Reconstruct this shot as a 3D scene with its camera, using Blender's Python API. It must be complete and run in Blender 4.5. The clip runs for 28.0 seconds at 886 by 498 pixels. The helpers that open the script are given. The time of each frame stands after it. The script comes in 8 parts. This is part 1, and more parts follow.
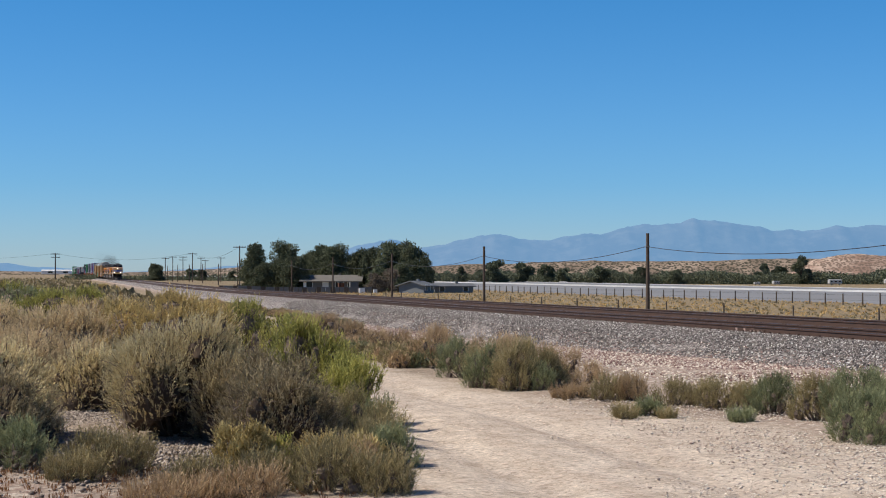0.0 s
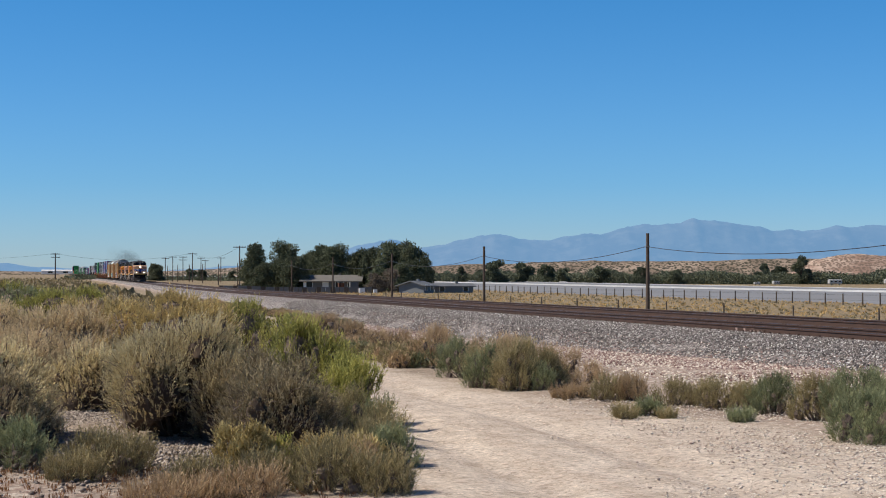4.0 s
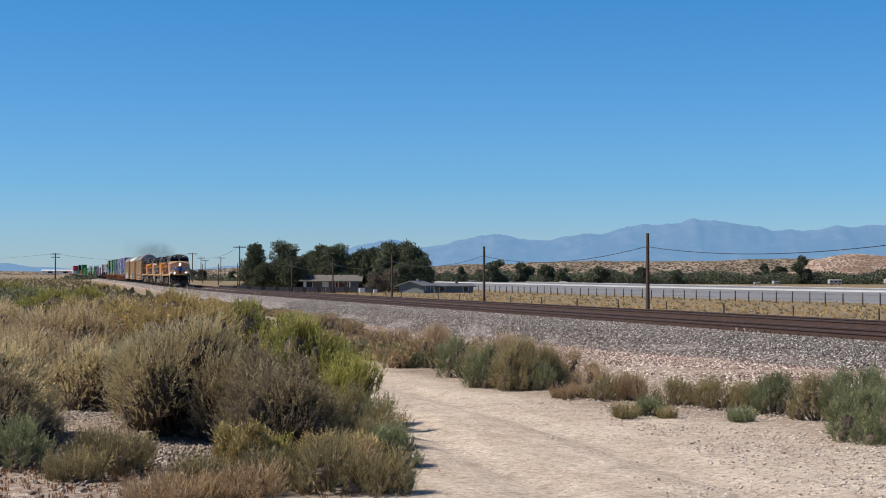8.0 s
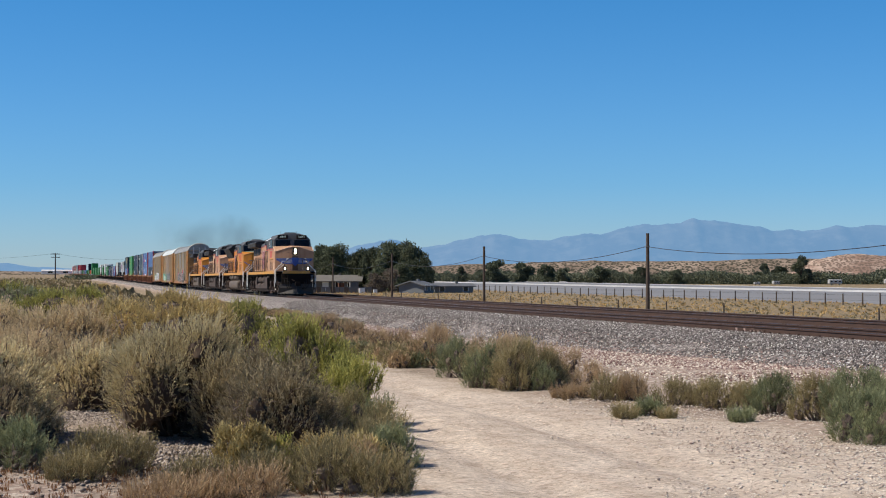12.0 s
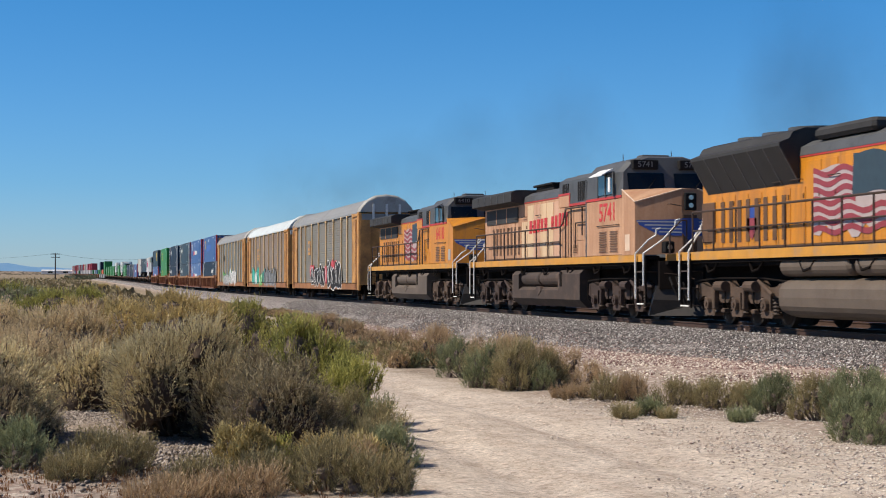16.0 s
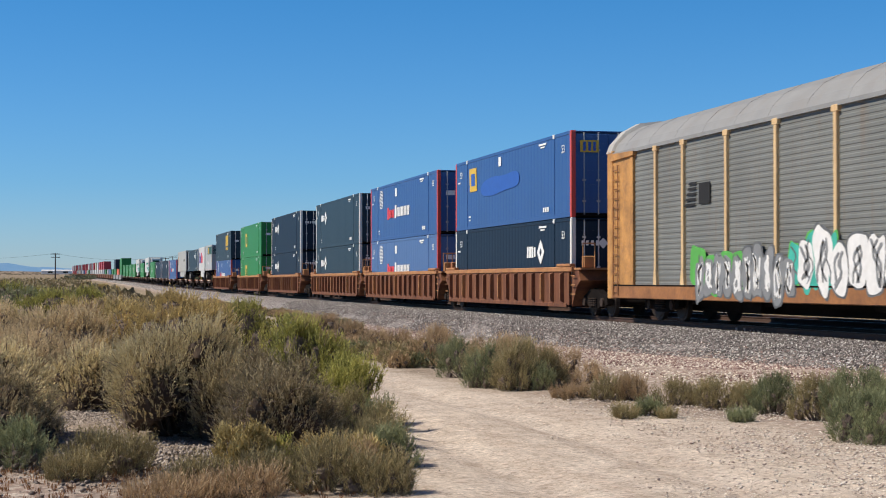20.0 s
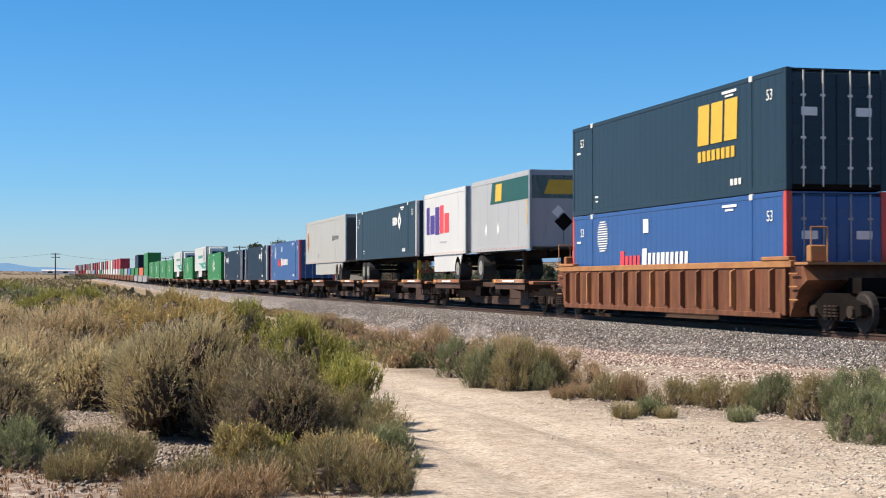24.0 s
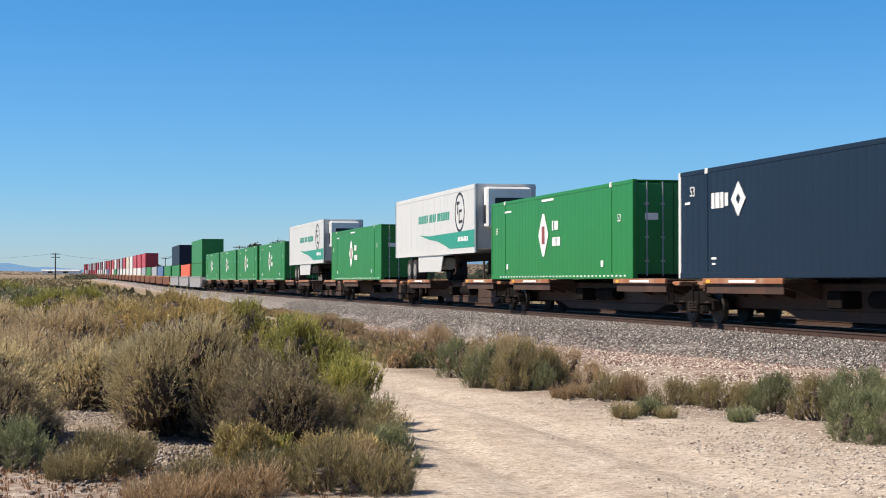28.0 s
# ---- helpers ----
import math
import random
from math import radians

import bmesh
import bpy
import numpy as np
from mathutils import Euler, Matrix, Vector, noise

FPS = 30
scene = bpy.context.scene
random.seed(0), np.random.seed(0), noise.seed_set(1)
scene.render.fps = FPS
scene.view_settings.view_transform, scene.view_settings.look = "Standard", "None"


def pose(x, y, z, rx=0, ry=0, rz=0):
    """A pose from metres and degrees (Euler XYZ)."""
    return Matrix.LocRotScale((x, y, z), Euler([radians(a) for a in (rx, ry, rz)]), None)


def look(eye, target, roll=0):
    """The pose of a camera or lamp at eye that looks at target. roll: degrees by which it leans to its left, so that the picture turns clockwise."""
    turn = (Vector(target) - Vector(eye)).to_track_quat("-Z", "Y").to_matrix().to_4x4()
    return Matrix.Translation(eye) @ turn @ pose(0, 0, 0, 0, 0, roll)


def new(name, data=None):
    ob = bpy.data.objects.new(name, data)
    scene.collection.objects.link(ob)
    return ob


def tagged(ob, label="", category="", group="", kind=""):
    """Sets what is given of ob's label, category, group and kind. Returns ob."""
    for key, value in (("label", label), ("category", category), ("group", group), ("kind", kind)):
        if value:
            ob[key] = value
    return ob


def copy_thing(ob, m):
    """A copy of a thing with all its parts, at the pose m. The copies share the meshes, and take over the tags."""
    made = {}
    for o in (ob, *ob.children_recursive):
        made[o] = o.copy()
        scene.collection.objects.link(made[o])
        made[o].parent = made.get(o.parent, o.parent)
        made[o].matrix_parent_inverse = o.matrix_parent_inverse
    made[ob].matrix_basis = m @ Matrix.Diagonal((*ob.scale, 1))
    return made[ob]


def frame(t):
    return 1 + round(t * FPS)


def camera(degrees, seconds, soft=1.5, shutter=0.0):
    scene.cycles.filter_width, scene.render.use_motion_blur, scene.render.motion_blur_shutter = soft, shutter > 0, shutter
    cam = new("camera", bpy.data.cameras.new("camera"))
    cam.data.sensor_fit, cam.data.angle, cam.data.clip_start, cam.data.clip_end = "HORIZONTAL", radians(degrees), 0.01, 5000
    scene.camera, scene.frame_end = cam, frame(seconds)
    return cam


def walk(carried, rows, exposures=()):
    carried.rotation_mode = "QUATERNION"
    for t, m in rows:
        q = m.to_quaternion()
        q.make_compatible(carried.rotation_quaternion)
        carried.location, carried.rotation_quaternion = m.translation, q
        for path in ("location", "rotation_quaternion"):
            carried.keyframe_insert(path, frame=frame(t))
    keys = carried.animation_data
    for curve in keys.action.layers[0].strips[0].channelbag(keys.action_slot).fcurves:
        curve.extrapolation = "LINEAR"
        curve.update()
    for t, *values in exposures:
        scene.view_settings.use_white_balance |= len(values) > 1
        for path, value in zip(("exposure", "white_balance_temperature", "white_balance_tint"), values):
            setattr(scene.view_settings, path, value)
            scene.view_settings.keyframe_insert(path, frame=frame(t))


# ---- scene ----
# The track runs along +y, away from the camera; x is the distance across the track. Ground by the camera is z = 0.
SECONDS = 28.0
VIEW = radians(13.267)
EYE = Vector((0.0, 0.0, 1.6))
AIM = EYE + Vector((math.sin(VIEW) * 100, math.cos(VIEW) * 100, 100 * math.tan(radians(1.151))))
cam = camera(30.71, SECONDS, soft=1.0, shutter=0.07)
walk(cam, [(0.0, look(EYE, AIM)), (SECONDS, look(EYE, AIM))], [(0.0, 0.1, 6500, 10), (20.4, 0.1, 6500, 10), (20.95, 0.46, 6750, 10), (24.0, 0.42, 6750, 10), (SECONDS, 0.34, 6750, 10)])

# ---- light ----
SUN_EL, SUN_AZ = radians(48), radians(-83)          # azimuth from +y towards +x
sun_way = Vector((math.sin(SUN_AZ) * math.cos(SUN_EL), math.cos(SUN_AZ) * math.cos(SUN_EL), math.sin(SUN_EL)))
sun_data = bpy.data.lights.new("sun", "SUN")
sun_data.energy, sun_data.angle, sun_data.color = 5.0, radians(0.53), (1.0, 0.905, 0.765)
sun = new("sun", sun_data)
sun.matrix_world = look(sun_way * 100, (0, 0, 0))
world = bpy.data.worlds.new("world")
scene.world = world
world.use_nodes = True
wn = world.node_tree.nodes
sky = wn.new("ShaderNodeTexSky")
sky.sky_type, sky.sun_disc, sky.sun_elevation, sky.sun_rotation = "NISHITA", False, SUN_EL, SUN_AZ
sky.altitude, sky.air_density, sky.dust_density, sky.ozone_density = 1200, 1.0, 0.6, 1.2
wn["Background"].inputs["Strength"].default_value = 0.1
clear = wn.new("ShaderNodeMix")                      # a very clear, deep blue desert sky
clear.data_type, clear.blend_type = "RGBA", "MULTIPLY"
clear.inputs["Factor"].default_value = 1.0
way = wn.new("ShaderNodeTexCoord")
up = wn.new("ShaderNodeSeparateXYZ")
haze = wn.new("ShaderNodeValToRGB")                  # paler towards the horizon
haze.color_ramp.elements[0].position, haze.color_ramp.elements[0].color = 0.0, (0.57, 0.745, 1.08, 1)
haze.color_ramp.elements[1].position, haze.color_ramp.elements[1].color = 0.2, (0.205, 0.69, 1.1, 1)
high_sky = haze.color_ramp.elements.new(1.0)
high_sky.color = (0.085, 0.27, 0.52, 1)
upper_sky = haze.color_ramp.elements.new(0.45)
upper_sky.color = (0.135, 0.44, 0.76, 1)
mid_sky = haze.color_ramp.elements.new(0.06)
mid_sky.color = (0.37, 0.705, 1.09, 1)
world.node_tree.links.new(way.outputs["Generated"], up.inputs["Vector"])
world.node_tree.links.new(up.outputs["Z"], haze.inputs["Fac"])
world.node_tree.links.new(haze.outputs["Color"], clear.inputs["B"])
world.node_tree.links.new(sky.outputs["Color"], clear.inputs["A"])
world.node_tree.links.new(clear.outputs["Result"], wn["Background"].inputs["Color"])

# ---- materials ----
def nodes_of(name):
    m = bpy.data.materials.new(name)
    m.use_nodes = True
    return m, m.node_tree.nodes, m.node_tree.links, m.node_tree.nodes["Principled BSDF"]


def ramp(n, stops):
    r = n.new("ShaderNodeValToRGB")
    while len(r.color_ramp.elements) < len(stops):
        r.color_ramp.elements.new(0.5)
    for e, (at, c) in zip(r.color_ramp.elements, stops):
        e.position, e.color = at, (*c, 1)
    return r


def shade(c, k):
    return tuple(min(1.0, v * k) for v in c)


def mat(name, c, rough=0.6, metal=0.0, var=0.18, scale=3.0, fine=40.0, bump=0.15, dirt=None, dirt_amount=0.0, streak=False, rand=0.0, spec=0.5, glow=0.0, alpha=1.0):
    """A surface of colour c with variation at two sizes, fine relief, dirt patches or run-down streaks, and a change from piece to piece."""
    m, n, l, p = nodes_of(name)
    p.inputs["Roughness"].default_value, p.inputs["Metallic"].default_value = rough, metal
    p.inputs["Specular IOR Level"].default_value = spec
    co = n.new("ShaderNodeTexCoord")
    big, small = n.new("ShaderNodeTexNoise"), n.new("ShaderNodeTexNoise")
    big.inputs["Scale"].default_value, small.inputs["Scale"].default_value = scale, fine
    big.inputs["Detail"].default_value = small.inputs["Detail"].default_value = 5
    for t in (big, small):
        l.new(co.outputs["Object"], t.inputs["Vector"])
    r = ramp(n, [(0.25, shade(c, 1 - var)), (0.5, c), (0.75, shade(c, 1 + var))])
    l.new(big.outputs["Fac"], r.inputs["Fac"])
    r2 = ramp(n, [(0.3, (1 - var * 0.7,) * 3), (0.7, (1, 1, 1))])
    l.new(small.outputs["Fac"], r2.inputs["Fac"])
    mul = n.new("ShaderNodeMix")
    mul.data_type, mul.blend_type = "RGBA", "MULTIPLY"
    mul.inputs["Factor"].default_value = 1
    l.new(r.outputs["Color"], mul.inputs["A"])
    l.new(r2.outputs["Color"], mul.inputs["B"])
    out = mul.outputs["Result"]
    if dirt:
        d = n.new("ShaderNodeTexNoise")
        d.inputs["Scale"].default_value, d.inputs["Detail"].default_value, d.inputs["Roughness"].default_value = 1.3, 9, 0.7
        mp = n.new("ShaderNodeMapping")
        mp.inputs["Scale"].default_value = (1.0, 2.5, 0.22) if streak else (1, 1, 1)
        l.new(co.outputs["Object"], mp.inputs["Vector"])
        l.new(mp.outputs["Vector"], d.inputs["Vector"])
        dr = ramp(n, [(0.62 - dirt_amount * 0.35, (0, 0, 0)), (0.78, (1, 1, 1))])
        l.new(d.outputs["Fac"], dr.inputs["Fac"])
        mx = n.new("ShaderNodeMix")
        mx.data_type = "RGBA"
        l.new(dr.outputs["Color"], mx.inputs["Factor"])
        l.new(out, mx.inputs["A"])
        mx.inputs["B"].default_value = (*dirt, 1)
        out = mx.outputs["Result"]
    if rand:
        oi, hs = n.new("ShaderNodeObjectInfo"), n.new("ShaderNodeHueSaturation")
        mr = n.new("ShaderNodeMapRange")
        mr.inputs["To Min"].default_value, mr.inputs["To Max"].default_value = 1 - rand, 1 + rand
        l.new(oi.outputs["Random"], mr.inputs["Value"])
        l.new(mr.outputs["Result"], hs.inputs["Value"])
        l.new(out, hs.inputs["Color"])
        out = hs.outputs["Color"]
    l.new(out, p.inputs["Base Color"])
    if bump:
        b = n.new("ShaderNodeBump")
        b.inputs["Strength"].default_value, b.inputs["Distance"].default_value = bump, 0.01
        l.new(small.outputs["Fac"], b.inputs["Height"])
        l.new(b.outputs["Normal"], p.inputs["Normal"])
    if glow:
        p.inputs["Emission Color"].default_value, p.inputs["Emission Strength"].default_value = (*c, 1), glow
    p.inputs["Alpha"].default_value = alpha
    return m


# ---- mesh building ----
class Shape:
    """Collects plain solids into one mesh."""
    def __init__(self):
        self.v, self.f = [], []

    def add(self, vs, fs):
        k = len(self.v)
        self.v.extend(vs)
        self.f.extend([tuple(i + k for i in q) for q in fs])
        return self

    def box(self, x0, x1, y0, y1, z0, z1, e=0.0):
        """A box, with its edges cut off by e."""
        if not e:
            return self.add([(x, y, z) for x in (x0, x1) for y in (y0, y1) for z in (z0, z1)],
                            [(0, 1, 3, 2), (4, 6, 7, 5), (0, 4, 5, 1), (2, 3, 7, 6), (0, 2, 6, 4), (1, 5, 7, 3)])
        vs, fs = [], []
        lay = [(z0, e), (z0 + e, 0), (z1 - e, 0), (z1, e)]
        for z, i in lay:
            a, b, c, d = x0 + i, x1 - i, y0 + i, y1 - i
            vs += [(a + e, c, z), (b - e, c, z), (b, c + e, z), (b, d - e, z), (b - e, d, z), (a + e, d, z), (a, d - e, z), (a, c + e, z)]
        for k in range(3):
            for j in range(8):
                fs.append((k * 8 + j, k * 8 + (j + 1) % 8, k * 8 + 8 + (j + 1) % 8, k * 8 + 8 + j))
        fs += [tuple(range(7, -1, -1)), tuple(range(24, 32))]
        return self.add(vs, fs)

    def rod(self, a, b, r, n=8, r2=None):
        """A round bar from a to b; r2: the radius at b."""
        a, b = Vector(a), Vector(b)
        w = (b - a).normalized()
        u = w.orthogonal().normalized()
        s = w.cross(u)
        r2 = r if r2 is None else r2
        vs = []
        for p, q in ((a, r), (b, r2)):
            for i in range(n):
                t = 2 * math.pi * i / n
                vs.append(tuple(p + (u * math.cos(t) + s * math.sin(t)) * q))
        fs = [(i, (i + 1) % n, n + (i + 1) % n, n + i) for i in range(n)]
        fs += [tuple(range(n - 1, -1, -1)), tuple(range(n, 2 * n))]
        return self.add(vs, fs)

    def pipe(self, pts, r, n=6):
        for a, b in zip(pts, pts[1:]):
            self.rod(a, b, r, n)
        return self

    def prism(self, poly, axis, a, b):
        """The outline poly, pushed from a to b along axis ('x': (y, z) outline, 'y': (x, z), 'z': (x, y))."""
        put = {"x": lambda p, h: (h, p[0], p[1]), "y": lambda p, h: (p[0], h, p[1]), "z": lambda p, h: (p[0], p[1], h)}[axis]
        n = len(poly)
        vs = [put(p, a) for p in poly] + [put(p, b) for p in poly]
        fs = [(i, (i + 1) % n, n + (i + 1) % n, n + i) for i in range(n)]
        return self.add(vs, fs + [tuple(range(n - 1, -1, -1)), tuple(range(n, 2 * n))])

    def loft(self, rings):
        """A closed skin through rings of equally many points."""
        n = len(rings[0])
        vs = [p for r in rings for p in r]
        fs = [(k * n + i, k * n + (i + 1) % n, k * n + n + (i + 1) % n, k * n + n + i) for k in range(len(rings) - 1) for i in range(n)]
        fs += [tuple(range(n - 1, -1, -1)), tuple(range(n * (len(rings) - 1), n * len(rings)))]
        return self.add(vs, fs)

    def mesh(self, name, material, smooth=False):
        me = bpy.data.meshes.new(name)
        me.from_pydata(self.v, [], self.f)
        bm = bmesh.new()
        bm.from_mesh(me)
        if len(self.f) < 40000:
            bmesh.ops.recalc_face_normals(bm, faces=bm.faces)
        bm.to_mesh(me)
        bm.free()
        me.materials.append(material)
        if smooth:
            me.polygons.foreach_set("use_smooth", [True] * len(me.polygons))
        return me


def part(name, shape, material, parent=None, label="", smooth=False, at=None):
    """One mesh object under a thing or a part (or a thing of its own)."""
    me = shape if isinstance(shape, bpy.types.Mesh) else shape.mesh(name, material, smooth)
    ob = new(name, me)
    if parent:
        ob.parent = parent
    if at:
        ob.location = at
    if label:
        ob["label"] = label
    return ob


def thing(name, label, category, group="", at=(0, 0, 0), kind=""):
    ob = new(name)
    ob.empty_display_size = 0.2
    ob.location = at
    return tagged(ob, label, category, group, kind)


def solid(name, shape, material, label, category="", group="", kind="", smooth=False, at=None):
    return tagged(part(name, shape, material, None, "", smooth, at), label, category, group, kind)


# ---- the lie of the land ----
def rise(y):
    """The track and the land climb gently in the distance."""
    return 0.0054 * (math.sqrt((y - 200) ** 2 + 60 ** 2) + (y - 200)) / 2


def bend(y):
    """The track bears off a little, far away."""
    return -2.4e-5 * max(0.0, y - 300) ** 2 + 1.1e-4 * max(0.0, y - 880) ** 2


def smooth(a, b, t):
    t = max(0.0, min(1.0, (t - a) / (b - a)))
    return t * t * (3 - 2 * t)


def road_mid(y):
    """The middle line of the dirt road."""
    keys = ((21, 4.3), (41, 4.95), (50, 6.0), (70, 8.8), (82, 9.9))
    for (y0, x0), (y1, x1) in zip(keys, keys[1:]):
        if y0 <= y <= y1:
            return x0 + (x1 - x0) * (y - y0) / (y1 - y0)
    return 4.3 if y < 21 else 9.9


TRACK_X, SECOND_X, RAIL_Z = 17.7, 22.2, 0.45


def land(x, y):
    z = -0.42 * smooth(18, 60, y) + rise(y)
    u = x - bend(y)
    z += 0.04 * smooth(8.5, 13.5, u) * smooth(10, 26, 44 - y) * (1 - smooth(24, 30, u))
    z -= 0.25 * smooth(27, 34, u)
    z += 0.28 * smooth(1.5, -4.5, x - 0.09 * y) * smooth(9, 20, y)
    return z

# ---- ground, road, ballast, rails ----
def spaced(lo, hi, step, far_lo, far_hi, grow):
    out, s = [lo], step
    while out[-1] < hi:
        out.append(out[-1] + step)
    while out[-1] < far_hi:
        s *= grow
        out.append(out[-1] + s)
    s, low = step, [lo]
    while low[-1] > far_lo:
        s *= grow
        low.append(low[-1] - s)
    return low[:0:-1] + out


gx = spaced(-14.0, 15.0, 0.22, -3500, 3500, 1.12)
gy = spaced(7.0, 48.0, 0.25, -470, 4900, 1.09)
gv, gmask = [], []
for y in gy:
    for x in gx:
        z = land(x, y)
        u = x - bend(y)
        mid = road_mid(y)
        half = 1.35 + 1.3 * smooth(26, 12, y)
        road = smooth(half + 0.8, half - 0.5, abs(u - mid - 0.6 * smooth(24, 12, y)) + 0.5 * noise.noise((x * 0.5, y * 0.5, 0))) if 0 < y < 400 else 0.0
        near = smooth(120, 30, abs(x) + abs(y))
        if near:
            z += near * (0.06 * noise.noise((x * 0.4, y * 0.4, 3)) * (1 - 0.6 * road) + 0.02 * noise.noise((x * 2.3, y * 2.3, 7)))
            if road:
                for k in (-0.75, 0.7):
                    z -= 0.06 * near * road * math.exp(-((u - mid - k + 0.15 * math.sin(y * 0.3)) / 0.22) ** 2)
        field = max(smooth(26, 29, u), 0.85 * smooth(60, 150, y) * smooth(13.4, 11.0, u))
        stony = smooth(0.45, 0.7, 0.5 + 0.7 * noise.noise((x * 0.22, y * 0.22, 11))) * (1 - 0.7 * road)
        stony = max(stony, smooth(6.0, 8.5, u) * (1 - field), 0.9 * smooth(4.6, 6.4, u) * smooth(20, 14, y))
        gv.append((x, y, z))
        gmask.append((road, field, stony))
nx = len(gx)
me = bpy.data.meshes.new("ground")
me.from_pydata(gv, [], [(j * nx + i, j * nx + i + 1, j * nx + nx + i + 1, j * nx + nx + i) for j in range(len(gy) - 1) for i in range(nx - 1)])
att = me.attributes.new("kind", "FLOAT_COLOR", "POINT")
att.data.foreach_set("color", [c for m in gmask for c in (*m, 1.0)])
me.polygons.foreach_set("use_smooth", [True] * len(me.polygons))
ground = tagged(new("ground", me), "pale sandy desert ground with a rutted dirt road", "ground", kind="structure")

m, n, l, p = nodes_of("ground")
at = n.new("ShaderNodeAttribute")
at.attribute_name = "kind"
sep = n.new("ShaderNodeSeparateColor")
l.new(at.outputs["Color"], sep.inputs["Color"])
co = n.new("ShaderNodeTexCoord")


def field_noise(scale, detail=6, rough=0.6):
    t = n.new("ShaderNodeTexNoise")
    t.inputs["Scale"].default_value, t.inputs["Detail"].default_value, t.inputs["Roughness"].default_value = scale, detail, rough
    l.new(co.outputs["Object"], t.inputs["Vector"])
    return t


def mixed(f, a, b):
    mx = n.new("ShaderNodeMix")
    mx.data_type = "RGBA"
    for key, v in (("Factor", f), ("A", a), ("B", b)):
        if isinstance(v, (tuple, float)):
            mx.inputs[key].default_value = (*v, 1) if isinstance(v, tuple) else v
        else:
            l.new(v, mx.inputs[key])
    return mx.outputs["Result"]


big, mid_n, fine_n, grit = field_noise(0.25), field_noise(2.2, 8), field_noise(14, 6, 0.7), field_noise(70, 3)
streaky = n.new("ShaderNodeTexNoise")               # tyre streaks along the road
streaky.inputs["Scale"].default_value, streaky.inputs["Detail"].default_value, streaky.inputs["Roughness"].default_value = 1.0, 5, 0.65
long_way = n.new("ShaderNodeMapping")
long_way.inputs["Scale"].default_value, long_way.inputs["Rotation"].default_value = (2.6, 0.3, 1), (0, 0, 0.06)
l.new(co.outputs["Object"], long_way.inputs["Vector"])
l.new(long_way.outputs["Vector"], streaky.inputs["Vector"])
soil = ramp(n, [(0.3, (0.27, 0.21, 0.155)), (0.55, (0.36, 0.29, 0.225)), (0.75, (0.44, 0.375, 0.30))])
l.new(mid_n.outputs["Fac"], soil.inputs["Fac"])
road_c = ramp(n, [(0.3, (0.53, 0.435, 0.35)), (0.5, (0.64, 0.54, 0.45)), (0.72, (0.72, 0.625, 0.53))])
l.new(mid_n.outputs["Fac"], road_c.inputs["Fac"])
dry = ramp(n, [(0.35, (0.25, 0.185, 0.115)), (0.5, (0.31, 0.24, 0.145)), (0.62, (0.21, 0.18, 0.125)), (0.75, (0.32, 0.265, 0.19))])
l.new(big.outputs["Fac"], dry.inputs["Fac"])
vor = n.new("ShaderNodeTexVoronoi")
vor.inputs["Scale"].default_value = 16
l.new(co.outputs["Object"], vor.inputs["Vector"])
peb = ramp(n, [(0.0, (0.33, 0.23, 0.19)), (0.35, (0.46, 0.365, 0.30)), (0.7, (0.38, 0.305, 0.26)), (1.0, (0.66, 0.57, 0.48))])
sepv = n.new("ShaderNodeSeparateColor")
l.new(vor.outputs["Color"], sepv.inputs["Color"])
l.new(sepv.outputs["Red"], peb.inputs["Fac"])
c1 = mixed(sep.outputs["Blue"], soil.outputs["Color"], peb.outputs["Color"])
c2 = mixed(sep.outputs["Red"], c1, road_c.outputs["Color"])
c3 = mixed(sep.outputs["Green"], c2, dry.outputs["Color"])
worn = ramp(n, [(0.34, (0.90, 0.87, 0.85)), (0.5, (0.98, 0.98, 0.98)), (0.62, (1.06, 1.06, 1.05))])
l.new(streaky.outputs["Fac"], worn.inputs["Fac"])
wear = n.new("ShaderNodeMix")
wear.data_type, wear.blend_type = "RGBA", "MULTIPLY"
l.new(sep.outputs["Red"], wear.inputs["Factor"])
l.new(c3, wear.inputs["A"])
l.new(worn.outputs["Color"], wear.inputs["B"])
c3 = wear.outputs["Result"]
gr = ramp(n, [(0.36, (0.66, 0.65, 0.64)), (0.5, (0.92,) * 3), (0.62, (1.08,) * 3)])
l.new(fine_n.outputs["Fac"], gr.inputs["Fac"])
grain = n.new("ShaderNodeTexVoronoi")                # sand grains and chips
grain.inputs["Scale"].default_value = 42
l.new(co.outputs["Object"], grain.inputs["Vector"])
sepg = n.new("ShaderNodeSeparateColor")
l.new(grain.outputs["Color"], sepg.inputs["Color"])
chips = ramp(n, [(0.0, (0.62, 0.60, 0.58)), (0.16, (0.90,) * 3), (0.8, (1.0,) * 3), (1.0, (1.22, 1.21, 1.2))])
l.new(sepg.outputs["Green"], chips.inputs["Fac"])
sprinkle = n.new("ShaderNodeMix")
sprinkle.data_type, sprinkle.blend_type = "RGBA", "MULTIPLY"
sprinkle.inputs["Factor"].default_value = 0.9
l.new(c3, sprinkle.inputs["A"])
l.new(chips.outputs["Color"], sprinkle.inputs["B"])
c3 = sprinkle.outputs["Result"]
mul = n.new("ShaderNodeMix")
mul.data_type, mul.blend_type = "RGBA", "MULTIPLY"
mul.inputs["Factor"].default_value = 1
l.new(c3, mul.inputs["A"])
l.new(gr.outputs["Color"], mul.inputs["B"])
l.new(mul.outputs["Result"], p.inputs["Base Color"])
p.inputs["Roughness"].default_value, p.inputs["Specular IOR Level"].default_value = 0.95, 0.15
bp = n.new("ShaderNodeBump")
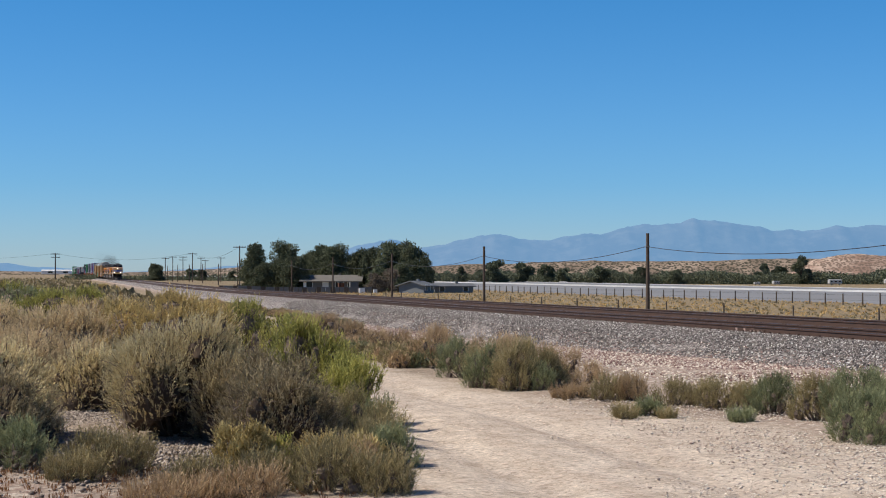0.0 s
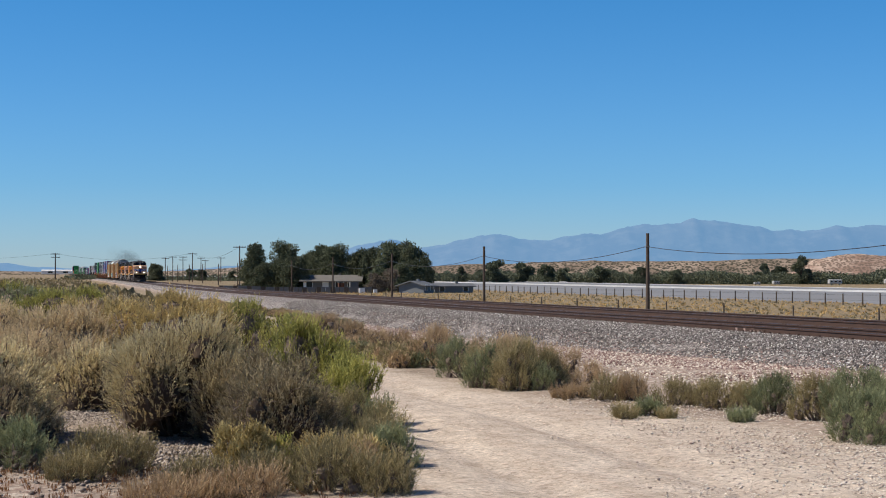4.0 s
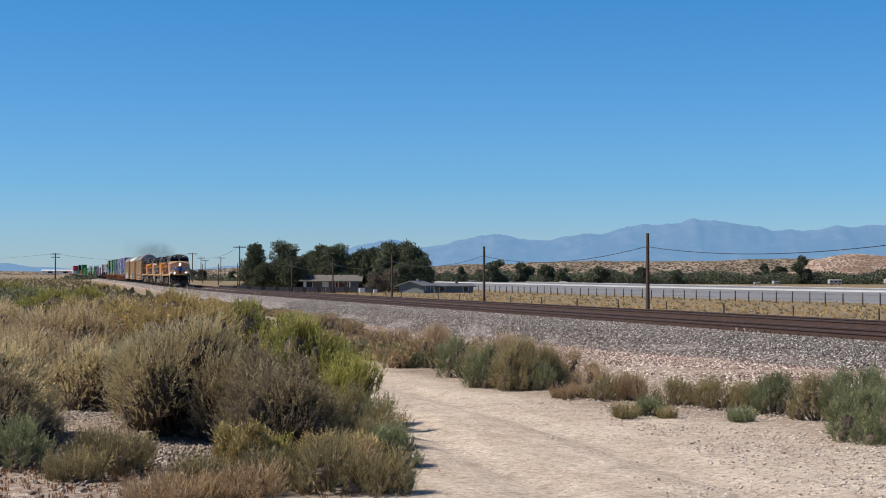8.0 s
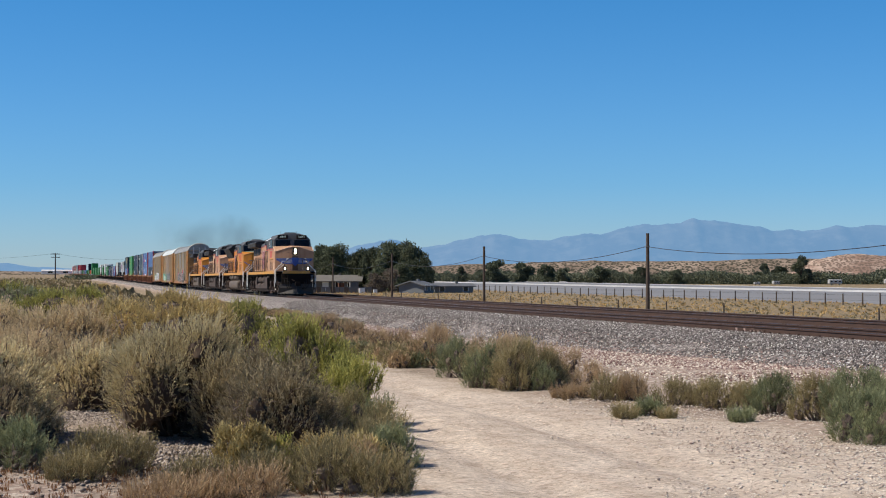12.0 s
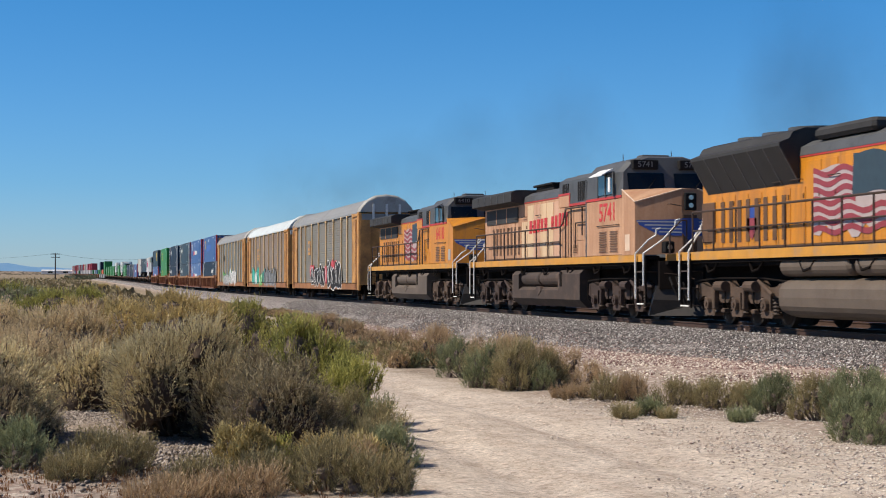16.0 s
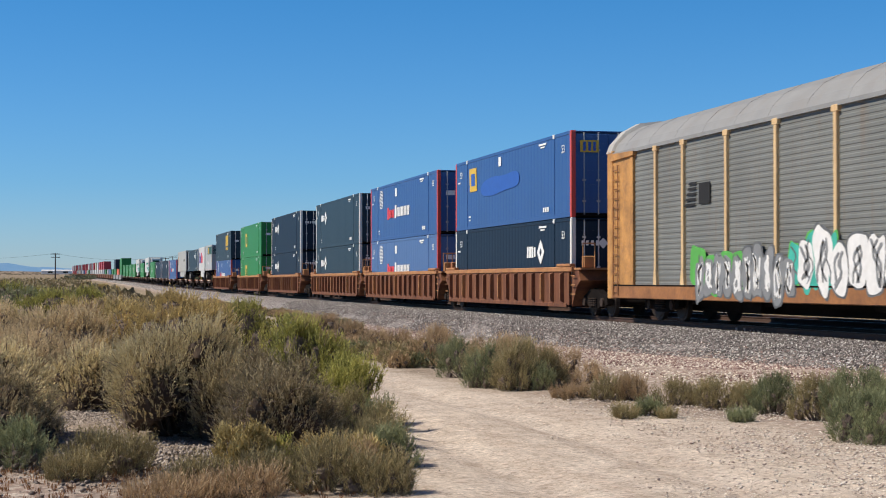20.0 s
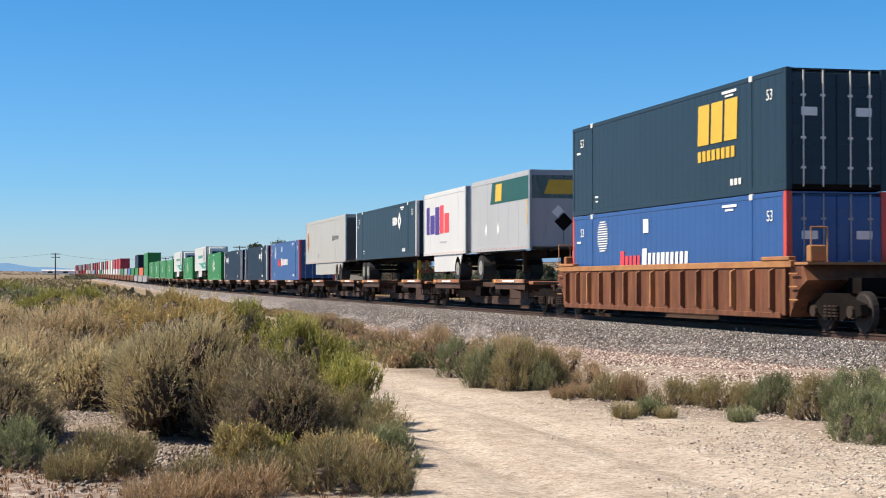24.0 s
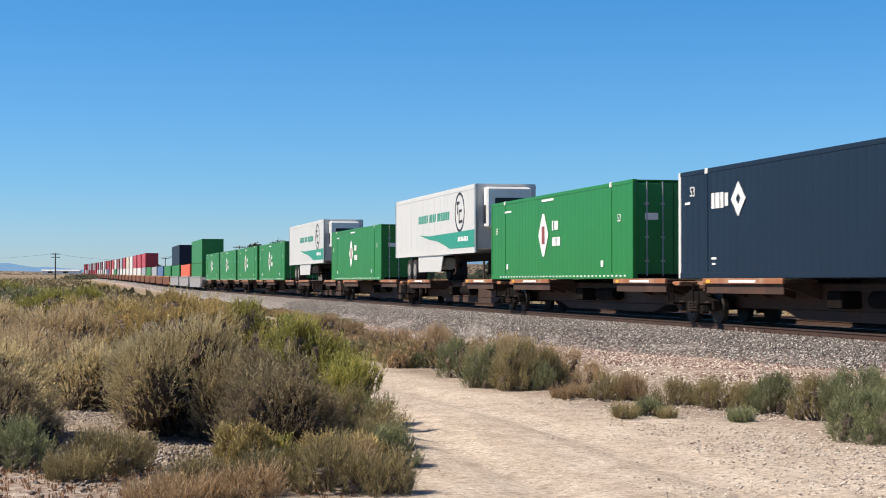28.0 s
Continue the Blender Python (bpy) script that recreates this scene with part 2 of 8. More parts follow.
bp.inputs["Strength"].default_value, bp.inputs["Distance"].default_value = 0.6, 0.03
add = n.new("ShaderNodeMath")
add.operation = "ADD"
l.new(fine_n.outputs["Fac"], add.inputs[0])
l.new(grit.outputs["Fac"], add.inputs[1])
l.new(add.outputs["Value"], bp.inputs["Height"])
l.new(bp.outputs["Normal"], p.inputs["Normal"])
me.materials.append(m)

# the ballast bank under both tracks
BANK = [(13.2, -0.10), (13.55, 0.0), (15.9, 0.23), (16.35, 0.29), (19.1, 0.29), (20.6, 0.25), (23.8, 0.29), (24.3, 0.20), (26.6, -0.4)]


def bank_z(u):
    for (a, za), (b, zb) in zip(BANK, BANK[1:]):
        if a <= u <= b:
            return za + (zb - za) * (u - a) / (b - a)
    return -0.5


ys = [-450 + 15 * i for i in range(26)] + [-60 + 1.5 * i for i in range(140)]
while ys[-1] < 1500:
    ys.append(ys[-1] * 1.06)
us = [13.2 + 0.35 * i for i in range(39)]
bv = []
for y in ys:
    for u in us:
        toe = smooth(15.2, 13.8, u)
        bv.append((u + bend(y) + 0.3 * noise.noise((u, y * 0.3, 5)) * toe, y, rise(y) + bank_z(u) + 0.03 * noise.noise((u * 1.1, y * 1.1, 1)) - 0.42 * smooth(18, 60, y) * toe))
nu = len(us)
me = bpy.data.meshes.new("ballast")
me.from_pydata(bv, [], [(j * nu + i, j * nu + i + 1, j * nu + nu + i + 1, j * nu + nu + i) for j in range(len(ys) - 1) for i in range(nu - 1)])
me.polygons.foreach_set("use_smooth", [True] * len(me.polygons))
m, n, l, p = nodes_of("ballast")
co = n.new("ShaderNodeTexCoord")
vor = n.new("ShaderNodeTexVoronoi")
vor.inputs["Scale"].default_value = 14
l.new(co.outputs["Object"], vor.inputs["Vector"])
sepv = n.new("ShaderNodeSeparateColor")
l.new(vor.outputs["Color"], sepv.inputs["Color"])
peb = ramp(n, [(0.0, (0.055, 0.048, 0.045)), (0.4, (0.145, 0.127, 0.12)), (0.75, (0.24, 0.205, 0.19)), (1.0, (0.58, 0.53, 0.50))])
l.new(sepv.outputs["Red"], peb.inputs["Fac"])
l.new(peb.outputs["Color"], p.inputs["Base Color"])
p.inputs["Roughness"].default_value = 0.9
bp = n.new("ShaderNodeBump")
bp.inputs["Strength"].default_value, bp.inputs["Distance"].default_value = 1.0, 0.03
l.new(vor.outputs["Distance"], bp.inputs["Height"])
l.new(bp.outputs["Normal"], p.inputs["Normal"])
me.materials.append(m)
tagged(new("ballast", me), "grey crushed-stone ballast bank under two tracks", "ballast", kind="structure")

rust = mat("rail_rust", (0.060, 0.030, 0.020), 0.8, 0.0, 0.25, 2, 60, 0.3)
steel = mat("rail_head", (0.20, 0.185, 0.175), 0.42, 1.0, 0.1, 3, 60, 0.05)
tie_wood = mat("tie_wood", (0.085, 0.062, 0.046), 0.9, 0.0, 0.3, 4, 50, 0.4, rand=0.25)
RAIL = [(-0.075, 0), (0.075, 0), (0.075, 0.012), (0.014, 0.03), (0.012, 0.125), (0.036, 0.135), (0.036, 0.168), (-0.036, 0.168), (-0.036, 0.135), (-0.012, 0.125), (-0.014, 0.03), (-0.075, 0.012)]


def rail_shape(x, outline):
    s = Shape()
    s.loft([[(x + bend(y) + a, y, rise(y) + RAIL_Z - 0.17 + b) for a, b in outline] for y in ys])
    return s


tracks = []
for nm, cx, dz in (("near", TRACK_X, 0.0), ("far", SECOND_X, 0.0)):
    tr = thing("railway_track", "rusty steel rails on wooden ties in grey ballast" if nm == "near" else "second track with rusty rails beyond the first", "railway track", "railway tracks", kind="structure")
    tracks.append((tr, cx))
    for k in (-0.755, 0.755):
        r = part("rail", rail_shape(cx + k, RAIL), rust, tr)
        part("rail_head", rail_shape(cx + k, [(-0.034, 0.1685), (0.034, 0.1685), (0.026, 0.1715), (-0.026, 0.1715)]), steel, r, "polished running surface")

# ---- stones ----
def stone_mat(name, stops, mottle=0.35):
    m, n, l, p = nodes_of(name)
    g, co, t = n.new("ShaderNodeNewGeometry"), n.new("ShaderNodeTexCoord"), n.new("ShaderNodeTexNoise")
    r = ramp(n, stops)
    r.color_ramp.interpolation = "LINEAR"
    l.new(g.outputs["Random Per Island"], r.inputs["Fac"])
    t.inputs["Scale"].default_value = 30
    l.new(co.outputs["Object"], t.inputs["Vector"])
    mx = n.new("ShaderNodeMix")
    mx.data_type, mx.blend_type = "RGBA", "MULTIPLY"
    mx.inputs["Factor"].default_value = mottle
    l.new(r.outputs["Color"], mx.inputs["A"])
    l.new(t.outputs["Fac"], mx.inputs["B"])
    l.new(mx.outputs["Result"], p.inputs["Base Color"])
    p.inputs["Roughness"].default_value = 0.85
    return m


def mesh_from_arrays(name, verts, faces, material):
    """A mesh from arrays of points and of equally sized faces."""
    me = bpy.data.meshes.new(name)
    k = faces.shape[1]
    me.vertices.add(len(verts))
    me.vertices.foreach_set("co", verts.astype(np.float32).ravel())
    me.loops.add(faces.size)
    me.loops.foreach_set("vertex_index", faces.astype(np.int32).ravel())
    me.polygons.add(len(faces))
    me.polygons.foreach_set("loop_start", np.arange(0, faces.size, k, dtype=np.int32))
    me.update(calc_edges=True)
    me.materials.append(material)
    return me


OCTA = np.array([(0, 2, 4), (2, 1, 4), (1, 3, 4), (3, 0, 4), (2, 0, 5), (1, 2, 5), (3, 1, 5), (0, 3, 5)])


def stones(name, label, pts, sizes, material, seed, flat=0.75):
    rng = np.random.default_rng(seed)
    n = len(pts)
    base = np.array([(-1, 0, 0), (1, 0, 0), (0, -1, 0), (0, 1, 0), (0, 0, 1), (0, 0, -1)], float)
    v = base[None] * sizes[:, None, None] * rng.uniform(0.55, 1.25, (n, 6, 1)) + rng.normal(0, 0.18, (n, 6, 3)) * sizes[:, None, None]
    v[:, :, 2] *= flat
    a = rng.uniform(0, 2 * np.pi, n)
    c, s = np.cos(a)[:, None], np.sin(a)[:, None]
    x, y = v[:, :, 0] * c - v[:, :, 1] * s, v[:, :, 0] * s + v[:, :, 1] * c
    v[:, :, 0], v[:, :, 1] = x, y
    v += pts[:, None, :]
    f = (OCTA[None] + 6 * np.arange(n)[:, None, None]).reshape(-1, 3)
    return tagged(new(name, mesh_from_arrays(name, v.reshape(-1, 3), f, material)), label, name.replace("_", " "), kind="stuff")


rng = np.random.default_rng(5)
ballast_stone = stone_mat("ballast_stone", [(0.0, (0.045, 0.038, 0.037)), (0.4, (0.155, 0.138, 0.132)), (0.72, (0.29, 0.25, 0.235)), (0.87, (0.44, 0.40, 0.375)), (1.0, (0.92, 0.90, 0.86))])
toe_stone = stone_mat("toe_stone", [(0.0, (0.13, 0.062, 0.058)), (0.3, (0.27, 0.155, 0.135)), (0.6, (0.40, 0.28, 0.24)), (1.0, (0.88, 0.80, 0.69))])
road_stone = stone_mat("road_stone", [(0.0, (0.42, 0.34, 0.27)), (0.5, (0.58, 0.50, 0.42)), (1.0, (0.74, 0.67, 0.58))])
gravel_stone = stone_mat("gravel_stone", [(0.0, (0.36, 0.27, 0.23)), (0.5, (0.62, 0.53, 0.45)), (1.0, (0.90, 0.83, 0.73))], 0.15)
bank_stone = stone_mat("bank_stone", [(0.0, (0.14, 0.11, 0.095)), (0.5, (0.32, 0.265, 0.22)), (1.0, (0.56, 0.48, 0.41))])
pale_stone = stone_mat("pale_stone", [(0.0, (0.34, 0.22, 0.19)), (0.4, (0.68, 0.575, 0.46)), (1.0, (0.93, 0.86, 0.75))], 0.1)


def bank_point(u, y):
    toe = smooth(15.2, 13.8, u)
    return (u + bend(y), y, rise(y) + bank_z(u) - 0.42 * smooth(18, 60, y) * toe)


n = 110000
yy = 18 + 92 * rng.random(n) ** 1.3
uu = 13.35 + 3.35 * rng.random(n) ** 0.9
stones("ballast_stones", "grey crushed ballast stones on the bank", np.array([bank_point(u, y) for u, y in zip(uu, yy)]) + (0, 0, 0.012), 0.014 + 0.025 * rng.random(n) ** 1.7, ballast_stone, 1)
n = 9000
yy = 20 + 75 * rng.random(n) ** 1.3
uu = rng.uniform(17.1, 18.3, n)
stones("crib_stones", "grey ballast stones between the rails", np.array([bank_point(u, y) for u, y in zip(uu, yy)]) + (0, 0, 0.015), rng.uniform(0.03, 0.055, n), ballast_stone, 2)
n = 46000
yy = 17 + 60 * rng.random(n) ** 1.6
uu = np.clip(rng.normal(12.5, 1.0, n), 9.9, 14.8)
stones("bank_foot_stones", "reddish stones scattered at the foot of the ballast", np.array([(u, y, max(land(u, y), bank_point(u, y)[2] if u > 13.2 else -9)) for u, y in zip(uu, yy)]) + (0, 0, 0.01), 0.012 + 0.034 * rng.random(n) ** 2, toe_stone, 3)
n = 17000
yy = 16.5 + 42 * rng.random(n) ** 1.6
uu = 13.3 - 4.0 * rng.random(n) ** 1.2
stones("verge_stones", "cream and pale stones strewn on sand below the ballast", np.array([(u, y, max(land(u, y), bank_point(u, y)[2] if u > 13.2 else -9)) for u, y in zip(uu, yy)]) + (0, 0, 0.01), 0.011 + 0.032 * rng.random(n) ** 2.5, pale_stone, 8, 0.6)
n = 64000
xx, yy = rng.uniform(3.4, 11.0, n), 10.5 + 11 * rng.random(n) ** 1.2
keep = (xx > 4.3 + 0.16 * (yy - 10) + 2.2 * rng.random(n) + 1.2 * np.array([noise.noise((x, y, 2)) for x, y in zip(xx, yy)]))
stones("gravel", "pale loose gravel beside the road", np.array([(x, y, land(x, y)) for x, y in zip(xx[keep], yy[keep])]) + (0, 0, 0.008), 0.004 + 0.020 * rng.random(n)[keep] ** 4, gravel_stone, 4, 0.4)
n = 24000
xx, yy = rng.normal(0.2, 0.9, n), rng.normal(16.7, 1.7, n)
stones("pebbles", "pale pebbles on the bank beside the bushes", np.array([(x, y, land(x, y)) for x, y in zip(xx, yy)]) + (0, 0, 0.008), 0.009 + 0.024 * rng.random(n) ** 2, bank_stone, 6)
n = 2600
xx, yy = rng.uniform(1.5, 7, n), rng.uniform(10, 30, n)
stones("road_pebbles", "small pebbles strewn over the dirt road", np.array([(x, y, land(x, y)) for x, y in zip(xx, yy)]) + (0, 0, 0.004), 0.003 + 0.011 * rng.random(n) ** 4, road_stone, 7, 0.5)

# ---- shrubs ----
def leaf_mat2(name, dark, light, dry, dry_share=0.3, thin=0.14, size=3.0, tips=True):
    """Foliage whose tone changes from leaf to leaf and from clump to clump."""
    m, n, l, p = nodes_of(name)
    g, oi, co = n.new("ShaderNodeNewGeometry"), n.new("ShaderNodeObjectInfo"), n.new("ShaderNodeTexCoord")
    t = n.new("ShaderNodeTexNoise")
    t.inputs["Scale"].default_value, t.inputs["Detail"].default_value = size, 3
    l.new(co.outputs["Object"], t.inputs["Vector"])
    mp = n.new("ShaderNodeMapRange")
    mp.inputs["From Min"].default_value, mp.inputs["From Max"].default_value = 0.32, 0.68
    l.new(t.outputs["Fac"], mp.inputs["Value"])
    tip = n.new("ShaderNodeAttribute")
    tip.attribute_name = "tip"
    sums = None
    for src, k in ((mp.outputs["Result"], 0.30), (g.outputs["Random Per Island"], 0.32), (tip.outputs["Fac"], 0.38 if tips else 0.0)):
        q = n.new("ShaderNodeMath")
        q.operation = "MULTIPLY_ADD"
        l.new(src, q.inputs[0])
        q.inputs[1].default_value, q.inputs[2].default_value = (k if tips else k / 0.62), 0.0
        if sums:
            l.new(sums, q.inputs[2])
        sums = q.outputs["Value"]
    r = ramp(n, [(0.1, dark), (0.85 - dry_share, light), (1.0, dry)])
    l.new(sums, r.inputs["Fac"])
    hs, mr = n.new("ShaderNodeHueSaturation"), n.new("ShaderNodeMapRange")
    mr.inputs["To Min"].default_value, mr.inputs["To Max"].default_value = 0.85, 1.15
    l.new(oi.outputs["Random"], mr.inputs["Value"])
    l.new(mr.outputs["Result"], hs.inputs["Value"])
    l.new(r.outputs["Color"], hs.inputs["Color"])
    l.new(hs.outputs["Color"], p.inputs["Base Color"])
    p.inputs["Roughness"].default_value, p.inputs["Specular IOR Level"].default_value = 0.8, 0.15
    tr, mx = n.new("ShaderNodeBsdfTranslucent"), n.new("ShaderNodeMixShader")
    mx.inputs["Fac"].default_value = thin
    l.new(hs.outputs["Color"], tr.inputs["Color"])
    l.new(p.outputs["BSDF"], mx.inputs[1])
    l.new(tr.outputs["BSDF"], mx.inputs[2])
    l.new(mx.outputs["Shader"], n["Material Output"].inputs["Surface"])
    return m


FOLIAGE = {
    "sage": leaf_mat2("sage_leaf", (0.19, 0.145, 0.08), (0.66, 0.55, 0.31), (0.92, 0.82, 0.53), 0.36, 0.28),
    "olive": leaf_mat2("olive_leaf", (0.19, 0.138, 0.055), (0.58, 0.445, 0.19), (0.80, 0.64, 0.31), 0.3, 0.2),
    # half-dead sage, darkened further for the shade that falls on these bushes
    "brush": leaf_mat2("brush_leaf_shaded", (0.10, 0.076, 0.046), (0.40, 0.325, 0.19), (0.70, 0.59, 0.38)),
    "weed": leaf_mat2("weed_leaf", (0.12, 0.098, 0.048), (0.36, 0.30, 0.155), (0.56, 0.46, 0.27)),
    "tan": leaf_mat2("tan_leaf", (0.25, 0.19, 0.115), (0.66, 0.525, 0.32), (0.86, 0.71, 0.46), 0.3, 0.26),
    "lime": leaf_mat2("lime_leaf", (0.09, 0.092, 0.026), (0.46, 0.435, 0.125), (0.80, 0.73, 0.27)),
    "teal": leaf_mat2("grey_green_leaf", (0.08, 0.092, 0.048), (0.28, 0.30, 0.16), (0.48, 0.45, 0.26)),
    "dry": leaf_mat2("dry_leaf", (0.17, 0.115, 0.065), (0.44, 0.315, 0.185), (0.62, 0.47, 0.29), 0.4),
    "rusty": leaf_mat2("rusty_litter", (0.16, 0.08, 0.04), (0.34, 0.18, 0.09), (0.48, 0.32, 0.18), 0.4),
    "straw": leaf_mat2("straw_leaf", (0.20, 0.145, 0.06), (0.48, 0.385, 0.17), (0.66, 0.54, 0.26), 0.4),
}
FOLIAGE["grass"] = leaf_mat2("field_grass", (0.28, 0.185, 0.085), (0.50, 0.34, 0.145), (0.64, 0.44, 0.20), 0.4, tips=False)
FOLIAGE["scrub"] = leaf_mat2("field_scrub", (0.13, 0.11, 0.06), (0.26, 0.22, 0.12), (0.36, 0.28, 0.17), 0.4, tips=False)
# for stems, and for the dark balls that make the shade inside big bushes
stem_shade_brown = mat("stem_shade_brown", (0.085, 0.058, 0.04), 0.95, 0, 0.4, 5, 60, 0.2)
twig = mat("twig", (0.16, 0.12, 0.095), 0.9, 0, 0.3, 5, 60, 0.2)


def leaf_quads(p, d, length, width, rng):
    """Pointed four-cornered leaves at p along d."""
    n = len(p)
    d = d / np.linalg.norm(d, axis=1, keepdims=True)
    r = rng.normal(0, 1, (n, 3))
    s = np.cross(d, r)
    s /= np.linalg.norm(s, axis=1, keepdims=True) + 1e-9
    L, W = length[:, None], width[:, None]
    v = np.stack([p, p + d * L * 0.5 + s * W, p + d * L, p + d * L * 0.5 - s * W], 1)
    return v.reshape(-1, 3), np.arange(4 * n).reshape(-1, 4)


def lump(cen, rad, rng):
    """A rough, low-sided ball, dark and solid: stands in for the shade inside a puff of twigs."""
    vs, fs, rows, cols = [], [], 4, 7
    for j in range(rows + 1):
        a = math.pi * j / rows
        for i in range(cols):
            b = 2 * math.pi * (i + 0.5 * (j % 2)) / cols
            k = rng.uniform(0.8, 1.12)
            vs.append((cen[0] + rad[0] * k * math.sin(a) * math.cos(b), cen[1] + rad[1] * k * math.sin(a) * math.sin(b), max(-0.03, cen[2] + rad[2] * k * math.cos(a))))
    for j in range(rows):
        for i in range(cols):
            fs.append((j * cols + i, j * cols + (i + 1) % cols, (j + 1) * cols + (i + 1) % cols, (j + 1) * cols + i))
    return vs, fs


def shrub(name, label, kind, w, h, seed, sprigs=900, per=12, leaf=0.05, wide=0.14, up=0.6, lobes=7, group="", sprig=0.2, depth=None, splay=0.75, core=0.5):
    """A bush: puffs of twigs heaped into a dome, dark balls for the shade inside, leafy sprigs all over the outside."""
    rng = np.random.default_rng(seed)
    depth = depth or w
    th = thing(name, label, "shrub", group)
    size = np.array([w / 2, depth / 2, h])
    c = rng.normal(0, 1, (lobes, 3))
    c[:, 2] = np.abs(c[:, 2]) * 0.85 + 0.05
    c /= np.linalg.norm(c, axis=1, keepdims=True)
    puff = rng.uniform(0.18, 0.42, (lobes, 1))
    cen = c * (1 - puff * 0.95) * rng.uniform(0.68, 1.06, (lobes, 1))
    n = sprigs * 2
    share = puff[:, 0] ** 2
    k = rng.choice(lobes, n, p=share / share.sum())
    u = rng.normal(0, 1, (n, 3)) + c[k] * 0.7 + np.array([0, 0, 0.35])
    u /= np.linalg.norm(u, axis=1, keepdims=True)
    out = rng.uniform(0.72, 1.0, (n, 1))
    base = cen[k] + u * puff[k] * out
    far = np.linalg.norm(base[:, None, :] - cen[None], axis=2) / puff[None, :, 0]
    far[np.arange(n), k] = 9
    leafy = base[:, 2] > (0.42 * rng.random(n) if core > 0.8 else 0.0)
    keep = np.flatnonzero((far.min(1) > 0.72) & leafy)[:sprigs]
    base, u, k = base[keep] * size, u[keep], k[keep]
    sprigs = len(keep)
    base[:, 2] = np.minimum(base[:, 2], h - 0.5 * sprig * rng.uniform(0.6, 1.3, sprigs))
    way = (u * 0.75 + c[k] * 0.25) * np.array([1, 1, 0.6]) * (1 - up) + np.array([0, 0, up]) + rng.normal(0, 0.16, (sprigs, 3))
    way /= np.linalg.norm(way, axis=1, keepdims=True)
    ln = sprig * rng.uniform(0.35, 1.35, sprigs)
    t = np.tile(np.linspace(0.0, 1.0, per), sprigs)
    i = np.repeat(np.arange(sprigs), per)
    pts = base[i] + way[i] * ((t - 0.25) * ln[i])[:, None] + rng.normal(0, 0.006, (len(i), 3))
    dirs = way[i] + rng.normal(0, 0.6, (len(i), 3)) * splay * (1.1 - 0.6 * t)[:, None]
    lv, lf = leaf_quads(pts, dirs, leaf * rng.uniform(0.6, 1.3, len(i)) * (1.15 - 0.4 * t), leaf * wide * rng.uniform(0.7, 1.3, len(i)), rng)
    lv[:, 2] = np.maximum(lv[:, 2], 0.0)
    me = mesh_from_arrays("foliage", lv, lf, FOLIAGE[kind])
    tone = rng.uniform(0.55, 1.0, sprigs)
    me.attributes.new("tip", "FLOAT", "POINT").data.foreach_set("value", np.repeat(t * tone[i], 4).astype(np.float32))
    ob = new("foliage", me)
    ob.parent = th
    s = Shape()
    # added dark balls: they block light and give the shaded gaps between sprigs
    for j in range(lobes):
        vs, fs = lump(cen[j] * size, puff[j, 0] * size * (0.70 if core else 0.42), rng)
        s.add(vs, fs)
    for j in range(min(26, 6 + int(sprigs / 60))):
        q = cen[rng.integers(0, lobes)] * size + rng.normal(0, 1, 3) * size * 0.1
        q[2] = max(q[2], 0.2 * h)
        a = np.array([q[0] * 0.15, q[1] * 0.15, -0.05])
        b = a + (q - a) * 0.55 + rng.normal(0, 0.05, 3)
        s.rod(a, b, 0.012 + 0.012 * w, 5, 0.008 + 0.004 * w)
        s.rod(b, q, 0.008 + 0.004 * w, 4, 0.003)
    tagged(part("stems_and_shade", s, stem_shade_brown if core > 0.6 else twig, th), "woody stems, and dark balls that stand in for the shade inside", kind="stuff")
    if core:
        n = int(sprigs * core)
        k = rng.integers(0, lobes, n)
        d = rng.normal(0, 1, (n, 3)) + c[k] * 0.6
        d /= np.linalg.norm(d, axis=1, keepdims=True)
        p = (cen[k] + d * puff[k] * rng.uniform(0.75, 0.98, (n, 1))) * size
        p[:, 2] = np.abs(p[:, 2])
        v, f = leaf_quads(p, d + rng.normal(0, 0.6, (n, 3)), sprig * rng.uniform(0.5, 1.1, n), 0.0028 * rng.uniform(0.7, 1.5, n) * (1.0 + 0.5 * (leaf > 0.045)), rng)
        v[:, 2] = np.maximum(v[:, 2], 0.0)
        tw = new("dead_wood", mesh_from_arrays("dead_wood", v, f, twig))
        tw.parent = th
        tagged(tw, "bare grey dead twigs between the leaves", kind="stuff")
    return th


def plant(ob, x, y, turn=0.0, k=1.0, kz=None):
    ob.location = (x, y, land(x, y) - 0.02)
    ob.rotation_euler = (0, 0, turn)
    ob.scale = (k, k, kz or k)
    return ob


def again(ob, x, y, turn, k=1.0, kz=None):
    c = copy_thing(ob, pose(x, y, land(x, y) - 0.02, 0, 0, math.degrees(turn)))
    c.scale = (k, k, kz or k)
    return c

# ---- the train ----
# Every vehicle is built about its own middle, at the top of the rails; it runs towards -y and shows its -x side.
SPEED = 31.85
MOVING = []                                          # (thing, its place along the track at 20 s, sideways, up)

DUST = (0.30, 0.22, 0.16)
yellow = mat("armour_yellow", (0.62, 0.235, 0.010), 0.42, 0, 0.14, 0.6, 22, 0.05, (0.26, 0.10, 0.03), 0.42, True)
faded = mat("faded_yellow", (0.55, 0.325, 0.195), 0.65, 0, 0.22, 0.55, 18, 0.08, (0.30, 0.12, 0.05), 0.68, True)
cream_patch = mat("cream_patch", (0.66, 0.47, 0.29), 0.6, 0, 0.12, 0.9, 20, 0.05, (0.40, 0.19, 0.08), 0.3, True)
pink_patch = mat("pink_patch", (0.60, 0.36, 0.24), 0.6, 0, 0.12, 0.9, 20, 0.05, (0.36, 0.16, 0.07), 0.4, True)
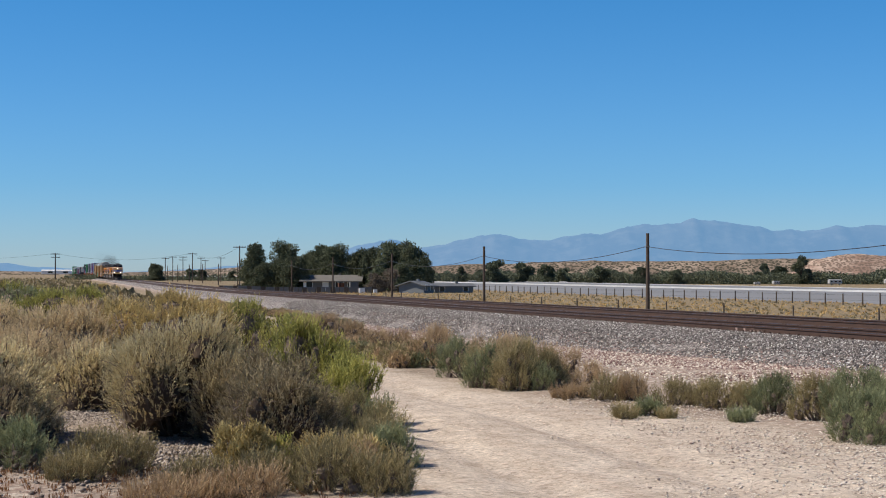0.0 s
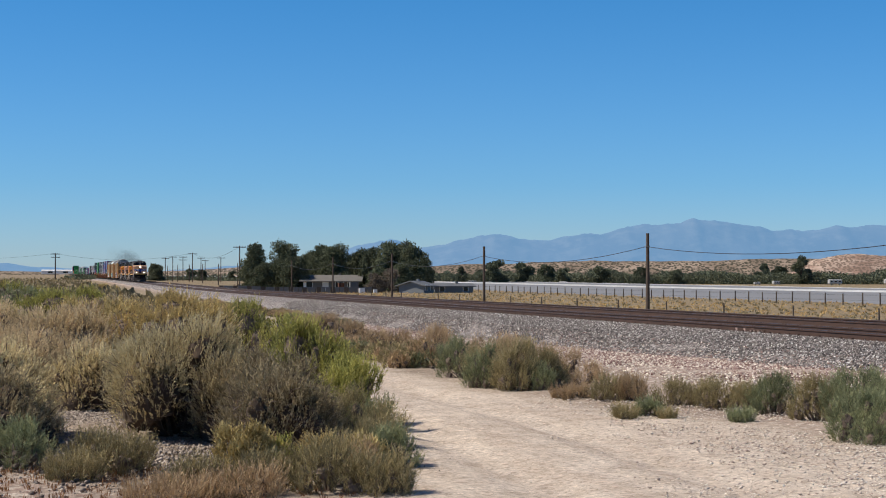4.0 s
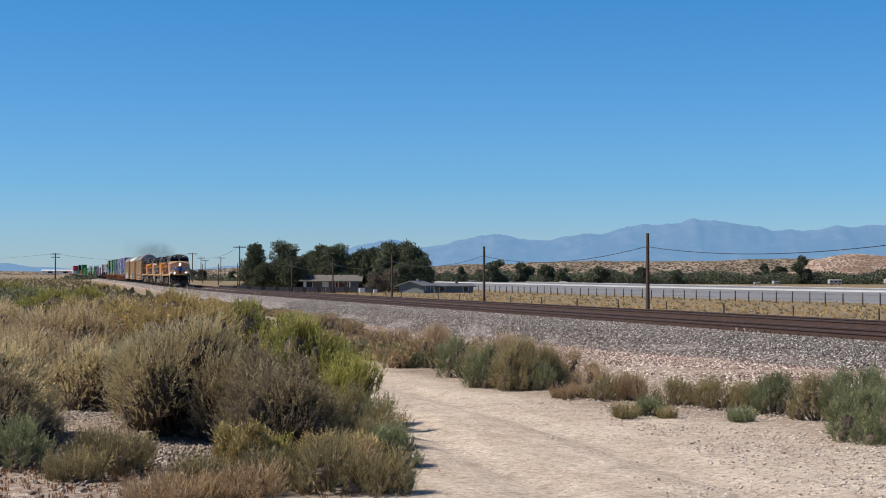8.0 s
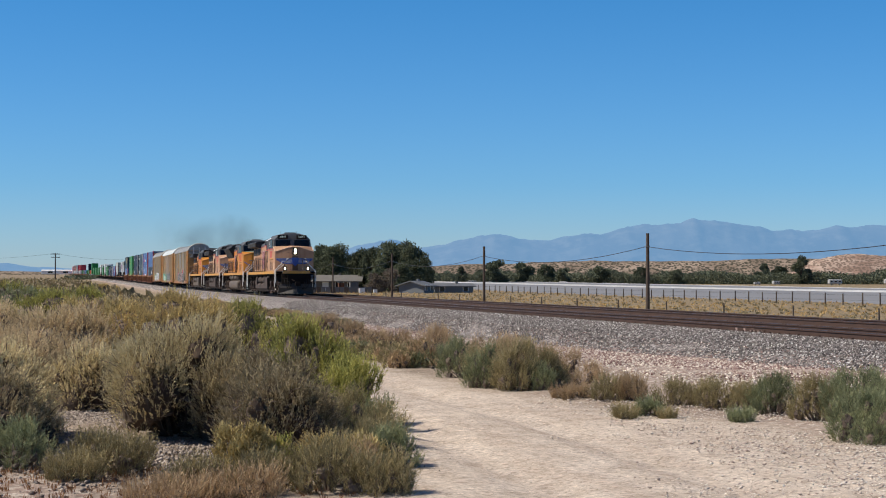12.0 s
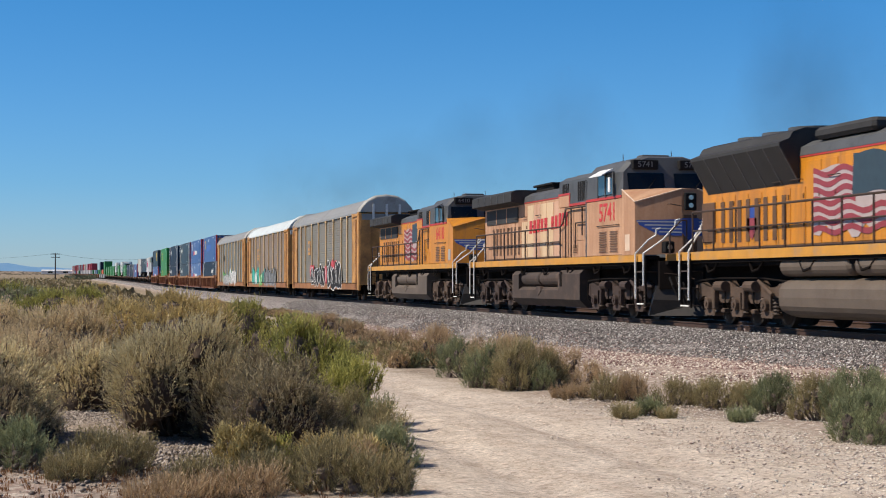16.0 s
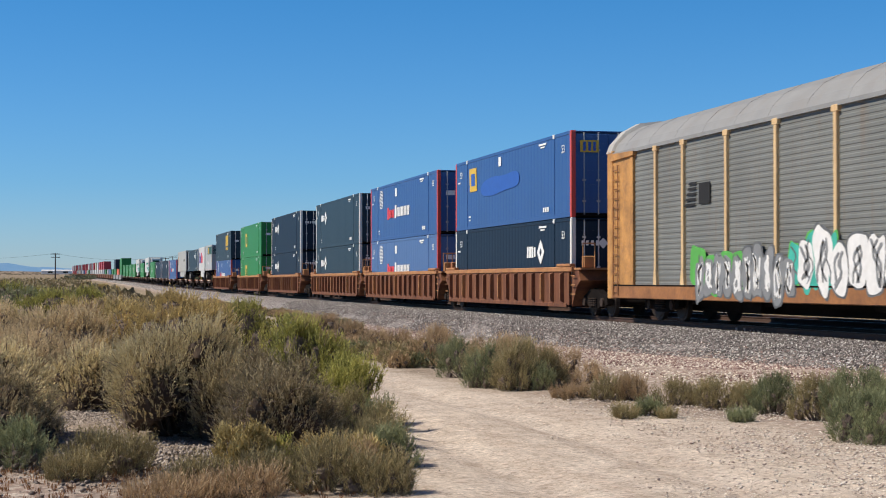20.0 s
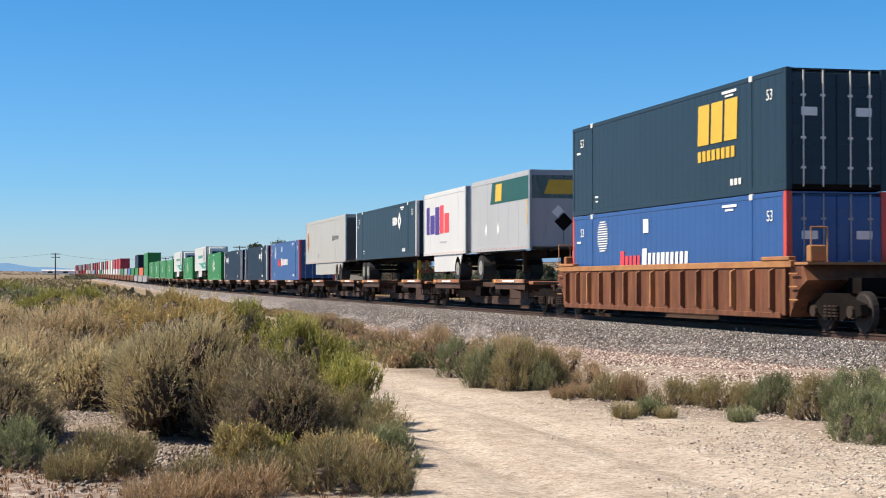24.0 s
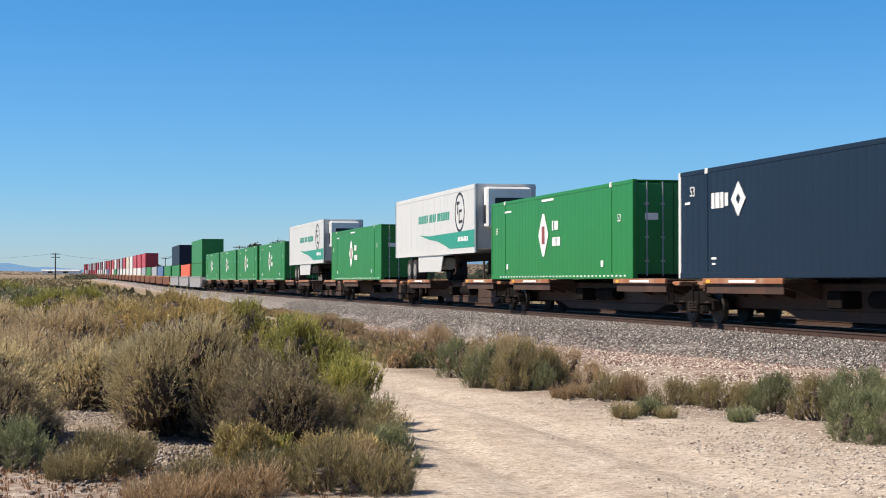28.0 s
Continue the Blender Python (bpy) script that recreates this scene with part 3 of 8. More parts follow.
nose_pale = mat("nose_edge", (0.70, 0.52, 0.38), 0.6, 0, 0.15, 2, 40, 0.05)
antiglare = mat("antiglare", (0.17, 0.18, 0.12), 0.7, 0, 0.2, 2, 30, 0.05)
roof_grey = mat("roof_grey", (0.088, 0.090, 0.092), 0.55, 0, 0.15, 1, 30, 0.08, (0.03, 0.03, 0.03), 0.3)
soot = mat("soot_black", (0.016, 0.015, 0.015), 0.9, 0, 0.2, 2, 40, 0.1, spec=0.2)
stripe_red = mat("stripe_red", (0.50, 0.035, 0.03), 0.5, 0, 0.2, 2, 40, 0.03, (0.28, 0.10, 0.05), 0.4)
deck_sill = mat("sill_yellow", (0.60, 0.28, 0.035), 0.5, 0, 0.12, 2, 40, 0.05, DUST, 0.3)
under = mat("underframe", (0.036, 0.021, 0.0145), 0.9, 0, 0.3, 1.5, 30, 0.25, (0.075, 0.038, 0.023), 0.4)
under_dark = mat("underframe_dark", (0.013, 0.010, 0.009), 1.0, 0, 0.3, 2, 40, 0.2, spec=0.1)
truck_tan = mat("truck_tan", (0.095, 0.060, 0.040), 0.85, 0, 0.3, 1.5, 30, 0.2, (0.06, 0.032, 0.02), 0.45)
truck_brown = mat("truck_brown", (0.052, 0.031, 0.024), 0.85, 0, 0.3, 1.5, 30, 0.2, (0.04, 0.022, 0.016), 0.45)
tank_pale = mat("fuel_tank_pale", (0.125, 0.094, 0.070), 0.7, 0, 0.2, 1.0, 20, 0.1, (0.09, 0.06, 0.04), 0.35)
plough_mat = mat("plough_steel", (0.020, 0.016, 0.014), 0.6, 0, 0.3, 1.5, 30, 0.1, (0.04, 0.027, 0.020), 0.4)
rad_black = mat("radiator_black", (0.030, 0.029, 0.029), 0.75, 0, 0.2, 1.5, 30, 0.1)
lamp_off = mat("lamp_unlit", (0.5, 0.5, 0.48), 0.15, 0.6, 0.05, 4, 40, 0.0)
side_glass = mat("side_glass", (0.03, 0.07, 0.10), 0.08, 0, 0.1, 2, 20, 0.0, spec=0.8)
shade_white = mat("awning_white", (0.72, 0.72, 0.70), 0.5, 0, 0.05, 4, 60, 0.02)
board_lit = mat("board_numeral_lit", (0.45, 0.55, 0.50), 0.5, 0, 0.0, 4, 60, 0.0, glow=0.35)
tank_mat = mat("fuel_tank", (0.058, 0.038, 0.028), 0.75, 0, 0.25, 1.2, 20, 0.12, (0.13, 0.08, 0.052), 0.35)
wheel_mat = mat("wheel_steel", (0.035, 0.026, 0.022), 0.7, 0.2, 0.2, 5, 50, 0.1)
rail_white = mat("handrail_white", (0.78, 0.76, 0.72), 0.5, 0, 0.05, 3, 40, 0.02)
rail_dark = mat("handrail_dark", (0.055, 0.032, 0.022), 0.6, 0, 0.1, 3, 40, 0.02)
glass = mat("cab_glass", (0.006, 0.008, 0.010), 0.1, 0, 0.05, 2, 20, 0.0, spec=0.4)
lamp_glow = mat("lamp_glow", (1.0, 0.86, 0.62), 0.3, 0, 0.0, 3, 30, 0, glow=90.0)
num_red = mat("numeral_red", (0.55, 0.03, 0.03), 0.5, 0, 0.08, 4, 60, 0.02)
flag_red = mat("flag_red", (0.28, 0.045, 0.055), 0.5, 0, 0.1, 4, 60, 0.02)
flag_white = mat("flag_white", (0.44, 0.36, 0.35), 0.5, 0, 0.1, 4, 60, 0.02)
flag_blue = mat("flag_blue", (0.035, 0.058, 0.075), 0.5, 0, 0.15, 4, 60, 0.02)
emblem_blue = mat("emblem_blue", (0.03, 0.07, 0.30), 0.5, 0, 0.08, 4, 60, 0.02)
sign_white = mat("sign_white", (0.82, 0.82, 0.80), 0.5, 0, 0.05, 4, 60, 0.02)
sign_black = mat("sign_black", (0.015, 0.015, 0.016), 0.5, 0, 0.1, 4, 60, 0.02)
board_grey = mat("board_numeral", (0.22, 0.22, 0.21), 0.6, 0, 0.05, 4, 60, 0.0)
silver = mat("emblem_silver", (0.36, 0.37, 0.39), 0.45, 0, 0.06, 4, 60, 0.0)
louver = mat("louver_dark", (0.12, 0.06, 0.03), 0.7, 0, 0.2, 4, 60, 0.1)
amber = mat("reflector_amber", (0.85, 0.42, 0.03), 0.35, 0, 0.1, 6, 60, 0.02)

SIDE = Matrix(((0, 0, -1), (-1, 0, 0), (0, 1, 0))).to_4x4()   # writing on the -x side
FRONT = Matrix(((1, 0, 0), (0, 0, -1), (0, 1, 0))).to_4x4()   # writing on the -y end


def lettered(text, height, material, parent, at, turn, name="lettering", spread=1.0, bold=0.0):
    """Words in the built-in font as a thin mesh, centred on at."""
    cu = bpy.data.curves.new(name, "FONT")
    cu.body, cu.size, cu.extrude, cu.align_x, cu.align_y, cu.offset = text, height * 1.38, 0.003, "CENTER", "CENTER", bold
    tmp = bpy.data.objects.new(name, cu)
    me = bpy.data.meshes.new_from_object(tmp)
    bpy.data.objects.remove(tmp)
    me.transform(Matrix.Diagonal((spread, 1, 1, 1)))
    me.transform(turn)
    me.materials.clear()
    me.materials.append(material)
    ob = new(name, me)
    ob.parent, ob.location = parent, at
    return ob


def decal(name, polys, material, parent, x, label="", thick=0.006):
    """Flat outlines (y, z), a few millimetres proud of a -x side that lies at x."""
    s = Shape()
    for q in polys:
        s.prism(q, "x", x - thick, x + 0.002)
    return part(name, s, material, parent, label)


def rect(y, z, w, h, lean=0.0):
    """An upright box outline centred on (y, z); lean: its top shifts by so much towards -y."""
    return [(y + w / 2, z - h / 2), (y - w / 2, z - h / 2), (y - w / 2 - lean, z + h / 2), (y + w / 2 - lean, z + h / 2)]


def oval(y, z, w, h, n=16):
    return [(y + w / 2 * math.cos(2 * math.pi * i / n), z + h / 2 * math.sin(2 * math.pi * i / n)) for i in range(n)]


def band(line, w):
    """A strip of width w along a line of (y, z)."""
    up = [(y, z + w / 2) for y, z in line]
    return up + [(y, z - w / 2) for y, z in reversed(line)]


def strips(name, lines, w, material, parent, x, label=""):
    s = Shape()
    for line in lines:
        for a, b in zip(line, line[1:]):
            s.prism([(a[0], a[1] - w / 2), (b[0], b[1] - w / 2), (b[0], b[1] + w / 2), (a[0], a[1] + w / 2)], "x", x - 0.006, x + 0.002)
    return part(name, s, material, parent, label)


# wheels and trucks, shared by all freight cars
def wheel_shape(r, x, y, out=-1):
    s = Shape()
    s.rod((x, y, r), (x + 0.135 * -out, y, r), r, 22)
    s.rod((x - 0.02 * -out, y, r), (x, y, r), r * 0.8, 20, r * 0.86)
    s.rod((x - 0.07 * -out, y, r), (x, y, r), r * 0.22, 12, r * 0.3)
    return s


truck_meshes = {}


def truck(parent, y):
    """A two-axle freight truck: bolster, side frames with springs, wheels, axles."""
    if not truck_meshes:
        fr = Shape()
        fr.prism([(-1.3, 0.40), (-1.25, 0.62), (-0.75, 0.72), (-0.42, 0.86), (0.42, 0.86), (0.75, 0.72), (1.25, 0.62), (1.3, 0.40), (1.05, 0.34), (0.8, 0.46), (0.45, 0.26), (-0.45, 0.26), (-0.8, 0.46), (-1.05, 0.34)], "x", -0.09, 0.09)
        truck_meshes["side_frame"] = fr.mesh("side_frame", under_dark)
        sp = Shape()
        for k in (-0.22, 0, 0.22):
            for i in range(4):
                sp.rod((-0.13, k, 0.34 + 0.07 * i), (-0.13, k, 0.38 + 0.07 * i), 0.08, 8)
        truck_meshes["springs"] = sp.mesh("springs", under)
        truck_meshes["bolster"] = Shape().box(-1.05, 1.05, -0.2, 0.2, 0.45, 0.78, 0.03).mesh("bolster", under_dark)
        truck_meshes["wheel"] = wheel_shape(0.455, -0.065, 0).mesh("wheel", wheel_mat)
        truck_meshes["axle"] = Shape().rod((-0.9, 0, 0.455), (0.9, 0, 0.455), 0.085, 8).mesh("axle", under_dark)
        truck_meshes["bearing_cap"] = Shape().rod((-1.16, 0, 0.455), (-0.98, 0, 0.455), 0.14, 10).mesh("bearing_cap", under)
    t = new("truck", truck_meshes["bolster"])
    t.parent, t.location = parent, (0, y, 0)
    for x in (-1.0, 1.0):
        part("side_frame", truck_meshes["side_frame"], None, t, at=(x, 0, 0))
        part("springs", truck_meshes["springs"], None, t, at=(x + (0 if x < 0 else 0.26), 0, 0))
    for k in (-0.88, 0.88):
        part("axle", truck_meshes["axle"], None, t, at=(0, k, 0))
        part("bearing_cap", truck_meshes["bearing_cap"], None, t, at=(0, k, 0))
        for x in (-0.755, 0.755):
            w = part("wheel", truck_meshes["wheel"], None, t, at=(x, k, 0))
            if x > 0:
                w.rotation_euler = (0, 0, math.pi)
    return t


def coupler(parent, y0, y1):
    s = Shape().box(-0.12, 0.12, min(y0, y1), max(y0, y1), 0.78, 1.0, 0.02)
    s.box(-0.22, 0.22, y1 - 0.14, y1 + 0.14, 0.72, 1.06, 0.04)
    return part("coupler", s, under_dark, parent)


# ---- locomotives ----
def waved(y, z, amp=0.05, k=3.6, ph=0.0):
    return z + amp * math.sin(k * y + ph)


def flag_on(parent, x, y0, y1, z0, z1, ragged=0.25):
    """A waving flag: field of stripes towards +y, canton towards -y, with a ragged lower edge."""
    f = decal("flag", [[(y1 - (y1 - y0) * i / 12, waved(y1 - (y1 - y0) * i / 12, z1 - 0.1)) for i in range(13)] +
                       [(y0 + (y1 - y0) * i / 12, waved(y0 + (y1 - y0) * i / 12, z0 + (0.22 if i % 3 == 1 else 0.0) + ragged * abs(i / 12 - 0.5) * 0.8)) for i in range(13)]],
              flag_white, parent, x, "waving flag with red and white stripes")
    n = 7
    lines = []
    for k in range(n):
        z = z1 - 0.2 - (z1 - z0 - 0.35) * k / (n - 1)
        a = y0 if k > 3 else y0 + (y1 - y0) * 0.45
        lines.append([(a + (y1 - a) * i / 14, waved(a + (y1 - a) * i / 14, z, 0.07, 4.2, k * 0.25)) for i in range(15)])
    s = strips("red_stripes", lines, 0.13, flag_red, f, x - 0.006)
    c = [(y0 + (y1 - y0) * 0.47 * i / 6, waved(y0 + (y1 - y0) * 0.47 * i / 6, z1 + 0.12 * i / 6 + 0.05)) for i in range(7)]
    d = [(y0 - 0.12 + (y1 - y0) * 0.52 * (6 - i) / 6, waved(y0 + (y1 - y0) * 0.5 * (6 - i) / 6, z1 - (z1 - z0) * 0.46)) for i in range(7)]
    decal("canton", [c + d], flag_blue, f, x - 0.008, "dark blue canton")
    return f


TRUCK_SIDE = [(-2.85, 0.70), (-2.80, 1.02), (-2.45, 1.10), (-2.1, 0.98), (-1.55, 0.98), (-1.25, 1.14), (-0.6, 1.14), (-0.35, 0.98), (0.35, 0.98), (0.6, 1.14), (1.25, 1.14), (1.55, 0.98), (2.1, 0.98), (2.45, 1.10), (2.80, 1.02), (2.85, 0.70),
              (2.62, 0.62), (2.35, 0.74), (1.35, 0.74), (1.15, 0.58), (0.7, 0.58), (0.5, 0.74), (-0.5, 0.74), (-0.7, 0.58), (-1.15, 0.58), (-1.35, 0.74), (-2.35, 0.74), (-2.62, 0.62)]


def loco_truck(parent, y, gap=1.85, dust=None):
    """A three-axle truck: frame with hanging axle boxes, coil springs, brake gear, sand pipes and a damper."""
    dust = dust or under
    t = part("truck", Shape().box(-0.95, 0.95, -1.6, 1.6, 0.62, 0.92, 0.04).box(-0.5, 0.5, -2.5, 2.5, 0.5, 0.8, 0.04), under_dark, parent, "dusty three-axle truck", at=(0, y, 0))
    part("side_frame", Shape().prism(TRUCK_SIDE, "x", -1.24, -1.06), dust, t)
    part("side_frame", Shape().prism(TRUCK_SIDE, "x", 1.06, 1.24), dust, t)
    for k in (-gap, 0, gap):
        box = Shape().prism([(k - 0.30, 0.36), (k - 0.34, 0.30), (k - 0.30, 0.24), (k + 0.30, 0.24), (k + 0.34, 0.30), (k + 0.30, 0.36), (k + 0.20, 0.42), (k + 0.20, 0.84), (k - 0.20, 0.84), (k - 0.20, 0.42)], "x", -1.30, -1.04)
        box.rod((-1.40, k, 0.55), (-1.29, k, 0.55), 0.15, 12).rod((-1.43, k, 0.55), (-1.39, k, 0.55), 0.06, 8)
        part("axle_box", box, dust, t)
        for q in (-0.36, 0.36):
            ss = Shape().loft([[(-1.20 + r * math.cos(j * math.pi / 4), k + q + r * math.sin(j * math.pi / 4), 0.34 + 0.042 * i) for j in range(8)] for i, r in enumerate((0.11, 0.075) * 5)])
            part("coil_spring", ss, tank_mat, t)
        for x, o in ((-0.755, -1), (0.755, 1)):
            part("wheel", wheel_shape(0.53, x, k, o), wheel_mat, t)
        part("axle", Shape().rod((-0.9, k, 0.53), (0.9, k, 0.53), 0.1, 8), under_dark, t)
        part("sand_pipe", Shape().pipe([(-1.30, k + 0.72, 1.05), (-1.32, k + 0.70, 0.6), (-1.0, k + 0.60, 0.14)], 0.022, 5), under_dark, t)
    for k in (-0.92, 0.92):
        cyl = Shape().rod((-1.36, k - 0.34, 1.0), (-1.36, k + 0.20, 1.0), 0.13, 12).rod((-1.36, k + 0.2, 1.0), (-1.36, k + 0.42, 1.0), 0.045, 8)
        cyl.box(-1.38, -1.24, k + 0.36, k + 0.46, 0.42, 1.04, 0.02).box(-1.30, -1.06, k - 0.1, k + 0.1, 0.32, 0.44, 0.02)
        part("brake_cylinder", cyl, dust, t)
        for q in (-0.28, 0.28):
            part("brake_shoe", Shape().box(-0.84, -0.68, k + q - 0.06, k + q + 0.06, 0.3, 0.8, 0.02), under_dark, t)
    part("damper", Shape().rod((-1.36, -2.2, 0.80), (-1.36, -1.55, 1.08), 0.05, 8).rod((-1.36, -1.75, 1.0), (-1.36, -1.4, 1.14), 0.035, 8), dust, t)
    part("brake_pipe", Shape().pipe([(-1.27, -2.8, 1.12), (-1.27, -1.4, 1.20), (-1.27, 1.4, 1.20), (-1.27, 2.8, 1.12)], 0.025, 6), under_dark, t)
    return t


def handrail(parent, y0, y1, x, z0=1.92, h=1.02, step=1.45, material=None, name="handrail"):
    s = Shape()
    n = max(1, round((y1 - y0) / step))
    for i in range(n + 1):
        y = y0 + (y1 - y0) * i / n
        s.rod((x, y, z0 - 0.22), (x, y, z0 + h), 0.026, 6)
    s.rod((x, y0, z0 + h), (x, y1, z0 + h), 0.028, 6)
    s.rod((x, y0, z0 + h * 0.52), (x, y1, z0 + h * 0.52), 0.02, 6)
    return part(name, s, material or rail_dark, parent)


def steps(parent, y, side=-1, front=True):
    """A stepwell at a corner: three treads with pale edges in a dark side sheet, and two bent white grab rails."""
    d = -1 if front else 1
    st = part("steps", Shape().box(-0.02, 0.02, -0.04, 0.02, 0.42, 1.85).box(-0.02, 0.02, 0.62, 0.68, 0.42, 1.85).box(0.0, 0.42, 0.0, 0.64, 1.75, 1.85).box(0.36, 0.42, 0.0, 0.64, 0.45, 1.75), under_dark, parent, at=(side * 1.5, y, 0))
    for z in (0.46, 0.92, 1.38):
        part("tread", Shape().box(-0.04, 0.36, 0.02, 0.62, z, z + 0.03), under, st)
        part("tread_edge", Shape().box(-0.055, -0.04, 0.04, 0.60, z - 0.005, z + 0.035), rail_white if z < 0.9 else tank_mat, st)
    for q, up, inn in ((0.66 if front else -0.02, 2.62, 0.42), (0.0 if front else 0.64, 2.86, 0.75)):
        part("grab_rail", Shape().pipe([(-0.07, q, 0.62 if q else 1.0), (-0.07, q, 1.92), (inn * 0.6, q + d * 0.22, 2.32), (inn, q + d * 0.36, up - 0.18), (inn + 0.02, q + d * 0.38, up), (inn + 0.14, q + d * 0.38, up + 0.03)], 0.024), rail_white, st)
    return st


def engine(number, paint, label, emd=False, lit=True, board="", words=False, patches=()):
    """A six-axle road locomotive; the cab leads towards -y."""
    lo = thing("locomotive", label, "locomotive", "locomotives at the head of the train")
    bright = paint is yellow
    dust = truck_tan if bright else truck_brown
    tank = tank_pale if bright else tank_mat
    part("frame", Shape().box(-1.45, 1.45, -9.7, 10.5, 1.60, 1.70).box(-1.0, 1.0, -10.45, -9.7, 1.60, 1.70).box(-0.7, 0.7, -10.6, 10.6, 1.0, 1.64), under_dark, lo)
    for x in (-1.51, 1.49):
        part("side_sill", Shape().box(x, x + 0.02, -9.72, 10.5, 1.68, 1.90), deck_sill, lo, "yellow sill along the walkway")
    part("walkway", Shape().box(-1.49, 1.49, -9.72, 10.5, 1.80, 1.89).box(-1.05, 1.05, -10.45, -9.72, 1.80, 1.89), roof_grey, lo)
    # tank and reservoirs
    if emd:
        ring = [(1.46 * math.copysign(abs(math.cos(a)) ** 0.55, math.cos(a)), 0.75 + 0.50 * math.copysign(abs(math.sin(a)) ** 0.6, math.sin(a))) for a in (2 * math.pi * i / 28 for i in range(28))]
        part("fuel_tank", Shape().loft([[(x * k, y, 0.75 + (z - 0.75) * k) for x, z in ring] for y, k in ((-3.35, 0.93), (-3.25, 1.0), (4.2, 1.0), (4.3, 0.93))]), tank, lo, "dusty rounded fuel tank")
        for a, b in ((-3.1, 0.55), (0.95, 4.2)):
            part("air_reservoir", Shape().rod((-1.2, a, 1.46), (-1.2, b, 1.46), 0.225, 16).rod((-1.2, a - 0.09, 1.46), (-1.2, a, 1.46), 0.14, 16, 0.225).rod((-1.2, b, 1.46), (-1.2, b + 0.09, 1.46), 0.225, 16, 0.14), tank, lo, "tan air reservoir")
    else:
        sec = [(-1.32, 0.93), (-1.48, 0.82), (-1.48, 0.52), (-1.22, 0.27), (1.22, 0.27), (1.48, 0.52), (1.48, 0.82), (1.32, 0.93)]
        tk = part("fuel_tank", Shape().prism(sec, "y", -3.9, 4.1), tank, lo, "dusty fuel tank with bevelled edges")
        for a, b in ((3.25, 4.1), (-3.9, -1.55)):
            part("tank_block", Shape().prism([(-1.30, 1.54), (-1.48, 1.36), (-1.48, 0.82), (-0.8, 0.90), (-0.8, 1.54)], "y", a, b), tank, tk)
        part("tank_brace", Shape().prism([(0.35, 0.80), (0.75, 0.62), (1.05, 0.80), (0.9, 0.95), (0.5, 0.95)], "x", -1.50, -1.40), tank, tk)
        part("tank_back", Shape().box(-0.9, -0.8, -1.6, 3.3, 0.9, 1.55), under_dark, tk)
        for a, b in ((-1.35, 0.75), (0.98, 3.05)):
            part("air_reservoir", Shape().rod((-1.16, a, 1.22), (-1.16, b, 1.22), 0.27, 16).rod((-1.16, a - 0.1, 1.22), (-1.16, a, 1.22), 0.15, 16, 0.27).rod((-1.16, b, 1.22), (-1.16, b + 0.1, 1.22), 0.27, 16, 0.15), tank, lo, "tan air reservoir")
        part("gauge_box", Shape().box(-1.495, -1.47, -2.0, -1.75, 0.95, 1.45, 0.01), under_dark, tk)
    for k in (-6.95, 6.95):
        loco_truck(lo, k, 1.98 if not emd else 1.75, dust)
    for i in range(7):
        a = -8.6 + i * 2.75
        part("hose", Shape().pipe([(-1.38, a, 1.66), (-1.42, a + 0.25, 1.42), (-1.42, a + 0.6, 1.36), (-1.38, a + 0.9, 1.66)], 0.03), under_dark, lo)
    part("cable_duct", Shape().box(-1.36, -1.26, -9.2, 9.2, 1.50, 1.60, 0.01), under_dark, lo)
    # engine hood with doors, hinges and roof
    hy0 = -1.35
    hood = part("hood", Shape().prism([(-0.98, 1.89), (-0.98, 4.0), (0.98, 4.0), (0.98, 1.89)], "y", hy0, 9.9), paint, lo)
    part("hood_roof", Shape().prism([(-1.0, 4.045), (-0.96, 4.25), (-0.66, 4.40), (0.66, 4.40), (0.96, 4.25), (1.0, 4.045)], "y", hy0, 9.9), roof_grey, lo, "dark grey roof")
    part("red_stripe", Shape().box(-0.994, 0.994, hy0, 9.9 if emd else 5.0, 4.0, 4.045), stripe_red, lo)
    for i in range(13):
        y = hy0 + 0.3 + i * 0.80
        door = part("hood_door", Shape().box(-0.996, -0.98, y, y + 0.765, 2.0, 3.32 if y > 3.6 else 3.9, 0.004), patches[i % len(patches)] if patches and i < 7 else paint, hood)
        for z in (2.4, 3.05):
            part("latch", Shape().box(-1.015, -0.996, y + 0.05, y + 0.09, z, z + 0.12), louver, door)
    for k in (2.0, 3.9, 4.9):
        part("grab_iron", Shape().pipe([(-0.99, k, 3.5), (-1.06, k, 3.5), (-1.06, k + 0.5, 3.5), (-0.99, k + 0.5, 3.5)], 0.012, 5), rail_dark, hood)
    part("kick_plate", Shape().box(-0.992, -0.98, hy0, 9.9, 1.89, 1.99), louver, hood)
    # electrical cabinet behind the cab
    part("cabinet", Shape().box(-1.36, 1.36, -4.7, hy0, 1.89, 3.60, 0.03), paint, lo)
    part("cabinet_step", Shape().box(-1.38, 1.38, -2.5, hy0, 3.60, 3.98), paint, lo)
    part("cabinet_stripe", Shape().box(-1.39, 1.39, -2.5, hy0 + 0.03, 3.98, 4.05).box(-1.39, 1.39, -2.57, -2.5, 3.68, 4.05).box(-1.385, 1.385, -4.7, -2.5, 3.60, 3.68), stripe_red, lo)
    part("cabinet_roof", Shape().prism([(-1.37, 3.68), (-1.35, 4.46), (-1.1, 4.62), (-0.5, 4.68), (0.5, 4.68), (1.1, 4.62), (1.35, 4.46), (1.37, 3.68)], "y", -4.7, -2.5).prism([(-1.37, 4.05), (-1.35, 4.46), (-1.1, 4.60), (-0.5, 4.65), (0.5, 4.65), (1.1, 4.60), (1.35, 4.46), (1.37, 4.05)], "y", -2.5, hy0), roof_grey, lo, "grey roof over the cabinet")
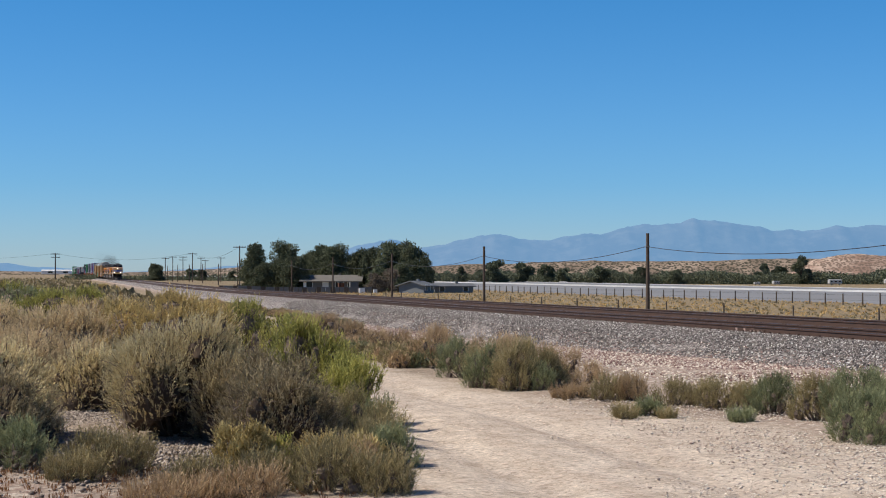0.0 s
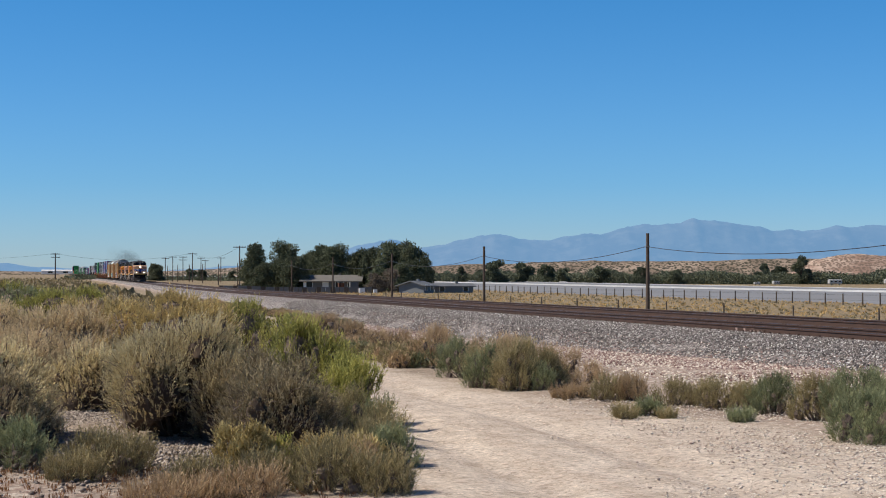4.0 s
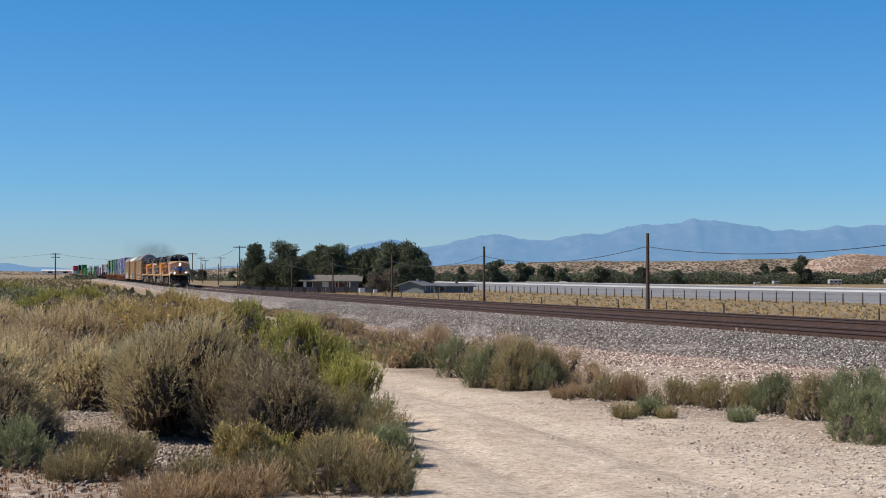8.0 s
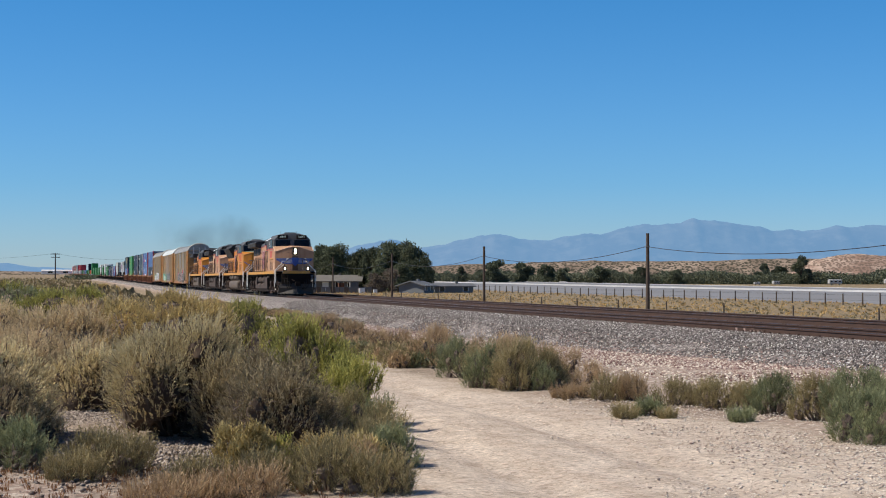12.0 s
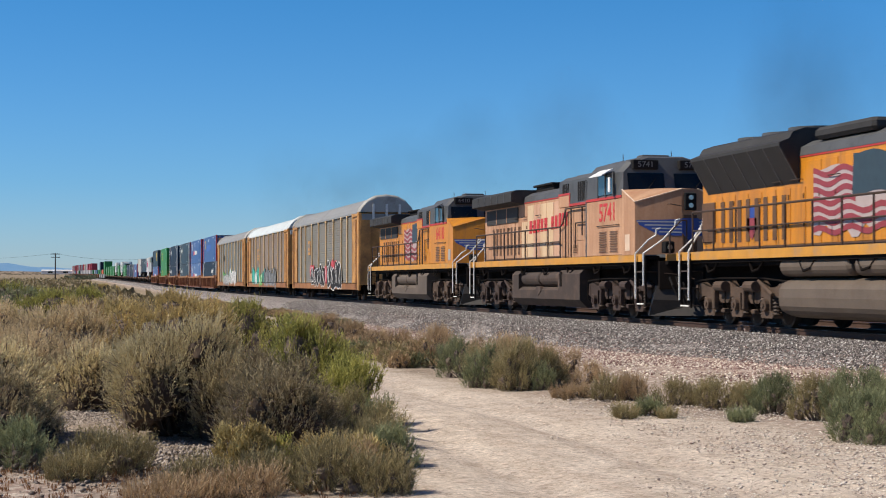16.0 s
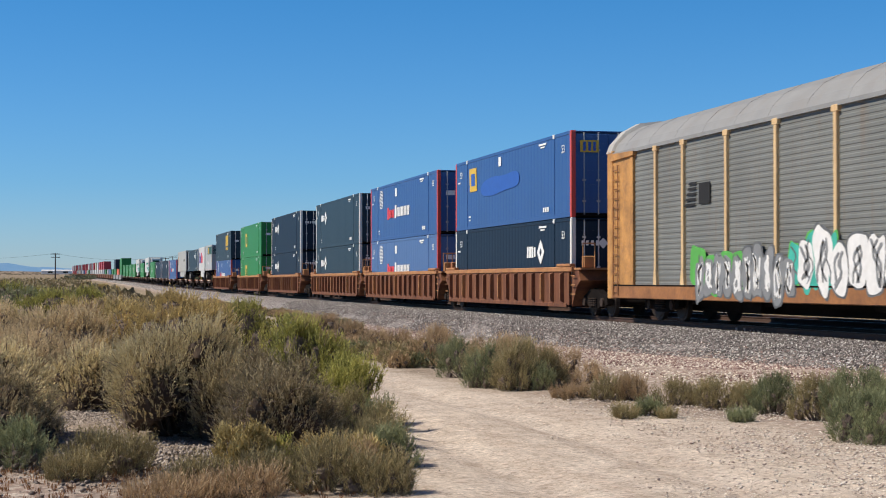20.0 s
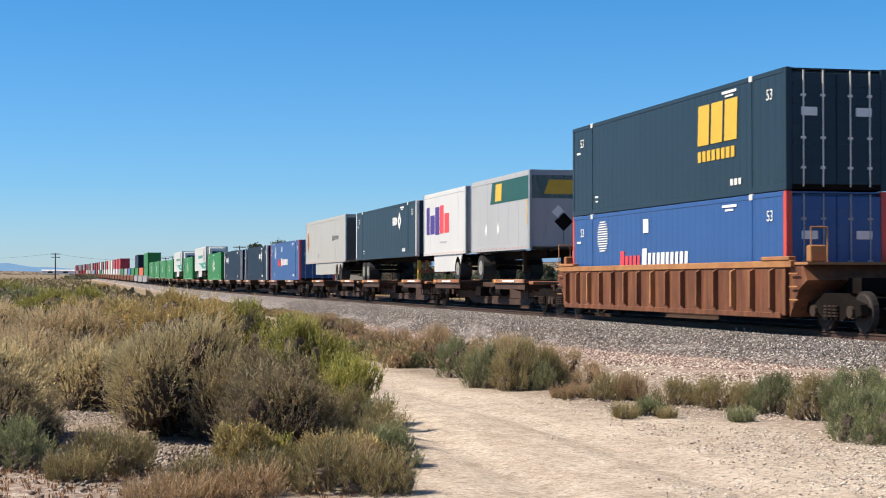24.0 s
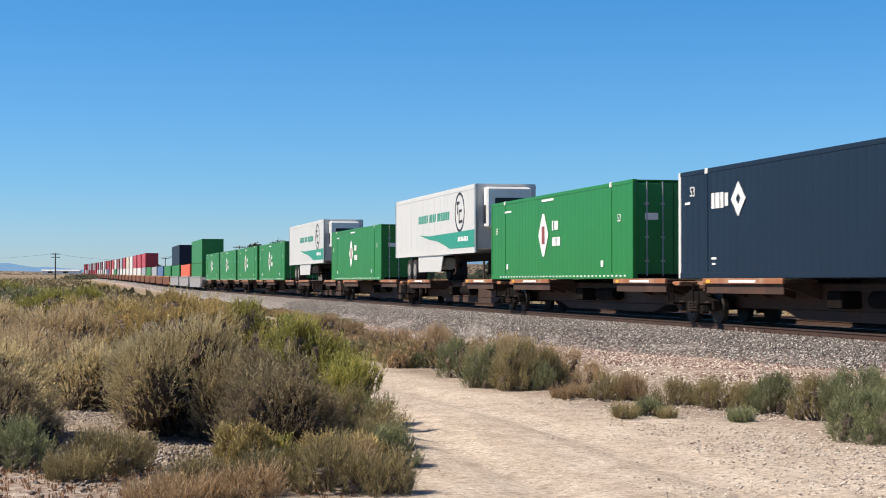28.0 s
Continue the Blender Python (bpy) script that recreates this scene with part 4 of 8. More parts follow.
    for a, b, z in ((-2.4, -1.75, 4.06), (-4.05, -3.4, 3.74), (-4.78, -4.15, 3.74)):
        gr = part("intake_grille", Shape().box(-1.385, -1.35, a, b, z, 4.36), soot, lo)
        for i in range(4):
            part("bar", Shape().box(-1.395, -1.385, a + 0.05 + i * (b - a - 0.1) / 3 - 0.012, a + 0.05 + i * (b - a - 0.1) / 3 + 0.012, z, 4.36), roof_grey, gr)
    for a in (-3.1, -4.35):
        vent = part("small_vent", Shape().box(-1.372, -1.355, a - 0.22, a + 0.22, 2.02, 2.34), paint, lo)
        for i in range(5):
            part("slat", Shape().box(-1.385, -1.37, a - 0.17, a + 0.17, 2.05 + i * 0.055, 2.08 + i * 0.055), louver, vent)
    part("cabinet_door", Shape().box(-1.374, -1.36, -2.35, -1.65, 1.95, 3.5, 0.004), paint, lo)
    part("cabinet_door", Shape().box(-1.374, -1.36, -4.6, -2.6, 2.45, 3.5, 0.004), paint, lo)
    # the cab: side walls run forward into the nose
    cab = part("cab", Shape().box(-1.52, 1.52, -8.1, -4.7, 1.89, 3.62, 0.03), paint, lo)
    part("cab_rear_strip", Shape().box(-1.53, 1.53, -4.76, -4.66, 1.89, 4.3), roof_grey if not bright else paint, cab)
    part("cab_upper", Shape().prism([(-1.52, 3.70), (-1.50, 4.40), (-1.18, 4.74), (-0.6, 4.90), (0.6, 4.90), (1.18, 4.74), (1.50, 4.40), (1.52, 3.70)], "y", -7.55, -4.7), roof_grey, cab, "grey upper cab")
    part("cab_stripe", Shape().box(-1.532, 1.532, -8.0, -4.7, 3.62, 3.70), stripe_red, cab)
    fw = Shape()
    fw.loft([[(-1.52, -7.55, 3.66), (-1.5, -7.55, 4.40), (-1.18, -7.55, 4.74), (-0.6, -7.55, 4.90), (0.6, -7.55, 4.90), (1.18, -7.55, 4.74), (1.5, -7.55, 4.40), (1.52, -7.55, 3.66)],
             [(-1.50, -8.10, 3.70), (-1.42, -7.92, 4.38), (-1.12, -7.84, 4.68), (-0.56, -7.78, 4.84), (0.56, -7.78, 4.84), (1.12, -7.84, 4.68), (1.42, -7.92, 4.38), (1.50, -8.10, 3.70)]])
    part("windshield_wall", fw, roof_grey, cab)
    for a, b in ((-1.32, -0.16), (0.16, 1.32)):
        g = Shape().add([(a, -8.098, 3.82), (b, -8.098, 3.82), (b, -7.955, 4.36), (a, -7.955, 4.36)], [(0, 1, 2, 3)])
        g.add([(a, -8.03, 3.82), (b, -8.03, 3.82), (b, -7.88, 4.36), (a, -7.88, 4.36)], [(3, 2, 1, 0)])
        ws = part("windshield", g, glass, cab, "dark windshield")
        part("wiper", Shape().rod(((a + b) / 2, -8.11, 3.84), ((a + b) / 2 + 0.3, -8.04, 4.2), 0.012, 5), soot, ws)
    for x in (-0.74, 0.74):
        nbp = part("number_board", Shape().box(x - 0.40, x + 0.40, -8.0, -7.72, 4.47, 4.76, 0.02), soot, cab)
        lettered(board or number, 0.17, board_lit if lit else board_grey, nbp, (x, -8.006, 4.615), FRONT, "board_number", 1.1)
    win = part("side_window", Shape().box(-1.545, -1.50, -7.28, -6.68, 3.76, 4.36).box(-1.545, -1.50, -6.58, -5.95, 3.76, 4.36), side_glass, cab, "blue-tinted side window")
    for q in (-7.34, -6.63, -5.89):
        part("window_frame", Shape().box(-1.56, -1.51, q - 0.045, q + 0.045, 3.70, 4.42), roof_grey, win)
    part("mirror", Shape().box(-1.72, -1.68, -7.52, -7.36, 3.80, 4.25, 0.01), sign_white if not bright else roof_grey, cab)
    part("sunshade", Shape().prism([(-1.50, 4.54), (-1.86, 4.34), (-1.86, 4.31), (-1.50, 4.50)], "y", -7.2, -6.0), shade_white if not bright else roof_grey, cab, "folded-out side awning")
    part("antenna_dome", Shape().box(-0.45, 0.45, -6.9, -6.4, 4.86, 5.0, 0.03).rod((0.0, -6.1, 4.88), (0.0, -6.1, 5.03), 0.12, 12, 0.08), roof_grey, cab)
    part("beacon", Shape().box(-0.15, 0.15, -5.9, -5.6, 4.86, 5.0, 0.02), roof_grey, cab)
    for ax, ay, az in ((-0.6, -5.6, 5.1), (0.5, -6.9, 5.12)):
        part("antenna", Shape().rod((ax, ay, 4.75), (ax, ay, az), 0.012, 5), roof_grey, cab)
    horn = Shape().box(-0.3, 0.3, -2.0, -1.9, 4.6, 4.72)
    for k in (-0.25, 0, 0.25):
        horn.rod((k, -2.4, 4.74), (k, -1.95, 4.74), 0.08, 8, 0.03)
    part("horn", horn, soot, cab)
    # nose: side walls, slanting top, bevelled front with a door
    fy, cy = (-9.62, -9.18) if not emd else (-9.72, -9.42)
    hw = 0.24 if not emd else 0.8
    plan = [(-1.52, -8.06), (-1.52, cy), (-hw, fy), (hw, fy), (1.52, cy), (1.52, -8.06)]
    topz = [3.84, 3.42, 3.80, 3.80, 3.42, 3.84] if not emd else [3.80, 3.48, 3.70, 3.70, 3.48, 3.80]
    ns = Shape()
    k = len(plan)
    vs = [(x, y, 1.89) for x, y in plan] + [(x, y, z) for (x, y), z in zip(plan, topz)] + [(0, -8.06, 3.92)]
    fs = [(i, (i + 1) % k, k + (i + 1) % k, k + i) for i in range(k)] + [tuple(range(k - 1, -1, -1))]
    fs += [(k, k + 1, k + 2, 2 * k), (k + 2, k + 3, 2 * k), (k + 3, k + 4, k + 5, 2 * k), (k + 5, k, 2 * k)]
    ns.add(vs, fs)
    nose = part("nose", ns, paint, lo)
    for sx in (-1, 1):
        a, b = Vector((sx * 1.53, cy - 0.01, topz[1] + 0.01)), Vector((sx * hw, fy - 0.01, topz[2] + 0.01))
        part("nose_edge", Shape().rod(a, b, 0.022, 6).rod(a, (sx * 1.53, -8.1, topz[0] + 0.01), 0.022, 6), nose_pale if not bright else paint, nose, "worn pale edge of the nose")
    if emd:
        part("antiglare_panel", Shape().add([(-1.35, -8.12, 3.835), (1.35, -8.12, 3.835), (0.7, -9.5, 3.735), (-0.7, -9.5, 3.735), (0, -8.12, 3.945)], [(0, 3, 4), (4, 3, 2), (4, 2, 1)]), antiglare, nose, "dull green anti-glare panel")
    part("nose_door", Shape().box(-0.22, 0.22, fy - 0.025, fy + 0.01, 1.95, 3.05, 0.01), louver if not bright else paint, nose)
    part("nose_grab", Shape().pipe([(-0.25, fy - 0.01, 3.3), (-0.32, fy - 0.12, 3.3), (-0.62, fy - 0.06, 3.36), (-0.66, fy + 0.10, 3.36)], 0.014, 5), rail_dark, nose)
    hb = part("headlight_housing", Shape().box(-0.18, 0.18, fy - 0.10, fy + 0.14, 3.18, 3.68, 0.02), soot, nose)
    for z in (3.32, 3.55):
        part("headlight", Shape().rod((0, fy - 0.125, z), (0, fy - 0.09, z), 0.07, 16), lamp_glow if lit else lamp_off, hb, "lit round headlight" if lit else "")
    # wing emblem across the front: plain blue shapes
    ya = lambda q: fy + (cy - fy) * max(0.0, abs(q) - hw) / (1.52 - hw) - 0.012
    for sx in (-1, 1):
        wn_ = Shape()
        for i in range(4):
            z = 2.86 - 0.10 * i
            a, b = 0.24, 1.46 - 0.20 * i
            wn_.add([(sx * a, ya(a), z), (sx * b, ya(b), z + 0.02), (sx * b, ya(b), z - 0.02), (sx * a, ya(a), z - 0.04)], [(0, 1, 2, 3)])
            wn_.add([(sx * a, ya(a) + 0.008, z), (sx * b, ya(b) + 0.008, z + 0.02), (sx * b, ya(b) + 0.008, z - 0.02), (sx * a, ya(a) + 0.008, z - 0.04)], [(3, 2, 1, 0)])
        wing = part("wing_emblem", wn_, silver, nose, "silver-edged wing emblem")
        ends = [(0.24, 2.92), (1.49, 2.90), (1.40, 2.76), (0.85, 2.46), (0.24, 2.44)]
        bk = Shape().add([(sx * a, ya(a) + 0.004, z) for a, z in ends] + [(sx * a, ya(a) + 0.03, z) for a, z in ends], [(0, 1, 2, 3, 4), (9, 8, 7, 6, 5)] + [(i, (i + 1) % 5, 5 + (i + 1) % 5, 5 + i) for i in range(5)])
        part("wing_ground", bk, emblem_blue, wing, "dark blue ground of the wing")
    part("shield_emblem", Shape().prism([(-0.26, 2.95), (0.26, 2.95), (0.26, 2.55), (0.0, 2.25), (-0.26, 2.55)], "y", fy - 0.05, fy - 0.027), emblem_blue, nose, "blue shield emblem on the nose door")
    for x in (-0.9, 0.9):
        dl = part("ditch_light", Shape().box(x - 0.15, x + 0.15, -10.36, -10.06, 1.92, 2.26, 0.03), soot, lo)
        part("lens", Shape().rod((x, -10.39, 2.09), (x, -10.35, 2.09), 0.07, 16), lamp_glow if lit else lamp_off, dl, "lit round lamp" if lit else "")
    # front deck, rails, pilot and plough
    part("deck_edge", Shape().box(-1.06, 1.06, -10.50, -10.45, 1.70, 1.89), deck_sill, lo, "yellow front edge of the deck")
    for sx in (-1, 1):
        part("front_railing", Shape().pipe([(sx * 0.95, -10.48, 1.9), (sx * 0.95, -10.48, 2.5), (sx * 0.62, -10.5, 2.85), (sx * 0.45, -10.5, 2.85), (sx * 0.45, -10.5, 1.9)], 0.024), rail_white if bright else rail_dark, lo)
    part("pilot", Shape().prism([(-1.15, -10.2), (-0.6, -10.42), (0.6, -10.42), (1.15, -10.2), (1.15, -10.05), (-1.15, -10.05)], "z", 0.90, 1.7), under_dark, lo)
    for sx in (-1, 1):
        pl = Shape().loft([[(sx * 1.40, -10.0, 0.14), (sx * 1.32, -10.12, 0.60), (sx * 1.2, -10.08, 1.0), (0, -10.55, 0.96), (0, -10.66, 0.55), (0, -10.86, 0.14)], [(sx * 1.40, -9.9, 0.14), (sx * 1.32, -10.0, 0.60), (sx * 1.2, -9.96, 1.0), (0, -10.43, 0.96), (0, -10.54, 0.55), (0, -10.72, 0.14)]])
        part("snow_plough", pl, plough_mat, lo, "dark steel plough blade")
    coupler(lo, -10.5, -11.2)
    coupler(lo, 10.5, 11.2)
    part("cut_lever", Shape().pipe([(-1.1, -10.45, 1.35), (-0.5, -10.5, 1.30), (-0.15, -10.85, 1.1)], 0.016, 5), rail_dark, lo)
    for x in (-0.95, -0.75, -0.6, 0.6, 0.75, 0.95):
        part("air_hose", Shape().pipe([(x, -10.44, 1.25), (x, -10.68, 1.0), (x * 0.85, -10.74, 0.7), (x * 0.7, -10.62, 0.5)], 0.032), soot, lo)
    for y, fr_ in ((-10.0, True), (9.5, False)):
        for sd in (-1, 1):
            st = steps(lo, y, sd, fr_ if sd < 0 else not fr_)
            if sd > 0:
                st.rotation_euler = (0, 0, math.pi)
                st.location.y = y + 0.64
    handrail(lo, -1.75, 9.45, -1.46)
    handrail(lo, -1.75, 9.45, 1.46)
    rail = Shape().pipe([(-1.46, -1.75, 2.94), (-1.46, -2.05, 3.05), (-1.46, -2.35, 3.52), (-1.46, -5.75, 3.52)], 0.028)
    for q, z in ((-2.35, 1.75), (-2.95, 1.75), (-4.1, 2.6)):
        rail.rod((-1.46, q, z), (-1.46, q, 3.52), 0.026, 6)
    rail.pipe([(-1.44, -3.35, 2.2), (-1.44, -3.35, 3.02), (-1.44, -5.5, 3.02), (-1.44, -5.5, 2.7)], 0.022)
    part("stair_rail", rail, rail_dark, lo)
    # rear radiator
    if emd:
        rad = Shape().prism([(-0.99, 3.42), (-1.50, 4.28), (-1.50, 4.36), (-1.25, 4.46), (-1.15, 4.62), (-0.85, 4.72), (0.85, 4.72), (1.15, 4.62), (1.25, 4.46), (1.50, 4.36), (1.50, 4.28), (0.99, 3.42)], "y", 4.05, 9.5)
        rad_ = part("radiator", rad, rad_black, lo, "flared black radiator at the rear")
        for k in (5.3, 6.8, 8.3):
            part("fan", Shape().rod((0, k, 4.72), (0, k, 4.84), 0.62, 20), roof_grey, rad_)
        for i in range(7):
            y = 4.05 + i * 0.9
            part("radiator_rib", Shape().prism([(-1.0, 3.41), (-1.51, 4.28), (-1.48, 4.28), (-0.98, 3.43)], "y", y, y + 0.04), roof_grey, rad_)
        part("dynamic_brake", Shape().box(-0.95, 0.95, 0.6, 3.4, 4.36, 4.64, 0.08), rad_black, lo)
        part("rear_box", Shape().box(-1.04, -0.97, 9.0, 9.85, 2.15, 3.2, 0.02), louver, lo, "brown hatch at the rear of the hood")
        em = decal("shield", [[(7.0, 2.95), (6.7, 3.0), (6.4, 2.95), (6.4, 2.45), (6.7, 2.15), (7.0, 2.45)]], emblem_blue, lo, -1.0, "small blue and red shield emblem")
        decal("shield_base", [[(6.98, 2.7), (6.42, 2.7), (6.42, 2.42), (6.7, 2.16), (6.98, 2.42)]], flag_red, em, -1.006)
    else:
        rad_ = part("radiator", Shape().prism([(-1.0, 3.98), (-1.50, 4.08), (-1.50, 4.42), (-1.28, 4.52), (1.28, 4.52), (1.50, 4.42), (1.50, 4.08), (1.0, 3.98)], "y", 4.2, 10.05), rad_black, lo, "dark overhanging radiator at the rear")
        for i in range(1, 6):
            part("radiator_rib", Shape().box(-1.515, -1.5, 4.2 + i * 0.95, 4.24 + i * 0.95, 4.08, 4.42), roof_grey, rad_)
        part("radiator_grille", Shape().box(-1.02, -0.97, 5.0, 9.5, 3.36, 3.92), rad_black, lo)
        for q in (6.5, 8.0):
            part("grille_post", Shape().box(-1.03, -1.0, q, q + 0.08, 3.36, 3.92), paint, lo)
        part("exhaust_stack", Shape().box(-0.55, 0.55, 1.9, 4.1, 4.38, 4.62, 0.04).box(-0.65, 0.65, 1.8, 4.2, 4.60, 4.68, 0.02), soot, lo)
    slots = Shape()
    for i in range(8):
        slots.box(-1.012, -0.985, 4.75 + i * 0.52, 4.75 + i * 0.52 + 0.22, 2.12, 3.18)
    part("vent_slots", slots, louver, lo)
    for q in (-6.35, -7.35):
        frame_ = part("side_louver", Shape().box(-1.528, -1.515, q - 0.40, q + 0.40, 1.98, 2.72, 0.004), paint, lo)
        for i in range(9):
            part("slat", Shape().prism([(-1.552, 2.02 + i * 0.073), (-1.528, 2.06 + i * 0.073), (-1.525, 2.02 + i * 0.073)], "y", q - 0.33, q + 0.33), louver, frame_)
    part("side_grab", Shape().pipe([(-1.52, -5.85, 2.80), (-1.56, -5.85, 2.82), (-1.56, -7.85, 2.82), (-1.52, -7.85, 2.80)], 0.014, 5), rail_dark, cab)
    part("notice_plate", Shape().box(-1.531, -1.515, -8.75, -8.35, 2.02, 2.42 if emd else 2.50), nose_pale if not bright else silver, cab)
    if number == "5897":
        decal("caution_patch", [rect(-6.85, 2.86, 1.9, 0.16)], deck_sill, cab, -1.522, "yellow painted patch")
    lettered(number, 0.56, num_red, cab, (-1.524, -6.75, 3.20), SIDE, "cab_number", 1.04, 0.012)
    if words:
        row = [rect(3.3 - i * 0.47, 3.1 + 0.012 * i, 0.30 if i % 2 else 0.34, 0.46, 0.03) for i in range(5)] + [rect(0.62 - i * 0.43, 3.17 + 0.012 * i, 0.28, 0.46, 0.03) for i in range(4)]
        decal("side_lettering", row, num_red, lo, -1.003, "faded red letter bars")
        decal("side_lettering", [rect(-1.45 - i * 0.36, 3.2, 0.22, 0.44, 0.03) for i in range(3)], num_red, lo, -1.378, "faded red letter bars")
    else:
        flag_on(lo, -1.003, -0.35, 3.3, 2.12, 3.78)
    return lo


LOCOS = [("5897", faded, "faded tan-yellow diesel locomotive with lit headlights on the rails", False, -119.7, "", False),
         ("9020", yellow, "yellow diesel locomotive with a flared black radiator and a flag", True, -96.8, "", False),
         ("5741", faded, "faded dusty-pink and yellow diesel locomotive with a grey roof", False, -73.9, "", True),
         ("6410", yellow, "bright yellow diesel locomotive with a grey roof and a flag", False, -51.45, "", False)]
for i, (num, paint, lab, emd, s20, bd, wd) in enumerate(LOCOS):
    MOVING.append((engine(num, paint, lab, emd, i == 0, bd, wd, patches=(cream_patch, pink_patch, cream_patch) if wd else ()), s20, 0, 0))

# ---- autoracks ----
rack_grey = mat("rack_panel", (0.19, 0.186, 0.165), 0.65, 0.0, 0.14, 0.5, 20, 0.1, (0.20, 0.115, 0.065), 0.38, True)
rack_cool = mat("rack_panel_cool", (0.165, 0.172, 0.162), 0.65, 0.0, 0.14, 0.5, 20, 0.1, (0.17, 0.125, 0.09), 0.25, True)
rack_sill = mat("rack_sill", (0.34, 0.145, 0.05), 0.75, 0, 0.3, 1.1, 14, 0.15, (0.11, 0.05, 0.03), 0.5)
rack_brown = mat("rack_panel_brown", (0.215, 0.182, 0.15), 0.65, 0.0, 0.15, 0.5, 20, 0.1, (0.29, 0.125, 0.06), 0.45, True)
rack_yellow = mat("rack_frame", (0.58, 0.29, 0.085), 0.65, 0, 0.25, 1.1, 14, 0.1, (0.16, 0.075, 0.04), 0.5)
rack_post = mat("rack_post", (0.66, 0.46, 0.24), 0.6, 0, 0.12, 1.5, 30, 0.1, (0.40, 0.22, 0.10), 0.3, True)
rack_roof = mat("rack_roof", (0.27, 0.27, 0.265), 0.6, 0.1, 0.1, 1, 25, 0.08, (0.25, 0.23, 0.21), 0.3)
rack_cap = mat("rack_cap", (0.44, 0.43, 0.40), 0.6, 0.1, 0.15, 1, 25, 0.08, (0.25, 0.21, 0.17), 0.35)
rack_white = mat("rack_roof_white", (0.62, 0.66, 0.65), 0.5, 0, 0.08, 1, 25, 0.05, (0.4, 0.36, 0.32), 0.2)
paint_black = mat("spray_black", (0.008, 0.008, 0.009), 0.8, 0, 0.1, 5, 50, 0.02)
paint_white = mat("spray_white", (0.75, 0.74, 0.72), 0.55, 0, 0.1, 5, 50, 0.02)
paint_mint = mat("spray_mint", (0.05, 0.42, 0.33), 0.6, 0, 0.3, 2, 50, 0.02)
paint_teal = mat("spray_teal", (0.015, 0.20, 0.165), 0.55, 0, 0.15, 3, 50, 0.02)
paint_dim = mat("spray_dark_grey", (0.12, 0.125, 0.13), 0.6, 0, 0.3, 3, 50, 0.02)
paint_grey = mat("spray_grey", (0.22, 0.225, 0.23), 0.55, 0, 0.15, 3, 50, 0.02)
paint_green = mat("spray_green", (0.10, 0.40, 0.07), 0.55, 0, 0.15, 3, 50, 0.02)
paint_red = mat("spray_red", (0.5, 0.05, 0.06), 0.55, 0, 0.15, 3, 50, 0.02)


def rounded(poly, times=2):
    """Cuts the corners of an outline until it flows."""
    for _ in range(times):
        poly = [q for a, b in zip(poly, poly[1:] + poly[:1]) for q in ((a[0] * 0.75 + b[0] * 0.25, a[1] * 0.75 + b[1] * 0.25), (a[0] * 0.25 + b[0] * 0.75, a[1] * 0.25 + b[1] * 0.75))]
    return poly


def blob(rng, y, z, w, h, n=11, wild=0.55):
    """A bulging sprayed letter-like patch with horns and notches."""
    out = []
    for i in range(n):
        a = 2 * math.pi * (i + rng.uniform(-0.25, 0.25)) / n
        c, s = math.cos(a), math.sin(a)
        r = (1 + wild * (rng.random() - 0.55)) / max(abs(c), abs(s)) ** 0.8
        out.append((y + c * w / 2 * r, z + s * h / 2 * r))
    return rounded(out)


def stroke_line(rng, y, z, w, h, thick):
    """A bent sprayed line."""
    pts = [(y + rng.uniform(-0.32, 0.32) * w, z + k * h + rng.uniform(-0.05, 0.05) * h) for k in (-0.34, -0.1, 0.14, 0.36)]
    left, right = [], []
    for i, p in enumerate(pts):
        q, r = pts[max(0, i - 1)], pts[min(3, i + 1)]
        d = Vector((-(r[1] - q[1]), r[0] - q[0])).normalized() * thick * rng.uniform(0.7, 1.2)
        left.append((p[0] + d[0], p[1] + d[1]))
        right.append((p[0] - d[0], p[1] - d[1]))
    return rounded(left + right[::-1], 1)


def graffiti(parent, x, seed, y0, y1, z, h, layers, name="graffiti", count=5, lines=2, thick=0.03):
    """A row of overlapping sprayed letters: an outline colour under a filling and inner strokes."""
    rng = random.Random(seed)
    w = (y1 - y0) / count
    under_, fill, stroke = layers
    for i in range(count):
        a, b, c, d = y0 + w * (i + 0.5), z + rng.uniform(-0.1, 0.1), w * rng.uniform(0.95, 1.25), h * rng.uniform(0.8, 1.1)
        q = blob(rng, a, b, c, d)
        e = 0.0004 * (i % 3)
        g = part(name, Shape().prism([(a + (p[0] - a) * 1.0 + math.copysign(0.06, p[0] - a), b + (p[1] - b) * 1.08) for p in q], "x", x - 0.006 - e, x), under_, parent, "sprayed graffiti letter with an outline")
        part("fill", Shape().prism(q, "x", x - 0.012 - e, x - 0.007), fill, g)
        for _ in range(lines):
            part("stroke", Shape().prism(stroke_line(rng, a, b, c, d, thick), "x", x - 0.018 - e, x - 0.013), stroke, g)


